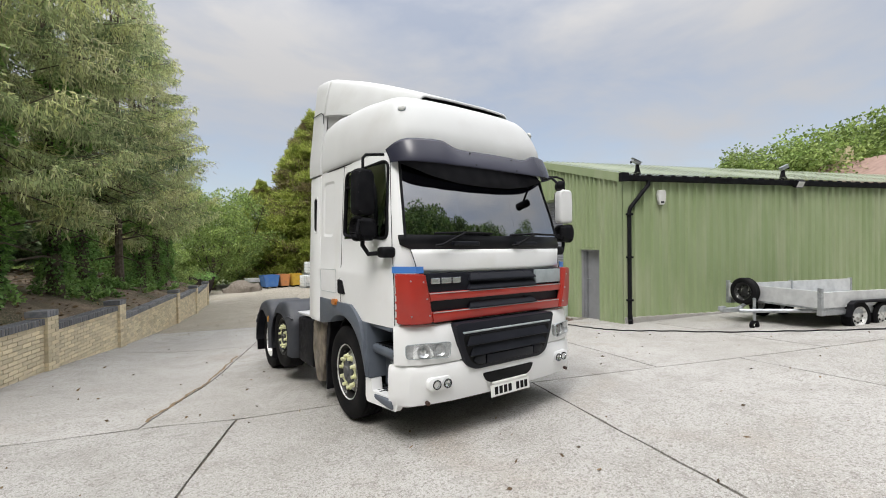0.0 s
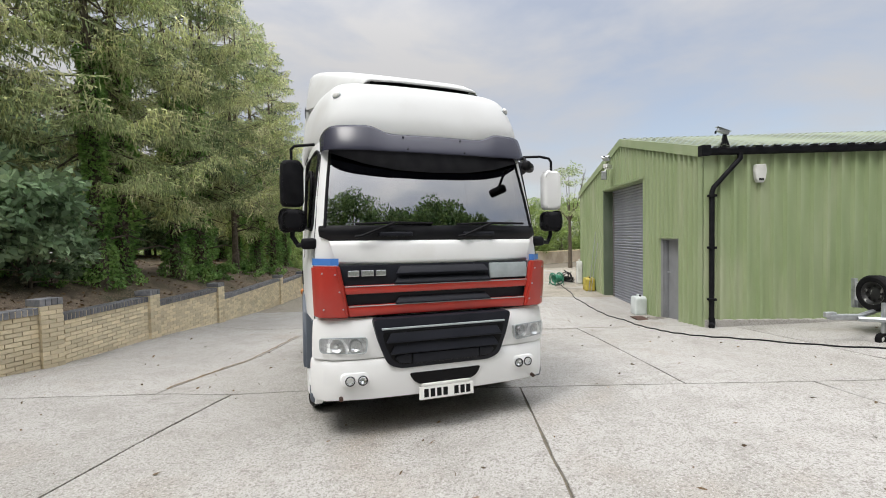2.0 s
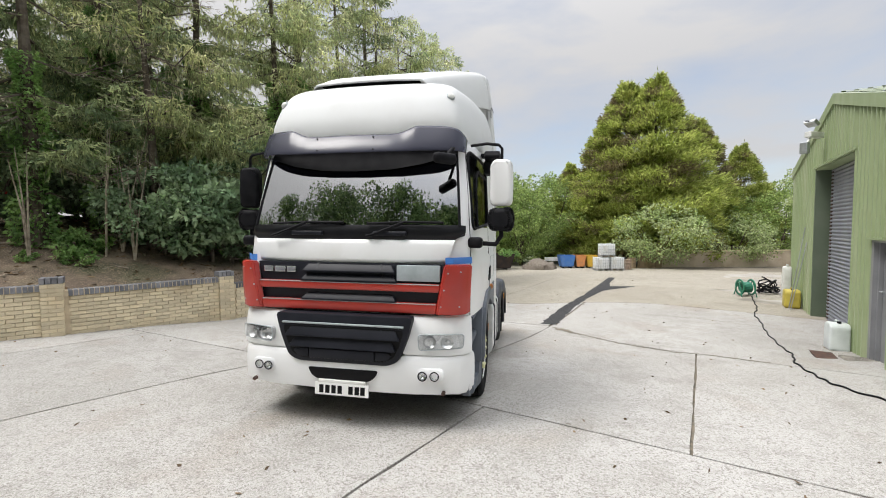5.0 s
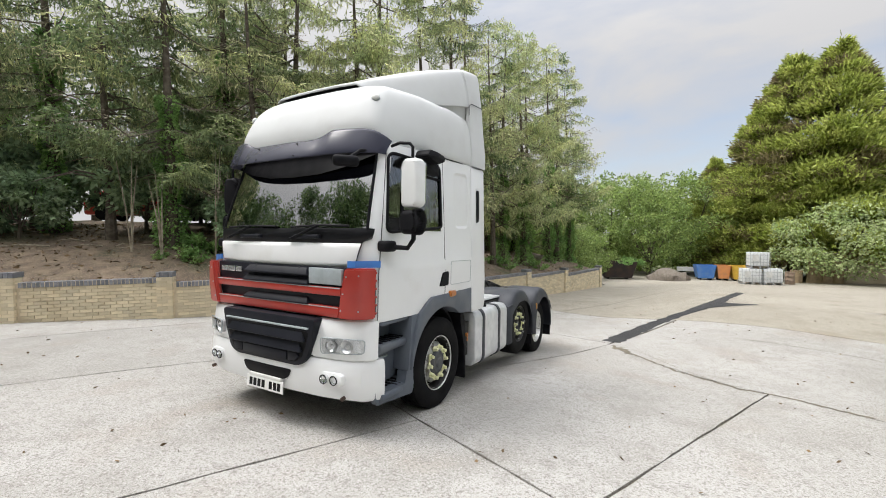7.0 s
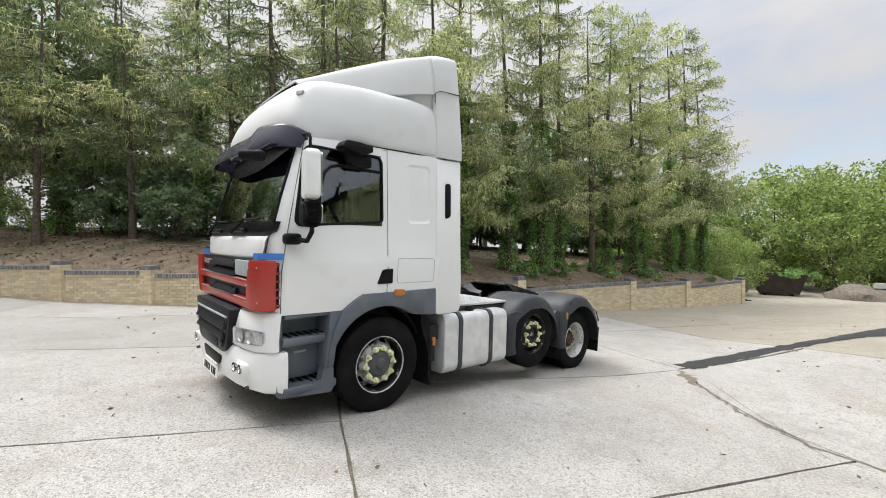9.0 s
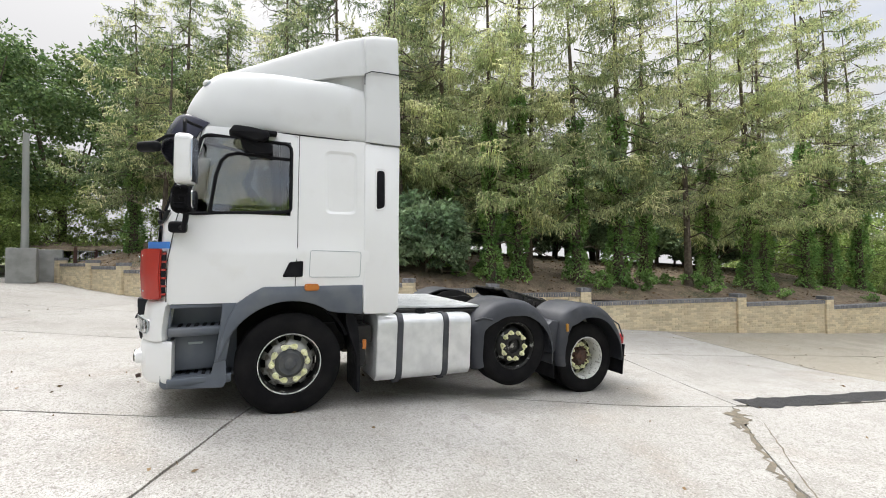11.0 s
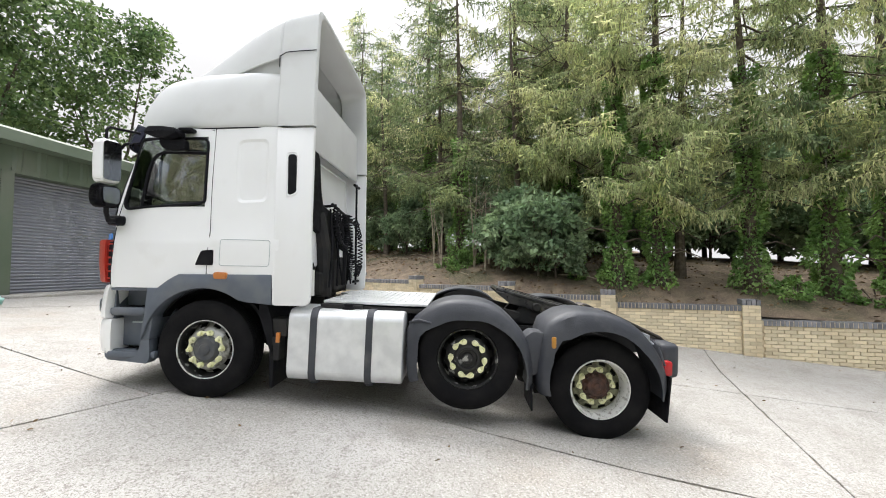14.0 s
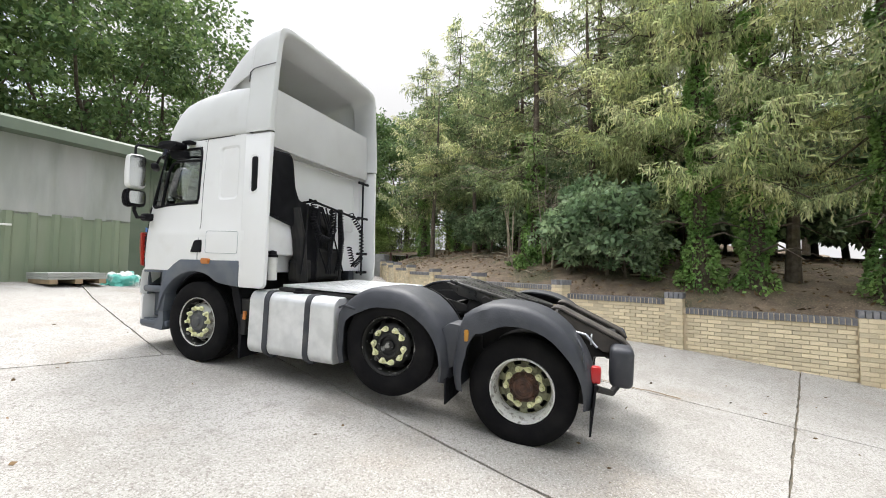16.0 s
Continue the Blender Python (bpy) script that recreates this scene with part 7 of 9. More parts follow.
prism(bm, [(-0.16, -0.05), (0.16, -0.05), (0.2, 0.06), (-0.2, 0.06)], "y", -0.14, 0.14, 0.012)
part("housing", bm, GALV, gl)
bm = bmesh.new()
tube(bm, [(0, 0.12, 0.02), (0, 0.30, -0.10)], 0.02, 6)
part("arm", bm, BLACK_PLASTIC, gl)
gc = thing("security_camera", "white bullet camera and junction box on the gable", "camera", Matrix.Translation(gpt(4.75, 0.30, 3.95)) @ pose(0, 0, 0, 0, 0, 115))
bm = bmesh.new()
box(bm, -0.07, 0.07, -0.26, 0.18, -0.05, 0.08, 0.02)
part("housing", bm, WHITE_PLASTIC, gc)
bm = bmesh.new()
tube(bm, [(0, 0.1, -0.04), (0, 0.16, -0.16), (0, 0.3, -0.2)], 0.025, 8)
part("arm", bm, WHITE_PLASTIC, gc)
bm = bmesh.new()
box(bm, -0.08, 0.08, 0.2, 0.31, -0.42, -0.16, 0.02)
part("junction_box", bm, GALV, gc)

# ---- dark green shed on the far side of the yard ----
B2 = Vector((-9.5, -6.26))
b2d = Vector((0.990, -0.141, 0)).normalized()
S_M = Matrix(((b2d.x, b2d.y, 0, B2.x), (b2d.y, -b2d.x, 0, B2.y), (0, 0, 1, 0), (0, 0, 0, 1)))    # x along the front, y inwards (away from the yard)
E2 = 4.35
G2 = 0.70
shed2 = thing("dark_shed", "dark green clad workshop with grey weathered upper sheets", "building")
SR0, SR1, SRT = 2.83, 5.84, 3.47
SD0, SD1, SDT = 0.72, 1.76, 2.78
bm = bmesh.new()
for x0, x1, z0 in ((0, SD0, G2), (SD0, SD1, SDT), (SD1, SR0, G2), (SR0, SR1, SRT), (SR1, 6.6, G2)):
    ribbed(bm, x0, x1, z0, E2 - 0.3, S_M, pitch=0.5, depth=0.03)
part("front_cladding", bm, DARK_CLAD, shed2)
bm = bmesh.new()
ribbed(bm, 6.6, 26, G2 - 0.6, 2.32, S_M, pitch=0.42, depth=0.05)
part("lower_cladding", bm, GREY_GREEN_CLAD, shed2, "green ribbed lower sheets")
bm = bmesh.new()
ribbed(bm, 6.6, 26, 2.27, E2 - 0.2, S_M, pitch=1.05, depth=0.025)
part("upper_cladding", bm, GREY_CLAD, shed2, "pale weathered grey upper sheets")
bm = bmesh.new()
prism(bm, [(-0.35, E2 - 0.28), (-0.30, E2 - 0.02), (-0.1, E2 + 0.08), (5, E2 + 0.7), (10, E2), (10, E2 - 0.25), (0.0, E2 - 0.3)], "x", -0.25, 26, m=S_M)
part("roof", bm, DARK_CLAD, shed2, "dark green eaves and roof")
bm = bmesh.new()
box(bm, -0.06, 0.0, 0, 10, -0.5, E2, m=S_M)
box(bm, 0, 26, 0.5, 0.6, -0.5, E2 - 0.3, m=S_M)
part("end_wall", bm, DARK_CLAD, shed2)
bm = bmesh.new()
tube(bm, [S_M @ Vector(p) for p in ((0.1, -0.1, E2 - 0.3), (0.1, -0.1, G2))], 0.05, 8)
part("rain_pipe", bm, DARK_CLAD, shed2)
door_3 = thing("door_3", "tall grey roller shutter of the dark workshop, closed", "roller door", kind="structure")
slats(door_3, S_M, SR0 + 0.05, SR1 - 0.05, G2 + 0.04, SRT, 0.35, 36, ROLLER)
bm = bmesh.new()
box(bm, SR0 - 0.25, SR0 + 0.05, -0.03, 0.4, G2, SRT + 0.02, m=S_M)
box(bm, SR1 - 0.05, SR1 + 0.2, -0.03, 0.4, G2, SRT + 0.02, m=S_M)
box(bm, SR0, SR1, -0.02, 0.4, SRT - 0.02, SRT + 0.1, m=S_M)
part("reveal", bm, DARK_CLAD, door_3)
bm = bmesh.new()
box(bm, SR0 - 0.3, SR1 + 0.3, -0.5, 0.4, -0.3, G2 + 0.04, 0.03, m=S_M)
part("threshold", bm, CONCRETE, door_3)
door_4 = thing("door_4", "brown painted personnel door of the workshop", "door", kind="structure")
bm = bmesh.new()
box(bm, SD0 + 0.05, SD1 - 0.05, 0.10, 0.15, G2 + 0.06, SDT - 0.05, 0.004, m=S_M)
part("door_leaf", bm, BROWN_DOOR, door_4)
bm = bmesh.new()
box(bm, SD0 - 0.06, SD0 + 0.05, -0.03, 0.2, G2, SDT + 0.05, m=S_M)
box(bm, SD1 - 0.05, SD1 + 0.06, -0.03, 0.2, G2, SDT + 0.05, m=S_M)
box(bm, SD0, SD1, -0.03, 0.2, SDT - 0.05, SDT + 0.05, m=S_M)
part("door_frame", bm, DARK_CLAD, door_4)
bm = bmesh.new()
box(bm, SD0 - 0.1, SD1 + 0.1, -0.4, 0.15, 0.2, G2 + 0.06, 0.02, m=S_M)
part("door_step", bm, CONCRETE, door_4)


# ---- trees and shrubs ----
BARK = mat("bark", (0.085, 0.065, 0.048), 0.9, col2=(0.15, 0.125, 0.095), scale=9.0, bump=1.0, bscale=30.0)
DEAD = mat("dead_twigs", (0.42, 0.37, 0.28), 0.9, col2=(0.20, 0.16, 0.115), scale=6.0, per_island=0.3)
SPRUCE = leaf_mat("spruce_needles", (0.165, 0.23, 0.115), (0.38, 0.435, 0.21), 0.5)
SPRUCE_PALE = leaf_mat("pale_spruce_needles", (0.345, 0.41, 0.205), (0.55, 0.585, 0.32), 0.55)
# sunlight put into the colour: lighter gold for limb tips and hanging curtains
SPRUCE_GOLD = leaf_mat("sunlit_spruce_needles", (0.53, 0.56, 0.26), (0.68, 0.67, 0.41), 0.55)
CYPRESS = leaf_mat("cypress_leaves", (0.31, 0.37, 0.085), (0.49, 0.53, 0.16), 0.45)
CYPRESS_DRY = leaf_mat("dry_cypress", (0.20, 0.165, 0.085), (0.28, 0.25, 0.12), 0.3)
BROAD = leaf_mat("broad_leaves", (0.09, 0.155, 0.06), (0.19, 0.265, 0.095), 0.4)
BROAD_LIGHT = leaf_mat("light_broad_leaves", (0.20, 0.285, 0.085), (0.34, 0.425, 0.14), 0.45)
LAUREL = leaf_mat("laurel_leaves", (0.18, 0.27, 0.15), (0.30, 0.39, 0.22), 0.4)
IVY = leaf_mat("ivy_leaves", (0.18, 0.32, 0.10), (0.34, 0.50, 0.17), 0.45)
SILVERY = leaf_mat("silvery_leaves", (0.33, 0.42, 0.17), (0.50, 0.56, 0.31), 0.45)
rng = np.random.default_rng(4)


def blades(name, pos, dirs, ln, wd, material, parent):
    """Many small rhombic leaves or sprays as one mesh."""
    n = len(pos)
    d = dirs / (np.linalg.norm(dirs, axis=1, keepdims=True) + 1e-9)
    r = rng.normal(size=(n, 3))
    s = np.cross(d, r)
    s /= np.linalg.norm(s, axis=1, keepdims=True) + 1e-9
    ln, wd = np.asarray(ln).reshape(-1, 1), np.asarray(wd).reshape(-1, 1)
    mid = pos + d * ln * 0.42
    v = np.stack([pos, mid + s * wd * 0.5, pos + d * ln, mid - s * wd * 0.5], 1).reshape(-1, 3)
    me = bpy.data.meshes.new(name)
    me.vertices.add(4 * n)
    me.vertices.foreach_set("co", v.astype(np.float32).ravel())
    me.loops.add(4 * n)
    me.loops.foreach_set("vertex_index", np.arange(4 * n, dtype=np.int32))
    me.polygons.add(n)
    me.polygons.foreach_set("loop_start", np.arange(0, 4 * n, 4, dtype=np.int32))
    me.polygons.foreach_set("loop_total", np.full(n, 4, dtype=np.int32))
    me.update(calc_edges=True)
    me.materials.append(material)
    ob = new(name, me)
    ob.parent = parent
    return ob


def trunk_mesh(parent, h, r, lean=0.0, seed=0, bare=()):
    """A tapered trunk with a flare at its foot and some limbs."""
    rnd = random.Random(seed)
    bm = bmesh.new()
    pts, tap = [], []
    for i in range(11):
        f = i / 10
        pts.append((lean * f * h * 0.1 + 0.10 * math.sin(f * 5 + seed) * f, 0.08 * math.sin(f * 4 + seed * 2) * f, h * f - 0.3 * (i == 0)))
        tap.append(r * (1 - 0.93 * f) * (1.35 if i == 0 else 1.0))
    tube(bm, pts, r, 9, taper=tap)
    for z0, ln in bare:
        a = rnd.uniform(0, 6.28)
        tube(bm, [(0, 0, z0), (math.cos(a) * ln * 0.5, math.sin(a) * ln * 0.5, z0 + ln * 0.1), (math.cos(a) * ln, math.sin(a) * ln, z0 - ln * 0.1)], 0.03, 5, taper=[0.035, 0.02, 0.006])
    return part("trunk", bm, BARK, parent, smooth=True)


def conifer(label, h, low, reach, material, tips, seed, droop=0.6, dens=1.0, ivy=0.0, dead=0.25, r=0.17, gap=0.22):
    """A spruce: limbs in loose tiers, each a flat fan of twigs with a hanging fringe; low is where its living crown begins."""
    global rng
    rng = np.random.default_rng(seed)
    rnd = random.Random(seed)
    t = thing("spruce_tree", label, "tree", group="trees on the bank")
    trunk_mesh(t, h * 0.94, r, rnd.uniform(-0.3, 0.3), seed, [(rnd.uniform(0.8, low + 1.5), rnd.uniform(0.7, 1.8)) for _ in range(9)])
    sets = {"crown": ([], [], [], []), "tip": ([], [], [], []), "dead": ([], [], [], [])}

    def leaf(key, q, v, ln, wd):
        s = sets[key]
        s[0].append(q), s[1].append(v), s[2].append(ln), s[3].append(wd)

    limbs = bmesh.new()
    z = low
    while z < h - 0.15:
        f = (z - low) / (h - low)
        for k in range(rnd.randint(3, 5) if f < 0.85 else 3):
            if rnd.random() < gap + (0.30 * min(1, f * 2.2) if f < 0.85 else 0.0):
                continue
            a = rnd.uniform(0, 2 * math.pi)
            ln = reach * (1 - f) ** 0.75 * rnd.uniform(0.55, 1.2) * (0.7 + 0.3 * min(1, f * 6)) + 0.25
            is_dead = rnd.random() < dead * (1 - f)
            bright = rnd.random() < 0.4
            out = np.array([math.cos(a), math.sin(a), 0.0])
            side = np.array([-math.sin(a), math.cos(a), 0.0])
            sag = rnd.uniform(0.10, 0.36) * ln
            m = max(5, int(ln / 0.15))
            for i in range(1, m + 1):
                u = i / m
                p = out * ln * u + np.array([0, 0, z - sag * math.sin(u * math.pi * 0.72) + 0.18 * ln * u * u])
                if not is_dead and u > 0.25 and rnd.random() < droop * 0.75:
                    # a hanging curtain of twigs
                    q = p + side * rnd.uniform(-0.3, 0.3)
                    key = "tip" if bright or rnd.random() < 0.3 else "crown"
                    for j in range(rnd.randint(3, 8)):
                        leaf(key, q + np.array([rnd.uniform(-0.04, 0.04), rnd.uniform(-0.04, 0.04), -0.085 * j]), np.array([rnd.uniform(-0.5, 0.5), rnd.uniform(-0.5, 0.5), -1.0]), rnd.uniform(0.14, 0.26), rnd.uniform(0.03, 0.06))
                for sgn in (-1, 1):
                    tw = (0.16 + 0.42 * ln ** 0.6 * math.sin(min(1, u * 1.3) * math.pi * 0.75)) * rnd.uniform(0.5, 1.15)
                    d = side * sgn + out * rnd.uniform(0.35, 0.9) + np.array([0, 0, rnd.uniform(-0.55, 0.05)])
                    d /= np.linalg.norm(d)
                    c = max(2, int(tw / 0.046 * dens))
                    for e in range(c):
                        q = p + d * tw * (e + rnd.random()) / c + np.array([0, 0, -0.10 * tw * ((e / c) ** 2)])
                        jit = np.array([rnd.uniform(-0.5, 0.5), rnd.uniform(-0.5, 0.5), rnd.uniform(-0.55, 0.3)])
                        if is_dead:
                            if rnd.random() < 0.55:
                                leaf("dead", q, d + jit, rnd.uniform(0.10, 0.26), 0.012)
                            continue
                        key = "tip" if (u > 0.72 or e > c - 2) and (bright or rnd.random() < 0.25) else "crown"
                        leaf(key, q, d + jit, rnd.uniform(0.10, 0.20), rnd.uniform(0.030, 0.054))
                        if rnd.random() < droop:
                            w = np.array([rnd.uniform(-0.4, 0.4), rnd.uniform(-0.4, 0.4), -1.0])
                            leaf(key, q, w, rnd.uniform(0.10, 0.20), rnd.uniform(0.022, 0.040))
                            if rnd.random() < droop * 0.6:
                                leaf(key, q + w * 0.12, w + jit * 0.5, rnd.uniform(0.10, 0.18), rnd.uniform(0.020, 0.034))
            if ln > 0.7:
                tube(limbs, [(0, 0, z), tuple(out * ln * 0.5 + np.array([0, 0, z - sag * 0.86])), tuple(p)], 0.02, 4, taper=[0.030, 0.017, 0.004])
        z += rnd.uniform(0.26, 0.50)
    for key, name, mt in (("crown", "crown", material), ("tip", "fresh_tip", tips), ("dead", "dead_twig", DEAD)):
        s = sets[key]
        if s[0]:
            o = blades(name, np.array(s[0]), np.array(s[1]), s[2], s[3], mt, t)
            if key != "crown":
                o["kind"] = "stuff"
    part("limb", limbs, BARK, t)["kind"] = "stuff"
    if ivy:
        n = int(5200 * ivy)
        top = 2.4 + 3.4 * ivy
        zz = rng.uniform(0, 1, n) ** 0.9 * top
        lump = 0.24 + 0.13 * np.sin(zz * 3.1 + seed) + 0.06 * np.sin(zz * 7.7)
        aa = rng.uniform(0, 6.283, n)
        rr = r * 0.8 + lump * rng.uniform(0.15, 1.0, n) ** 0.5 * (1.05 - 0.55 * zz / top)
        pos = np.stack([np.cos(aa) * rr, np.sin(aa) * rr, zz], 1)
        dirs = np.stack([np.cos(aa) * 0.8, np.sin(aa) * 0.8, rng.uniform(-1.2, 0.1, n)], 1) + rng.normal(0, 0.3, (n, 3))
        blades("ivy", pos, dirs, rng.uniform(0.07, 0.12, n), rng.uniform(0.06, 0.10, n), IVY, t)
    return t


def broadleaf(label, h, low, reach, material, seed, leaf=0.14, clumps=60, per=120, name="tree", group="", flat=1.0, r=0.2, forks=7):
    """A rounded tree or shrub: forked limbs and clumps of leaves with gaps between."""
    global rng
    rng = np.random.default_rng(seed)
    rnd = random.Random(seed)
    t = thing(name, label, "tree" if "tree" in name else "shrub", group=group)
    bm = bmesh.new()
    top = low + (h - low) * 0.35
    tube(bm, [(0, 0, -0.3), (0.05, 0, low * 0.5), (0, 0.05, top)], r, 9, taper=[r * 1.3, r, r * 0.55])
    ends = []
    for k in range(forks):
        a = 6.283 * k / forks + rnd.uniform(-0.4, 0.4)
        rr, zz = reach * rnd.uniform(0.45, 0.85), low + (h - low) * rnd.uniform(0.35, 0.9)
        e = Vector((math.cos(a) * rr, math.sin(a) * rr, zz))
        tube(bm, [(0, 0, low + (top - low) * rnd.uniform(0.1, 0.9)), tuple(e * 0.5 + Vector((0, 0, low * 0.35))), tuple(e)], 0.05, 6, taper=[r * 0.45, r * 0.25, 0.02])
        ends.append(e)
    part("trunk", bm, BARK, t, smooth=True)
    P, D = [], []
    cz, rz = (low + h) / 2, (h - low) / 2
    for c in range(clumps):
        v = rng.normal(size=3)
        v /= np.linalg.norm(v)
        rad = rng.uniform(0.55, 1.0) ** 0.6
        shrink = 1.0 - 0.25 * max(0, v[2])
        ctr = np.array([v[0] * reach * rad * shrink, v[1] * reach * rad * shrink, cz + v[2] * rz * rad * flat])
        size = rng.uniform(0.16, 0.32) * reach
        o = rng.normal(size=(per, 3))
        o /= np.linalg.norm(o, axis=1, keepdims=True)
        o *= (rng.uniform(0.3, 1.0, (per, 1)) ** 0.5) * size * np.array([1, 1, 0.6])
        P.append(ctr + o)
        D.append(o / size + rng.normal(size=(per, 3)) * 0.7 + np.array([0, 0, -0.35]))
    P, D = np.concatenate(P), np.concatenate(D)
    blades("crown", P, D, rng.uniform(0.7, 1.3, len(P)) * leaf, rng.uniform(0.4, 0.75, len(P)) * leaf, material, t)
    return t


def put(t, x, y, z, turn=0.0, k=1.0, first=False):
    m = Matrix.Translation((x, y, z)) @ pose(0, 0, 0, 0, 0, turn) @ Matrix.Diagonal((k, k, k, 1))
    if first:
        t.matrix_basis = m
        return t
    return copy_thing(t, m)


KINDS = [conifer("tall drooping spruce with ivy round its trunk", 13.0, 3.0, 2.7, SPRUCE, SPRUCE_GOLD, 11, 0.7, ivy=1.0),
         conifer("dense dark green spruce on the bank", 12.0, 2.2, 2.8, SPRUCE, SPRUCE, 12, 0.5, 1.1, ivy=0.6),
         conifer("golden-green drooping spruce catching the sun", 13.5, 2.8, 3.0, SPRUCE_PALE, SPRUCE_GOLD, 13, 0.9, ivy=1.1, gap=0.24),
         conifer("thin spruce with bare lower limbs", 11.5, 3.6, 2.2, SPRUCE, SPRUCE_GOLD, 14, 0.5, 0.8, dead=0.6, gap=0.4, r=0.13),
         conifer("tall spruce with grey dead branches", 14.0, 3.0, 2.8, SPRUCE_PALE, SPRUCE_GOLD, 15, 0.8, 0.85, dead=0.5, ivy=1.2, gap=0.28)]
ROW = [  # along the wall, behind it, kind, scale
    (4.2, 3.4, 3, 1.0), (4.95, 2.6, 1, 0.98), (5.45, 4.2, 0, 1.05), (5.95, 2.6, 3, 0.95), (6.55, 3.2, 2, 0.95), (7.10, 1.3, 2, 0.95), (7.45, 1.5, 4, 0.95), (7.72, 2.3, 3, 1.0),
    (8.10, 1.4, 2, 0.95), (8.40, 1.5, 0, 0.97), (8.68, 2.1, 4, 0.95), (8.92, 1.5, 3, 1.0), (9.25, 2.0, 2, 0.95), (9.65, 1.6, 2, 0.95), (10.0, 2.1, 4, 0.92), (10.35, 1.7, 4, 0.95), (10.7, 2.0, 0, 0.95), (11.0, 1.8, 4, 0.9),
    (3.4, 4.5, 0, 1.0), (2.6, 3.4, 3, 0.9), (1.7, 4.6, 1, 1.0), (0.8, 3.8, 0, 1.0), (0.3, 2.2, 0, 0.9), (1.4, 2.0, 3, 0.9),
    (5.4, 7.5, 2, 1.0), (6.2, 6.3, 1, 1.05), (6.9, 6.2, 4, 0.95), (10.1, 5.2, 1, 0.85), (10.7, 5.0, 0, 0.85),
    (1.2, 8.5, 1, 1.0)]
seen_kind = set()
for i, (s, r, k, sc) in enumerate(ROW):
    p = bank_point(s, r)
    put(KINDS[k], p.x, p.y, p.z - 0.1, (i * 137) % 360, sc, k not in seen_kind)
    seen_kind.add(k)

laurel = broadleaf("dark glossy laurel bush at the foot of the spruces", 2.6, 0.1, 1.3, LAUREL, 31, 0.17, 46, 90, "laurel_bush", "bushes on the bank", r=0.05)
for i, (s, r, k) in enumerate(((6.2, 1.5, 1.05), (5.88, 2.0, 0.9), (6.45, 1.3, 0.7), (4.55, 4.6, 1.2), (3.3, 3.4, 0.8), (2.9, 5.6, 1.2), (2.0, 4.2, 0.9), (1.2, 4.5, 1.1), (5.9, 6.0, 1.1), (6.7, 5.8, 1.1), (7.1, 6.8, 1.1), (7.5, 6.4, 1.0), (7.85, 6.9, 1.2), (8.2, 6.4, 1.0), (8.5, 7.0, 1.1), (8.8, 6.2, 1.1), (9.2, 6.6, 1.2), (9.6, 6.0, 1.1), (10.0, 6.4, 1.2), (10.4, 5.8, 1.1), (10.8, 6.2, 1.2)) + tuple((5.2 + 0.28 * n_, 9.0 + 0.5 * (n_ % 3), 1.7) for n_ in range(10)) + tuple((8.0 + 0.17 * n_, 8.6 + 0.5 * (n_ % 3), 2.0) for n_ in range(17))):
    p = bank_point(s, r)
    put(laurel, p.x, p.y, p.z - 0.1, i * 71, k, i == 0)

for i, (s_, r_, h_) in enumerate(((5.32, 1.7, 3.4), (5.45, 2.0, 3.0), (5.58, 1.5, 2.6), (4.9, 1.6, 2.8), (4.6, 2.1, 3.2), (5.75, 2.6, 3.0))):
    p = bank_point(s_, r_)
    rnd = random.Random(70 + i)
    t = thing("sapling", "thin bare sapling stem leaning on the bank", "sapling", Matrix.Translation((p.x, p.y, p.z - 0.1)), group="saplings on the bank")
    for b_ in range(3):
        bm = bmesh.new()
        dx, dy = rnd.uniform(-0.5, 0.5), rnd.uniform(-0.5, 0.5)
        tube(bm, [(0, 0, 0), (dx * 0.3, dy * 0.3, h_ * 0.4), (dx, dy, h_ * rnd.uniform(0.75, 1.0))], 0.02, 5, taper=[0.026, 0.018, 0.006])
        part("stem", bm, DEAD, t, smooth=True)
dark_tree = broadleaf("tall dark broadleaf tree behind the workshop", 15.0, 3.0, 4.6, BROAD, 41, 0.25, 96, 135, "broadleaf_tree", "trees behind the workshop", r=0.28)
for i, (x, y, k) in enumerate(((-17.5, -15.5, 1.0), (-22, -11, 0.85), (-12.5, -18.5, 1.14), (-8.0, -17.5, 1.07), (-3.5, -19, 1.1), (-26, -5, 0.9), (-30, -14, 1.0), (-16, -26, 1.1), (18, -21, 1.0), (-30, 3, 0.9), (-24, 8, 0.85), (-21, 16, 0.8), (-17, 24, 0.8), (26, -19, 1.0), (-36, -4, 1.0), (-20, -1.5, 0.75), (-24.5, -8, 0.85))):
    put(dark_tree, x, y, gz(x, y) + (1.6 if x < -15 and y > -8 else 0), i * 97, k, i == 0)

dense_tree = broadleaf("dense dark tree at the yard entrance", 16.0, 0.8, 5.0, BROAD, 43, 0.36, 150, 150, "broadleaf_tree", "trees at the yard entrance", r=0.28)
for i, (x, y, k) in enumerate(((1.2, -20.5, 0.95), (6.6, -21, 1.12), (12.2, -21, 1.0), (-2.0, -24, 1.1), (4.0, -25, 1.2), (9.4, -25, 1.25), (16, -24, 1.05))):
    put(dense_tree, x, y, gz(x, y) - 0.2, i * 67, k, i == 0)

green_tree = broadleaf("fresh green broadleaf tree beyond the yard", 9.5, 0.6, 4.2, BROAD_LIGHT, 42, 0.24, 115, 110, "broadleaf_tree", "trees beyond the yard", r=0.22)
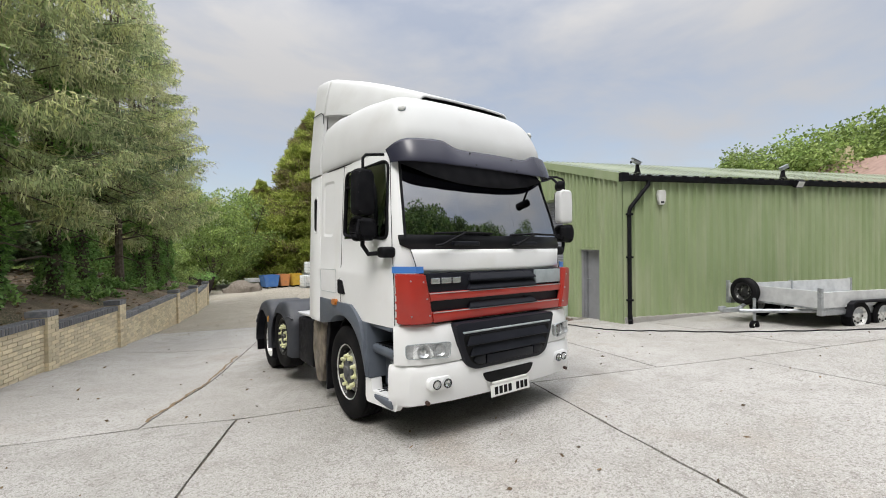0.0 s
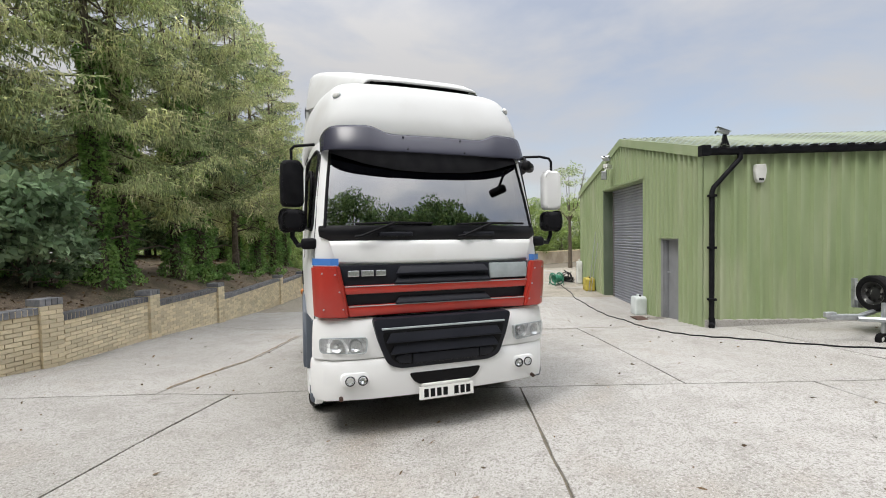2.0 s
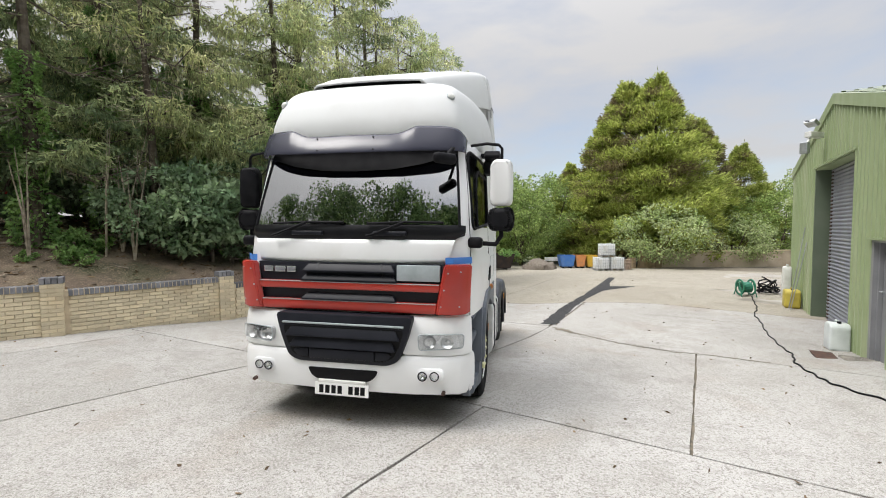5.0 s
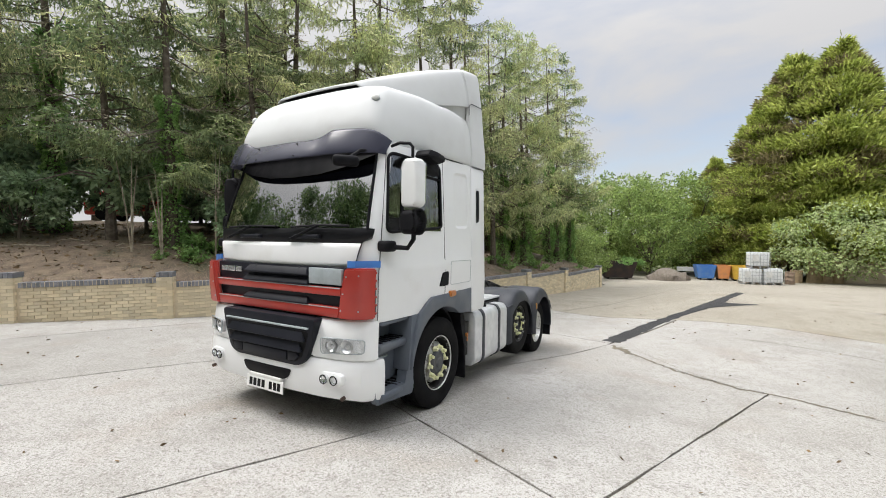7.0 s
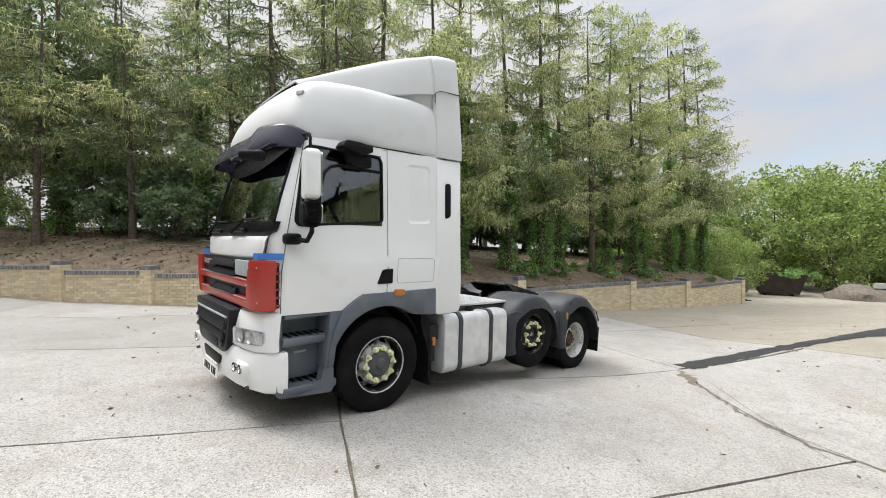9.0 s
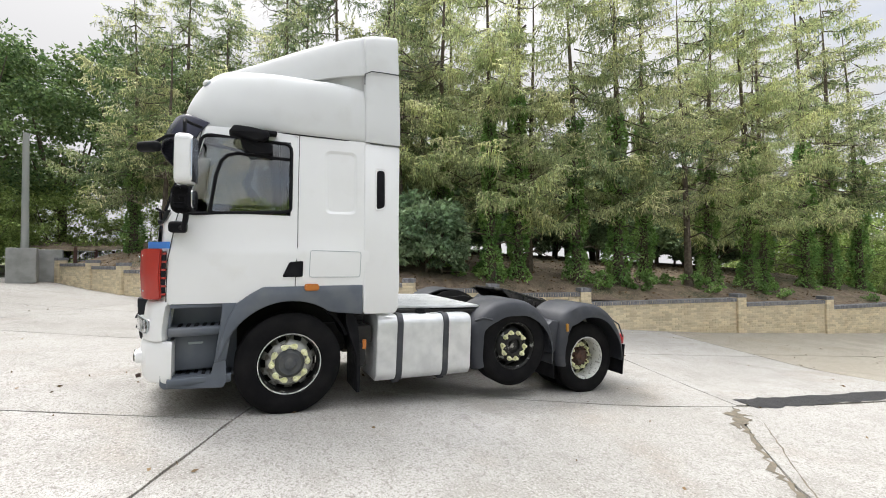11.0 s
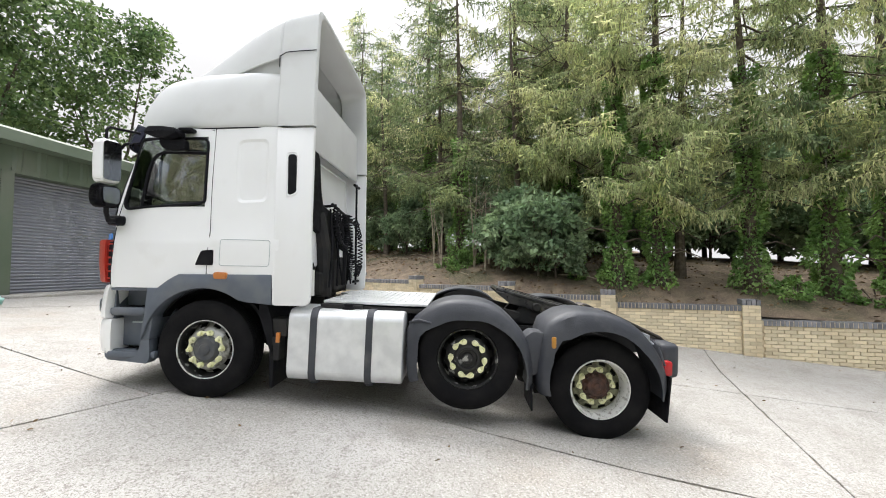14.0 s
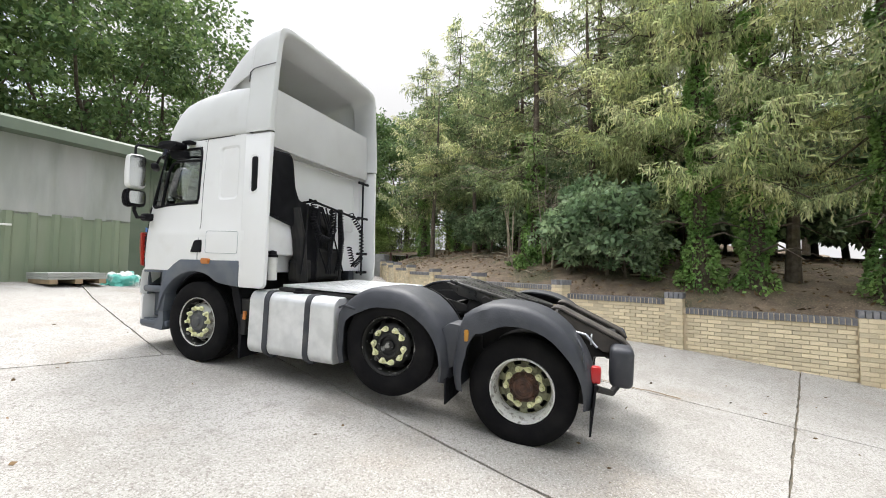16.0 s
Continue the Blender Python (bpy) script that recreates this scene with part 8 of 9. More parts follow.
for i, (x, y, k) in enumerate(((-4.5, 38, 1.0), (0.0, 41, 1.05), (3.5, 38.5, 0.9), (6.5, 43, 1.05), (-1.6, 25.5, 0.38), (-3.0, 28.5, 0.55), (-0.9, 29.5, 0.45), (-8, 34, 0.9), (-6, 29, 0.75), (10, 47, 0.9), (-12, 44, 1.1), (24, 44, 0.9), (30, 42, 0.9), (36, 44, 0.95), (27, 47, 1.0), (42, 46, 1.0), (2.5, 46, 1.1), (21, 47, 0.9), (-20.0, -9.6, 0.45), (-22.0, -7.4, 0.5), (-25.0, -9.2, 0.6), (-24.0, -12.0, 0.55), (-20.5, -1.5, 0.36), (-22.5, -4.0, 0.45))):
    put(green_tree, x, y, gz(x, y) - 0.1, i * 83, k, i == 0)



def cypress(label, h, reach, material, seed, n=70000):
    """A dense cone of upswept sprays in tiers, with an uneven outline."""
    global rng
    rng = np.random.default_rng(seed)
    t = thing("cypress_tree", label, "tree", group="cypresses")
    trunk_mesh(t, h * 0.95, 0.3, 0, seed)
    tiers = 190
    tz = rng.uniform(0.03, 0.97, tiers)
    ta = rng.uniform(0, 6.283, tiers)
    pick = rng.integers(0, tiers, n)
    z = tz[pick]
    rad = reach * (1 - z) ** 0.72 * (0.78 + 0.22 * np.sin(z * 3.1)) * (0.86 + 0.28 * rng.random(tiers)[pick])
    u = rng.uniform(0.35, 1.0, n) ** 0.6
    a = ta[pick] + rng.normal(0, 0.16, n) / (0.35 + rad / reach)
    pos = np.stack([np.cos(a) * rad * u, np.sin(a) * rad * u, z * h + 0.10 * rad * u + rng.normal(0, 0.22, n)], 1)
    d = np.stack([np.cos(a), np.sin(a), rng.uniform(-0.2, 1.1, n)], 1) + rng.normal(0, 0.45, (n, 3))
    dry = rng.random(tiers)[pick] < 0.14
    ln, wd = rng.uniform(0.22, 0.5, n), rng.uniform(0.06, 0.13, n)
    blades("crown", pos[~dry], d[~dry], ln[~dry], wd[~dry], material, t)
    blades("dry_spray", pos[dry], d[dry], ln[dry], wd[dry], CYPRESS_DRY, t)["kind"] = "stuff"
    return t


cyp = cypress("broad yellow-green cypress at the end of the yard", 15.5, 6.6, CYPRESS, 51)
for i, (x, y, k) in enumerate(((17.6, 42.0, 1.28), (12.8, 43, 0.80), (15.2, 43.5, 1.0), (9.4, 45, 0.58), (23.0, 45, 0.80), (28.5, 47, 0.68))):
    put(cyp, x, y, gz(x, y) - 0.1, i * 77, k, i == 0)

shrub = broadleaf("silvery leaved shrub with pale blossom", 5.2, 0.5, 3.6, SILVERY, 61, 0.20, 70, 110, "flowering_shrub", "", r=0.12, forks=9)
put(shrub, 16.2, 36.6, gz(16, 36.6) - 0.1, 30, 1.2, True)
put(shrub, 24.0, 39.5, gz(24, 39.5) - 0.1, 130, 0.85)

far_tree = broadleaf("rounded green tree behind the shed roof", 11.0, 2.0, 5.6, BROAD_LIGHT, 71, 0.30, 130, 130, "broadleaf_tree", "trees behind the shed", r=0.25)
for i, (x, y, k) in enumerate(((48, 4.6, 1.14), (47, 9.6, 0.9), (50, 0.0, 1.05), (46, -9, 0.95), (55, -3, 1.0), (34, 14, 0.62), (28, 20, 0.72), (62, 8, 1.0))):
    put(far_tree, x, y, gz(x, y) - 0.3, i * 61, k, i == 0)
gum = broadleaf("tall airy grey-green tree behind the shed", 12.5, 5.0, 3.0, SILVERY, 72, 0.22, 40, 70, "broadleaf_tree", "trees behind the shed", r=0.2)
put(gum, 23.5, 26.5, gz(23, 26) - 0.3, 10, 0.8, True)
put(gum, 31, 33, gz(31, 33) - 0.3, 100, 0.75)


# ---- marks on the yard ----
def decal(name, pts, material, dz, label, category):
    """A flat irregular patch that follows the ground."""
    bm = bmesh.new()
    bm.faces.new([bm.verts.new((x, y, gz(x, y) + dz)) for x, y in pts])
    bmesh.ops.triangulate(bm, faces=bm.faces)
    return tagged(part(name, bm, material), label, category, kind="structure")


def ribbon(name, pts, width, material, dz, label, category, seed=1, rough=0.4, step=0.12):
    """A narrow ragged strip along a path on the ground."""
    rnd = random.Random(seed)
    path = []
    for a, b in zip(pts, pts[1:]):
        a, b = Vector(a), Vector(b)
        n = max(1, int((b - a).length / step))
        path += [a.lerp(b, k / n) for k in range(n)]
    path.append(Vector(pts[-1]))
    vs, fs = [], []
    for i, p in enumerate(path):
        d = (path[min(i + 1, len(path) - 1)] - path[max(i - 1, 0)]).normalized()
        nrm = Vector((-d.y, d.x))
        w = width if not callable(width) else width(i / (len(path) - 1))
        c = p + nrm * rnd.uniform(-1, 1) * w * rough
        for sgn in (-1, 1):
            q = c + nrm * sgn * w * rnd.uniform(1 - rough, 1 + rough) / 2
            vs.append((q.x, q.y, gz(q.x, q.y) + dz))
    for i in range(len(path) - 1):
        fs.append((2 * i, 2 * i + 1, 2 * i + 3, 2 * i + 2))
    return tagged(raw(name, vs, fs, material), label, category, kind="structure")


ribbon("tarmac_patch", [yard(*q) for q in ((-1.0, 6.15), (-1.08, 7.0), (-1.2, 9.0), (-1.02, 11.0), (-1.0, 12.6), (-1.15, 14.5), (-1.33, 16.75))], lambda f: 0.40 + 0.22 * math.exp(-((f - 0.58) / 0.12) ** 2) - 0.1 * f, TARMAC, 0.004, "dark tarmac repair trench across the concrete", "tarmac patch", 3, 0.10)
decal("tarmac_patch", [yard(*q) for q in ((-1.0, 11.2), (-0.6, 11.75), (-0.15, 12.2), (0.2, 12.62), (0.12, 12.75), (-0.35, 12.74), (-0.75, 12.85), (-1.1, 13.3))], TARMAC, 0.008, "dark branch of the tarmac repair", "tarmac patch")
ribbon("ground_crack", [(2.65, 5.25), (2.95, 4.7), (3.35, 4.25), (3.75, 3.6), (4.15, 3.2), (4.5, 2.85), (4.95, 2.72), (5.6, 2.2)], 0.05, JOINT, 0.004, "irregular dirt-filled crack in the concrete", "crack", 5, 0.6, 0.07)
ribbon("ground_crack", [(2.75, 5.05), (3.05, 4.5)], lambda f: 0.2 * (1 - f) + 0.04, JOINT, 0.006, "broken edge of concrete beside the repair", "crack", 6, 0.5, 0.06)
ribbon("ground_crack", [(4.6, 2.6), (3.6, 4.2), (3.1, 4.95)], 0.012, JOINT, 0.004, "fine crack in the concrete", "crack", 8, 0.8)
ribbon("ground_crack", [(-2.85, 1.7), (-2.45, 2.6), (-1.6, 4.6), (-1.1, 5.8)], 0.045, mat("joint_moss", (0.22, 0.15, 0.085), 0.95, col2=(0.13, 0.10, 0.06), scale=20.0), 0.003, "rusty weathered joint filler", "joint filler", 9, 0.5)
ribbon("ground_crack", [(5.0, 6.6), (6.4, 6.0), (7.9, 5.0)], 0.015, JOINT, 0.004, "fine crack in the concrete", "crack", 12, 0.8)
STAIN = mat("damp_stain", (0.19, 0.17, 0.14), 0.8, col2=(0.39, 0.365, 0.33), scale=1.2, mix=(0.35, 0.6), bump=0.3, bscale=60.0)


def stain(cx, cy, rx, ry, turn, seed, material=STAIN):
    rnd = random.Random(seed)
    pts = []
    for k in range(26):
        a = 2 * math.pi * k / 26
        f = rnd.uniform(0.72, 1.08)
        x, y = rx * f * math.cos(a), ry * f * math.sin(a)
        c, s = math.cos(radians(turn)), math.sin(radians(turn))
        pts.append((cx + x * c - y * s, cy + x * s + y * c))
    decal("ground_stain", pts, material, 0.003, "damp grey stain on the concrete", "stain")


for a in ((15.2, 19.5, 8.2, 1.7, 61, 2), (9.7, 9.9, 1.5, 0.4, -24, 3), (9.1, 8.2, 0.9, 0.35, -20, 5)):
    stain(*a)

# leaves and grit scattered about
LITTER = mat("dry_leaf", (0.16, 0.105, 0.055), 0.9, per_island=0.5)
rng = np.random.default_rng(9)
n = 520
lx, ly = rng.uniform(-9, 9, n), rng.uniform(-5.5, 14, n)
keep = np.array([wall_place(a, b)[1] < -0.3 for a, b in zip(lx, ly)])
lx, ly = lx[keep], ly[keep]
pos = np.stack([lx, ly, [gz(a, b) + 0.008 for a, b in zip(lx, ly)]], 1)
o = blades("leaf_litter", pos, np.stack([rng.normal(size=len(lx)), rng.normal(size=len(lx)), rng.uniform(-0.05, 0.25, len(lx))], 1), rng.uniform(0.015, 0.075, len(lx)), rng.uniform(0.012, 0.035, len(lx)), LITTER, None)
tagged(o, "dry leaves and grit scattered on the concrete", "litter", kind="stuff")
# litter on the bank
n = 5200
ss, rr = rng.uniform(0.2, 10.9, n), rng.uniform(0.15, 7.0, n)
pos = np.array([tuple(bank_point(a, b, 0.012)) for a, b in zip(ss, rr)])
o = blades("bank_litter", pos, np.stack([rng.normal(size=n), rng.normal(size=n), rng.uniform(-0.1, 0.35, n)], 1), rng.uniform(0.04, 0.16, n), rng.uniform(0.02, 0.07, n), LITTER, None)
tagged(o, "fallen leaves and twigs on the bank", "litter", kind="stuff")
for i in range(26):
    rnd = random.Random(i)
    p = bank_point(rnd.uniform(3, 10.5), rnd.uniform(0.4, 3.5), 0.03)
    a, ln = rnd.uniform(0, 6.28), rnd.uniform(0.4, 1.3)
    bm = bmesh.new()
    d = Vector((math.cos(a), math.sin(a), rnd.uniform(-0.1, 0.2))) * ln
    tube(bm, [p, p + d * 0.5 + Vector((0, 0, 0.06)), p + d], 0.02, 5, taper=[0.022, 0.015, 0.005])
    tagged(part("fallen_branch", bm, DEAD), "grey fallen branch lying on the bank", "branch", group="fallen branches")
# ivy and weeds that hang over the coping
weed = broadleaf("low weeds and bramble at the wall", 0.5, 0.0, 0.45, IVY, 91, 0.09, 16, 45, "weed_clump", "weeds on the bank", r=0.01, forks=3)
for i in range(24):
    rnd = random.Random(i + 50)
    p = bank_point(rnd.uniform(4.5, 13.5), rnd.uniform(0.35, 2.6))
    put(weed, p.x, p.y, p.z - 0.03, i * 47, rnd.uniform(0.5, 1.2), i == 0)

# ---- flatbed trailer ----
trailer = thing("flatbed_trailer", "galvanised twin-axle flatbed trailer with a spare wheel", "trailer",
                Matrix.Translation((7.72, -1.46, 0)) @ Matrix(((U.x, V.x, 0, 0), (U.y, V.y, 0, 0), (0, 0, 1, 0), (0, 0, 0, 1))))
TG = 0.06                    # ground under it, near the drawbar
BED, BW = 3.9, 0.95
bm = bmesh.new()
box(bm, 0, BED, -BW, BW, 0.56, 0.60, 0.004)
part("deck", bm, GALV, trailer)
for sgn in (-1, 1):
    bm = bmesh.new()
    box(bm, 0.02, BED, sgn * BW - 0.02, sgn * BW + 0.02, 0.60, 0.90, 0.006)
    part("side_board", bm, ALLOY, trailer, "pale aluminium drop side")
    bm = bmesh.new()
    box(bm, 0, BED, sgn * (BW - 0.02) - 0.04, sgn * (BW - 0.02) + 0.04, 0.46, 0.56, 0.004)
    part("chassis_rail", bm, GALV, trailer)
    for x in (0.0, 1.9, BED - 0.04):
        bm = bmesh.new()
        box(bm, x - 0.03, x + 0.03, sgn * (BW + 0.005) - 0.035, sgn * (BW + 0.005) + 0.035, 0.46, 0.98 if x < 1 else 0.92, 0.006)
        part("corner_post", bm, GALV, trailer)
bm = bmesh.new()
box(bm, -0.02, 0.02, -BW, BW, 0.60, 0.92, 0.006)
part("headboard", bm, ALLOY, trailer, "pale aluminium headboard")
bm = bmesh.new()
tube(bm, [(0.3, -0.7, 0.50), (-0.85, -0.04, 0.46)], 0.04, 6)
part("drawbar", bm, GALV, trailer)
bm = bmesh.new()
tube(bm, [(0.3, 0.7, 0.50), (-0.85, 0.04, 0.46)], 0.04, 6)
part("drawbar", bm, GALV, trailer)
bm = bmesh.new()
box(bm, -1.25, -0.75, -0.05, 0.05, 0.44, 0.53, 0.02)
box(bm, -1.32, -1.15, -0.035, 0.035, 0.48, 0.57, 0.02)
part("coupling", bm, GALV, trailer)
bm = bmesh.new()
tube(bm, [(-0.55, -0.12, 0.72), (-0.55, -0.12, 0.20)], 0.028, 8)
part("jockey_post", bm, GALV, trailer)
bm = bmesh.new()
lathe(bm, [(-0.03, 0.05), (-0.03, 0.10), (0.03, 0.10), (0.03, 0.05)], "y", 16, (-0.55, -0.12, 0.16), close=True)
part("jockey_wheel", bm, RUBBER, trailer)


def small_wheel(name, m, label):
    bm = bmesh.new()
    lathe(bm, [(-0.06, 0.19), (-0.08, 0.21), (-0.085, 0.27), (-0.06, 0.30), (0.06, 0.30), (0.085, 0.27), (0.08, 0.21), (0.06, 0.19)], "y", 28, close=True)
    bmesh.ops.transform(bm, matrix=m, verts=bm.verts)
    w = part(name, bm, RUBBER, trailer, label, smooth=True)
    bm = bmesh.new()
    rings = lathe(bm, [(-0.07, 0.195), (-0.05, 0.17), (-0.02, 0.15), (-0.03, 0.08), (-0.05, 0.05), (-0.06, 0.001)], "y", 24)
    bmesh.ops.transform(bm, matrix=m, verts=bm.verts)
    part("rim", bm, RIM if "road" in name else RIM_DARK, w, smooth=True)
    for k in range(8):
        bm = bmesh.new()
        a = 2 * math.pi * k / 8
        lathe(bm, [(-0.034, 0.022), (-0.040, 0.018), (-0.038, 0.001)], "y", 8, (0.12 * math.cos(a), 0, 0.12 * math.sin(a)))
        bmesh.ops.transform(bm, matrix=m, verts=bm.verts)
        part("rim_hole", bm, BAR_BLACK, w)


for x in (0.95, 1.62):
    small_wheel("road_wheel", Matrix.Translation((x, -BW + 0.02, 0.40)), "small trailer road wheel")
    small_wheel("road_wheel", Matrix.Translation((x, BW - 0.02, 0.40)) @ pose(0, 0, 0, 0, 0, 180), "small trailer road wheel")
for sgn in (-1, 1):
    bm = bmesh.new()
    prism(bm, [(0.60, 0.42), (0.66, 0.66), (0.75, 0.72), (1.82, 0.72), (1.92, 0.66), (1.97, 0.42), (1.93, 0.42), (1.88, 0.64), (1.8, 0.68), (0.77, 0.68), (0.70, 0.64), (0.64, 0.42)], "y", sgn * (BW - 0.1), sgn * (BW + 0.12), 0.004)
    part("wheel_guard", bm, BLACK_PLASTIC, trailer)
small_wheel("spare_wheel", Matrix.Translation((-0.10, 0.46, 0.78)) @ pose(0, 0, 0, 0, 0, -90), "black spare wheel on the headboard")

# ---- things by the shed ----
def lump(bm, c, r, seed, squash=0.6, n=3):
    b = bmesh.new()
    bmesh.ops.create_icosphere(b, subdivisions=n, radius=1)
    for v in b.verts:
        f = 1 + 0.35 * noise.noise(v.co * 1.8 + Vector((seed, 0, 0))) + 0.12 * noise.noise(v.co * 5 + Vector((seed, 3, 0)))
        v.co = Vector((v.co.x * r[0] * f, v.co.y * r[1] * f, max(-0.05, v.co.z * r[2] * f)))
    join(bm, b, Matrix.Translation(c))


def jerrycan(label, x, y, w, d, h, material, cap, turn, name="jerrycan"):
    z = gz(x, y)
    t = thing(name, label, "canister", Matrix.Translation((x, y, z)) @ pose(0, 0, 0, 0, 0, turn))
    bm = bmesh.new()
    prism(bm, rounded([(-w / 2, 0), (w / 2, 0), (w / 2, h * 0.86), (w * 0.3, h * 0.97), (-w * 0.34, h * 0.97), (-w / 2, h * 0.84)], 0.05), "y", -d / 2, d / 2, 0.035, seg=3)
    part("body", bm, material, t, smooth=True)
    bm = bmesh.new()
    tube(bm, [(-w * 0.22, 0, h * 0.93), (-w * 0.22, 0, h * 1.04)], 0.032, 10)
    part("cap", bm, cap, t)
    bm = bmesh.new()
    tube(bm, [(-w * 0.08, 0, h * 0.96), (-w * 0.02, 0, h * 1.03), (w * 0.24, 0, h * 1.03), (w * 0.30, 0, h * 0.95)], 0.018, 6)
    part("handle", bm, material, t, smooth=True)


MILKY = mat("milky_plastic", (0.66, 0.70, 0.70), 0.35, col2=(0.56, 0.60, 0.60), scale=5.0)
YELLOW_DRUM = mat("yellow_drum_plastic", (0.52, 0.42, 0.075), 0.5, col2=(0.40, 0.32, 0.06), scale=5.0)
HOSE_GREEN = mat("green_hose", (0.03, 0.19, 0.12), 0.45)
jerrycan("milky white plastic jerrycan on the concrete by the door", 7.60, 3.70, 0.34, 0.30, 0.52, MILKY, BLACK_PLASTIC, 70)
jerrycan("yellow plastic drum beside the roller door", 9.25, 7.55, 0.40, 0.34, 0.50, YELLOW_DRUM, BLACK_PLASTIC, 66)
jerrycan("tall narrow white container against the shed", 10.02, 9.0, 0.22, 0.22, 0.95, WHITE_PLASTIC, WHITE_PLASTIC, 66, "white_container")
reel = thing("hose_reel", "green hose reel lying on the wet concrete", "hose reel", Matrix.Translation((8.88, 9.0, gz(8.88, 9.0))))
for s in (-0.16, 0.16):
    bm = bmesh.new()
    lathe(bm, [(s - 0.012, 0.20), (s - 0.012, 0.25), (s + 0.012, 0.25), (s + 0.012, 0.20)], "x", 20, (0, 0, 0.27), close=True)
    part("flange", bm, HOSE_GREEN, reel)
    bm = bmesh.new()
    tube(bm, [(s * 1.3, -0.22, 0.0), (s * 1.2, 0.0, 0.5), (s * 1.3, 0.22, 0.0)], 0.016, 6)
    part("leg", bm, HOSE_GREEN, reel)
coil_pts = []
bm = bmesh.new()
for i in range(120):
    a = i * 0.52
    coil_pts.append((-0.14 + 0.28 * i / 120, 0.15 * math.cos(a), 0.27 + 0.15 * math.sin(a)))
tube(bm, coil_pts, 0.014, 5)
part("hose", bm, HOSE_GREEN, reel)
hp = thing("hose_pile", "tangled dark hose heaped by the shed wall", "hose", Matrix.Translation((9.78, 9.42, gz(9.78, 9.42))))
bm = bmesh.new()
pts = []
rnd = random.Random(8)
for i in range(90):
    a = i * 0.45
    pts.append((0.30 * math.cos(a) * (1 + 0.2 * rnd.random()), 0.22 * math.sin(a * 1.03) + 0.1 * rnd.random(), 0.04 + 0.48 * (i / 90) * abs(math.sin(i * 0.3)) + 0.02 * rnd.random()))
tube(bm, pts, 0.02, 6)
part("hose", bm, BLACK_PLASTIC, hp, smooth=True)
bm = bmesh.new()
cp = [(8.95, 8.8), (8.6, 8.0), (8.2, 7.2), (7.82, 6.6), (7.5, 5.8), (7.1, 4.85), (6.75, 3.9), (6.42, 3.0), (5.98, 2.25), (5.75, 1.5), (5.62, 1.0), (5.7, 0.45), (5.9, -0.1), (6.25, -1.0), (6.7, -1.75), (7.2, -2.4), (7.8, -3.2), (9.2, -4.0), (11, -4.8)]
pts = []
for i in range(len(cp) - 1):
    p0, p1, p2, p3 = (Vector(cp[min(max(k, 0), len(cp) - 1)]) for k in (i - 1, i, i + 1, i + 2))
    for k in range(8):
        t = k / 8
        q = 0.5 * ((2 * p1) + (p2 - p0) * t + (2 * p0 - 5 * p1 + 4 * p2 - p3) * t * t + (3 * p1 - p0 - 3 * p2 + p3) * t ** 3)
        wob = 0.03 * math.sin(i * 3.1 + k)
        pts.append((q.x + wob, q.y + wob * 0.5, gz(q.x, q.y) + 0.014))
tube(bm, pts, 0.012, 6)
tagged(part("ground_cable", bm, BLACK_PLASTIC, smooth=True), "black cable snaking over the concrete", "cable")
for s_, h in ((6.35, 1.5), (6.6, 1.9)):
    bm = bmesh.new()
    a, b = gpt(s_, 0.35, gz(9.3, 7.5)), gpt(s_ + 0.1, 0.06, h)
    tube(bm, [a, b], 0.012, 5)
    tagged(part("thin_pole", bm, GALV), "thin pole leaning on the green cladding", "pole", group="leaning poles")
bm = bmesh.new()
p = gpt(1.72, 0.56, 0)
box(bm, -0.26, 0.26, -0.15, 0.15, 0, 0.02, 0.004, m=Matrix.Translation((p.x, p.y, gz(p.x, p.y) + 0.002)) @ Matrix.Rotation(math.atan2(GD.y, GD.x), 4, "Z"))
tagged(part("drain_cover", bm, RUST), "rusty brown iron drain cover in the concrete", "drain cover")

# ---- the far end of the yard ----
IBC_W = mat("ibc_plastic", (0.80, 0.82, 0.82), 0.4, col2=(0.74, 0.76, 0.76), scale=3.0)


def ibc(x, y, z, turn):
    t = thing("ibc_tank", "white plastic bulk tank in a wire cage", "ibc tank", Matrix.Translation((x, y, z)) @ pose(0, 0, 0, 0, 0, turn), group="bulk tanks")
    bm = bmesh.new()
    box(bm, -0.56, 0.56, -0.46, 0.46, 0.16, 1.12, 0.06, seg=3)
    part("bottle", bm, IBC_W, t, smooth=True)
    for xx in (-0.5, 0, 0.5):
        bm = bmesh.new()
        box(bm, xx - 0.06, xx + 0.06, -0.48, 0.48, 0, 0.13, 0.006)
        part("pallet_foot", bm, GALV, t)
    for zz in (0.2, 0.42, 0.66, 0.9, 1.12):
        bm = bmesh.new()
        tube(bm, [(-0.6, -0.5, zz), (0.6, -0.5, zz), (0.6, 0.5, zz), (-0.6, 0.5, zz), (-0.6, -0.5, zz)], 0.011, 5)
        part("cage_hoop", bm, GALV, t)
    for k in range(7):
        bm = bmesh.new()
        xx = -0.6 + 0.2 * k
        tube(bm, [(xx, -0.5, 0.14), (xx, -0.5, 1.13)], 0.011, 5)
        part("cage_bar", bm, GALV, t)
    bm = bmesh.new()
    box(bm, -0.45, -0.1, -0.515, -0.505, 0.55, 0.95)
    part("label_plate", bm, WHITE_PLASTIC, t)
    return t


g = gz(10, 32.2)
ibc(9.95, 32.2, g, 8), ibc(11.2, 32.4, g, 8), ibc(10.4, 32.3, g + 1.16, 8)
drum = thing("steel_drum", "dented brown steel drum on the concrete", "drum", Matrix.Translation((12.5, 33.4, gz(12.5, 33.4))))
bm = bmesh.new()
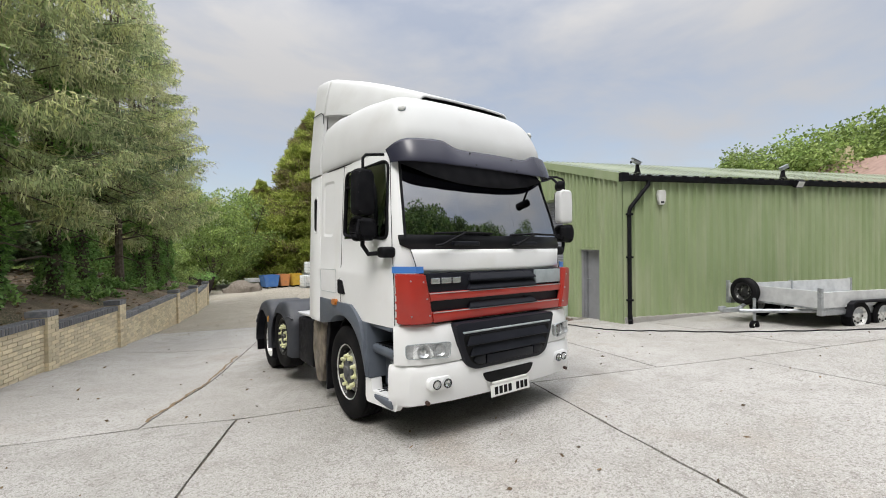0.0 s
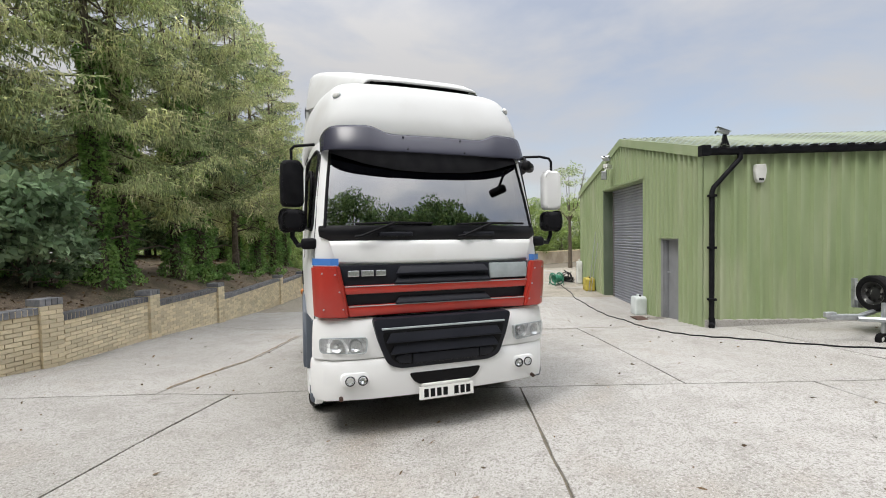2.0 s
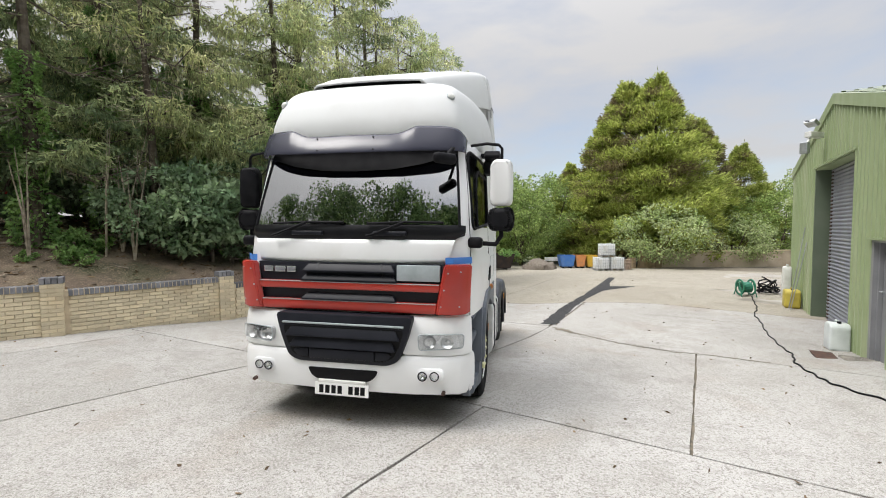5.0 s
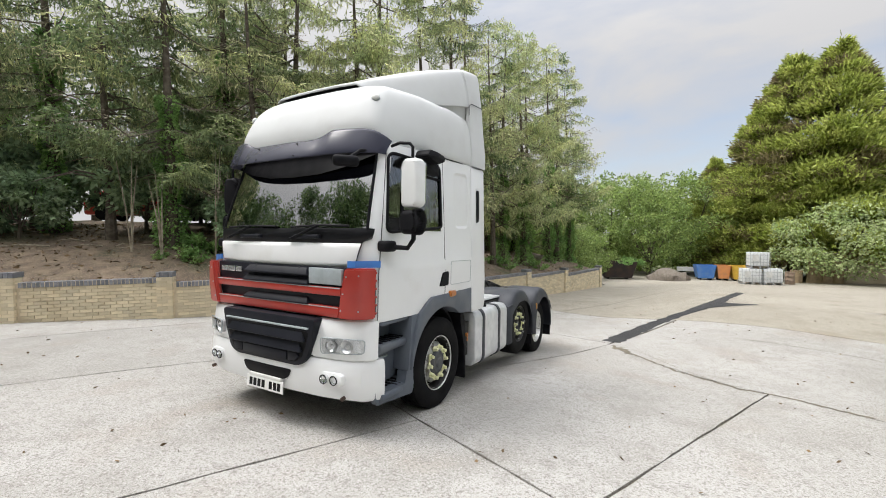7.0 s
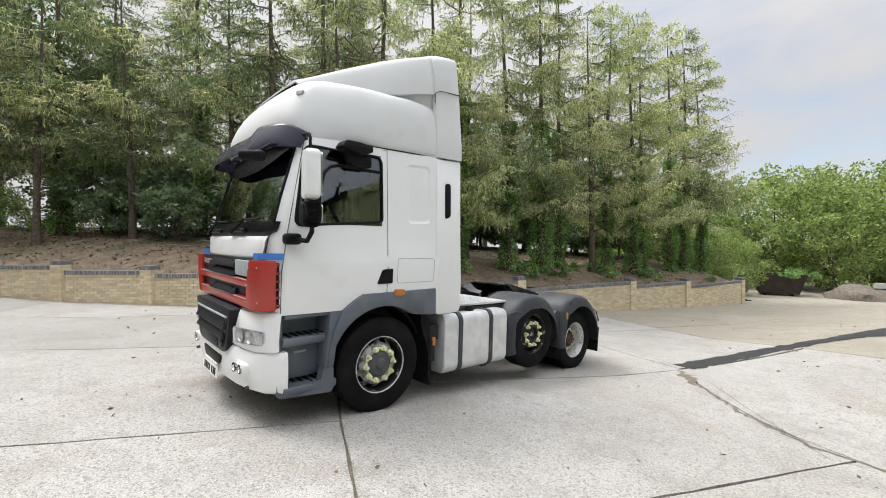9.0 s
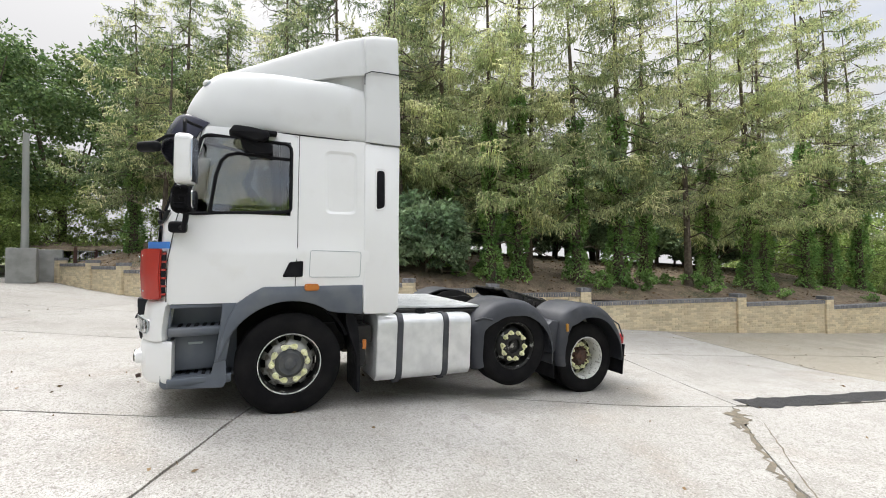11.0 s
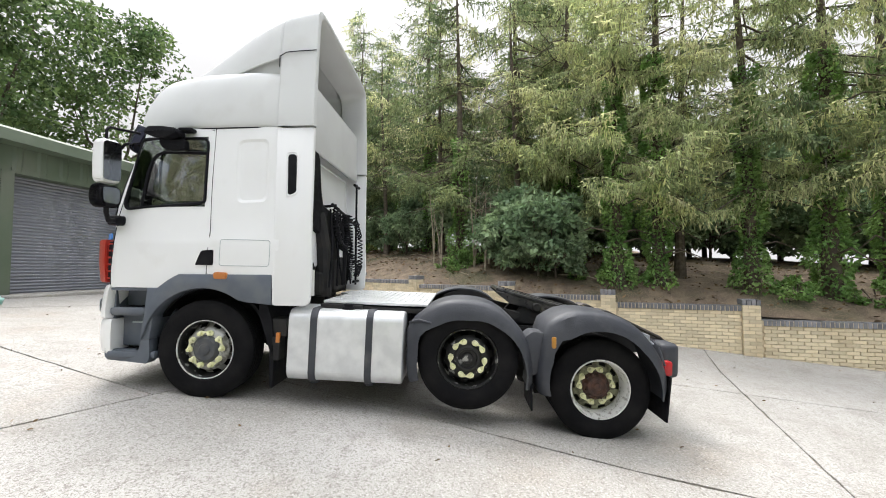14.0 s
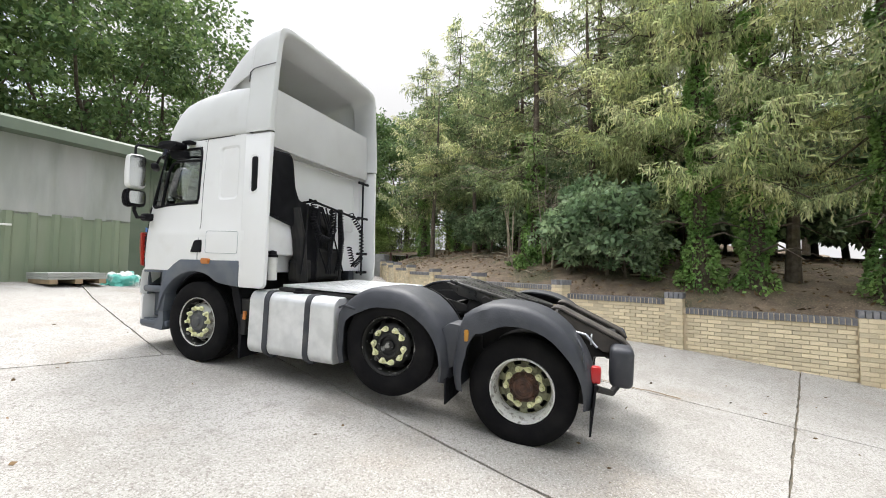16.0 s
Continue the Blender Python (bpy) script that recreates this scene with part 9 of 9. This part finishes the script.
lathe(bm, [(0, 0.001), (0, 0.29), (0.02, 0.30), (0.28, 0.29), (0.30, 0.305), (0.32, 0.29), (0.58, 0.29), (0.60, 0.305), (0.62, 0.29), (0.87, 0.295), (0.89, 0.30), (0.89, 0.28), (0.87, 0.275), (0.87, 0.001)], "z", 20, (0, 0, 0))
part("shell", bm, mat("drum_paint", (0.20, 0.15, 0.11), 0.6, col2=(0.28, 0.20, 0.14), scale=5.0), drum, smooth=True)
bm = bmesh.new()
lathe(bm, [(0, 0.04), (0.02, 0.04), (0.025, 0.001)], "z", 10, (0.15, 0, 0.87))
part("bung", bm, GALV, drum)


def tipping_skip(label, x, y, w, d, h, material, turn, cat="skip"):
    t = thing("tipping_skip", label, cat, Matrix.Translation((x, y, gz(x, y))) @ pose(0, 0, 0, 0, 0, turn))
    bm = bmesh.new()
    prism(bm, [(-w * 0.36, 0.16), (w * 0.36, 0.16), (w / 2, h), (w / 2 - 0.05, h), (w * 0.34, 0.22), (-w * 0.34, 0.22), (-w / 2 + 0.05, h), (-w / 2, h)], "y", -d / 2, d / 2, 0.008)
    prism(bm, [(-w * 0.36, 0.16), (w * 0.36, 0.16), (w / 2, h), (-w / 2, h)], "y", -d / 2, -d / 2 + 0.04)
    prism(bm, [(-w * 0.36, 0.16), (w * 0.36, 0.16), (w / 2, h), (-w / 2, h)], "y", d / 2 - 0.04, d / 2)
    part("hopper", bm, material, t)
    for s in (-1, 1):
        bm = bmesh.new()
        box(bm, s * w * 0.25 - 0.06, s * w * 0.25 + 0.06, -d * 0.45, d * 0.45, 0, 0.17, 0.006)
        part("skid", bm, CHASSIS, t)
    return t


BLUE_BIN = mat("blue_skip_paint", (0.05, 0.17, 0.48), 0.55, col2=(0.09, 0.20, 0.45), scale=3.0)
ORANGE_BIN = mat("orange_skip_paint", (0.62, 0.26, 0.09), 0.55, col2=(0.50, 0.22, 0.10), scale=3.0)
YELLOW_BIN = mat("yellow_skip_paint", (0.66, 0.42, 0.05), 0.55, col2=(0.55, 0.34, 0.05), scale=3.0)
SKIP_DARK = mat("rusty_dark_skip", (0.025, 0.019, 0.018), 0.8, col2=(0.05, 0.03, 0.023), scale=2.0)
tipping_skip("blue steel tipping skip", 7.5, 35.3, 1.45, 1.2, 1.2, BLUE_BIN, 6)
tipping_skip("faded orange steel tipping skip", 8.72, 35.4, 0.95, 1.2, 1.2, ORANGE_BIN, 4)
tipping_skip("yellow steel tipping skip", 9.75, 35.2, 1.05, 1.2, 1.2, YELLOW_BIN, 4)
tipping_skip("dark rusty rubbish skip", 1.05, 32.8, 2.9, 1.8, 1.42, SKIP_DARK, 12)
bm = bmesh.new()
lump(bm, (4.8, 33.2, gz(5, 33)), (1.4, 1.2, 0.85), 4)
tagged(part("gravel_mound", bm, mat("gravel", (0.13, 0.11, 0.088), 0.95, col2=(0.20, 0.17, 0.14), scale=8.0, bump=1.0, bscale=25.0), smooth=True), "heap of brown gravel", "mound")
bm = bmesh.new()
box(bm, 5.6, 7.0, 36.0, 36.3, gz(6, 36) + 0.6, gz(6, 36) + 0.95, 0.02)
tagged(part("timber_stack", bm, WHITE_PLASTIC), "pale boards stacked behind the heap", "boards")
WOODEN = mat("cut_timber", (0.36, 0.27, 0.17), 0.85, col2=(0.26, 0.19, 0.12), scale=4.0)
for i, (x, y, r, h) in enumerate(((13.3, 35.2, 0.36, 0.95), (14.6, 36.1, 0.42, 1.6), (15.3, 36.3, 0.40, 1.7), (16.0, 36.5, 0.38, 1.6))):
    bm = bmesh.new()
    tube(bm, [(x, y, gz(x, y) - 0.05), (x + 0.04, y, gz(x, y) + h)], r, 12, taper=[r * 1.08, r])
    tagged(part("tree_stump", bm, WOODEN, smooth=True), "pale sawn log standing on end", "log", group="standing logs")
far_wall = thing("wall_far", "weathered rendered wall with a timber rail at the yard end", "wall", kind="structure")
RENDER = mat("old_render", (0.58, 0.49, 0.38), 0.9, col2=(0.45, 0.36, 0.27), scale=0.9, mix=(0.4, 0.6), stain=(0.68, 0.61, 0.50), sscale=0.6, bump=0.4, bscale=30.0)
for a, b in (((16.6, 36.9), (22.5, 37.9)), ((22.5, 37.9), (29.5, 39.4)), ((29.5, 39.4), (38, 41.5))):
    d = Vector((b[0] - a[0], b[1] - a[1]))
    m = Matrix.Translation((a[0], a[1], 0)) @ Matrix.Rotation(math.atan2(d.y, d.x), 4, "Z")
    z = gz(*a)
    bm = bmesh.new()
    box(bm, 0, d.length, 0, 0.25, z - 1.0, z + 1.45, 0.02, m=m)
    part("panel", bm, RENDER, far_wall)
    bm = bmesh.new()
    box(bm, -0.1, d.length, -0.04, 0.3, z + 1.45, z + 1.58, 0.02, m=m)
    part("coping", bm, BRICK, far_wall)

# ---- by the dark workshop ----
pallet = thing("pallet_stack", "grey boards stacked on a pallet by the workshop", "pallet", Matrix.Translation((*(S_M @ Vector((8.2, -0.75, 0))).xy, 0)) @ Matrix.Rotation(math.atan2(b2d.y, b2d.x), 4, "Z"))
bm = bmesh.new()
gp = gz(-1.5, -7.0)
for k, xx in enumerate((-0.45, 0.0, 0.45)):
    box(bm, xx - 0.07, xx + 0.07, -0.5, 0.5, gp, gp + 0.10, 0.004)
part("bearer", bm, WOODEN, pallet)
for k in range(3):
    bm = bmesh.new()
    box(bm, -0.54 + 0.02 * k, 0.55, -0.5, 0.5, gp + 0.10 + k * 0.05, gp + 0.145 + k * 0.05, 0.004)
    part("board", bm, GREY_CLAD, pallet)
bm = bmesh.new()
q = S_M @ Vector((7.2, -0.9, 0))
bagm = mat("white_sacking", (0.70, 0.74, 0.73), 0.6, col2=(0.10, 0.42, 0.36), scale=1.9, mix=(0.46, 0.56), bump=0.6, bscale=14.0)
lump(bm, (q.x, q.y, gz(q.x, q.y) - 0.02), (0.38, 0.32, 0.34), 2.0, n=5)
lump(bm, (q.x - 0.25, q.y + 0.1, gz(q.x, q.y) - 0.02), (0.30, 0.28, 0.24), 6.0, n=5)
tagged(part("rubbish_bag", bm, bagm, smooth=True), "crumpled white and green plastic sacks", "sacks")
bm = bmesh.new()
for k in range(2):
    a = S_M @ Vector((9.0, -0.12, 2.0)), S_M @ Vector((9.9, -0.12, 1.98))
tube(bm, [a[0], a[1]], 0.025, 6)
tagged(part("wall_bar", bm, WHITE_PLASTIC), "short white bar fixed on the green cladding", "bar")

# blocks, fence and pole past the workshop corner
BLOCK = mat("concrete_block", (0.34, 0.34, 0.33), 0.9, col2=(0.26, 0.27, 0.25), scale=3.0, bump=0.5, bscale=30.0)
for i, (x, y, h) in enumerate(((-15.6, -6.9, 1.3), (-17.0, -6.5, 1.3), (-18.4, -6.2, 0.7))):
    bm = bmesh.new()
    box(bm, -0.62, 0.62, -0.4, 0.4, 0, h, 0.03, m=Matrix.Translation((x, y, gz(x, y) - 0.02)) @ pose(0, 0, 0, 0, 0, 12))
    tagged(part("concrete_block", bm, BLOCK), "large grey concrete block by the gateway", "concrete block", group="concrete blocks")
fence = thing("mesh_fence", "rusty mesh fence on steel posts", "fence")
for k in range(9):
    x, y = -16.5 - k * 1.6, -5.6 + k * 0.35
    bm = bmesh.new()
    box(bm, x - 0.05, x + 0.05, y - 0.05, y + 0.05, gz(x, y), gz(x, y) + 1.5, 0.006)
    part("post", bm, RUST, fence)
    for z in (0.25, 0.6, 0.95, 1.35):
        bm = bmesh.new()
        tube(bm, [(x, y, gz(x, y) + z), (x - 1.6, y + 0.35, gz(x - 1.6, y) + z)], 0.012, 5)
        part("rail", bm, GALV, fence)
    for j in range(8):
        bm = bmesh.new()
        xx, yy = x - 0.2 * j, y + 0.044 * j
        tube(bm, [(xx, yy, gz(xx, yy) + 0.1), (xx, yy, gz(xx, yy) + 1.4)], 0.006, 4)
        part("mesh_wire", bm, GALV, fence)
bm = bmesh.new()
x, y = -17.5, -7.4
tube(bm, [(x, y, gz(x, y) - 0.1), (x + 0.1, y, gz(x, y) + 6.0)], 0.12, 10, taper=[0.14, 0.10])
tagged(part("timber_pole", bm, GREY_CLAD, smooth=True), "grey weathered timber pole", "pole")

# ---- houses and cars beyond ----
TILE = mat("red_tiles", (0.33, 0.22, 0.18), 0.8, col2=(0.26, 0.17, 0.14), scale=3.0, bump=0.5, bscale=12.0)
house = thing("house", "brick house with a red tiled roof behind the shed", "house", Matrix.Translation((42.5, -1.2, gz(40, -2) - 0.2)) @ pose(0, 0, 0, 0, 0, 60))
bm = bmesh.new()
box(bm, -6, 6, -4, 4, 0, 5.2)
part("wall", bm, BRICK, house)
bm = bmesh.new()
prism(bm, [(-4.6, 5.0), (4.6, 5.0), (0, 8.4)], "x", -6.3, 6.3)
roof_ = part("roof", bm, TILE, house, "red tiled pitched roof")
for x in (-4.2, 4.4):
    bm = bmesh.new()
    box(bm, x - 0.5, x + 0.5, -0.4, 0.4, 7.4, 9.6, 0.02)
    part("chimney", bm, BRICK, roof_)
for x in (-3.5, 0, 3.5):
    bm = bmesh.new()
    box(bm, x - 0.6, x + 0.6, -4.06, -3.98, 2.9, 4.2)
    part("window", bm, CHASSIS, house)


def parked_car(label, x, y, z, turn, material):
    t = thing("parked_car", label, "car", Matrix.Translation((x, y, z)) @ pose(0, 0, 0, 0, 0, turn), group="cars beyond the bank")
    bm = bmesh.new()
    prism(bm, [(-2.1, 0.25), (2.1, 0.25), (2.15, 0.6), (2.0, 0.85), (1.1, 0.95), (0.5, 1.4), (-1.2, 1.42), (-1.9, 0.98), (-2.15, 0.8)], "y", -0.85, 0.85, 0.08)
    part("body", bm, material, t, smooth=True)
    for sx in (-1.35, 1.35):
        for sy in (-0.8, 0.8):
            bm = bmesh.new()
            lathe(bm, [(-0.1, 0.001), (-0.1, 0.31), (0.1, 0.31), (0.1, 0.001)], "y", 16, (sx, sy, 0.31))
            part("wheel", bm, RUBBER, t)
    bm = bmesh.new()
    prism(bm, [(0.95, 0.95), (0.48, 1.34), (-1.15, 1.36), (-1.7, 0.98)], "y", -0.86, 0.86)
    part("side_glass", bm, CHASSIS, t)


for s, r, turn, m, lab in ((4.6, 12.5, 30, WHITE_PAINT, "white car parked beyond the trees"), (3.2, 12.0, 40, RED_PAINT, "red car parked beyond the trees"), (5.4, 13.5, 20, WHITE_PAINT, "white car parked beyond the trees")):
    p = bank_point(s, r)
    parked_car(lab, p.x, p.y, p.z + 0.05, turn, m)

# ---- pieces of the wall nearest the walk ----
bmesh_brick = shared_brick("brick", BL - 0.010, COURSE - 0.010, BD, BRICK)
for m in near_bricks:
    o = new("brick", bmesh_brick)
    o.parent, o.matrix_basis = boundary, m
cope_mesh = shared_brick("coping_brick", 0.062, 0.112, 0.262, BLUE_BRICK)
for m in near_copes:
    o = new("coping_brick", cope_mesh)
    o.parent, o.matrix_basis = boundary, m
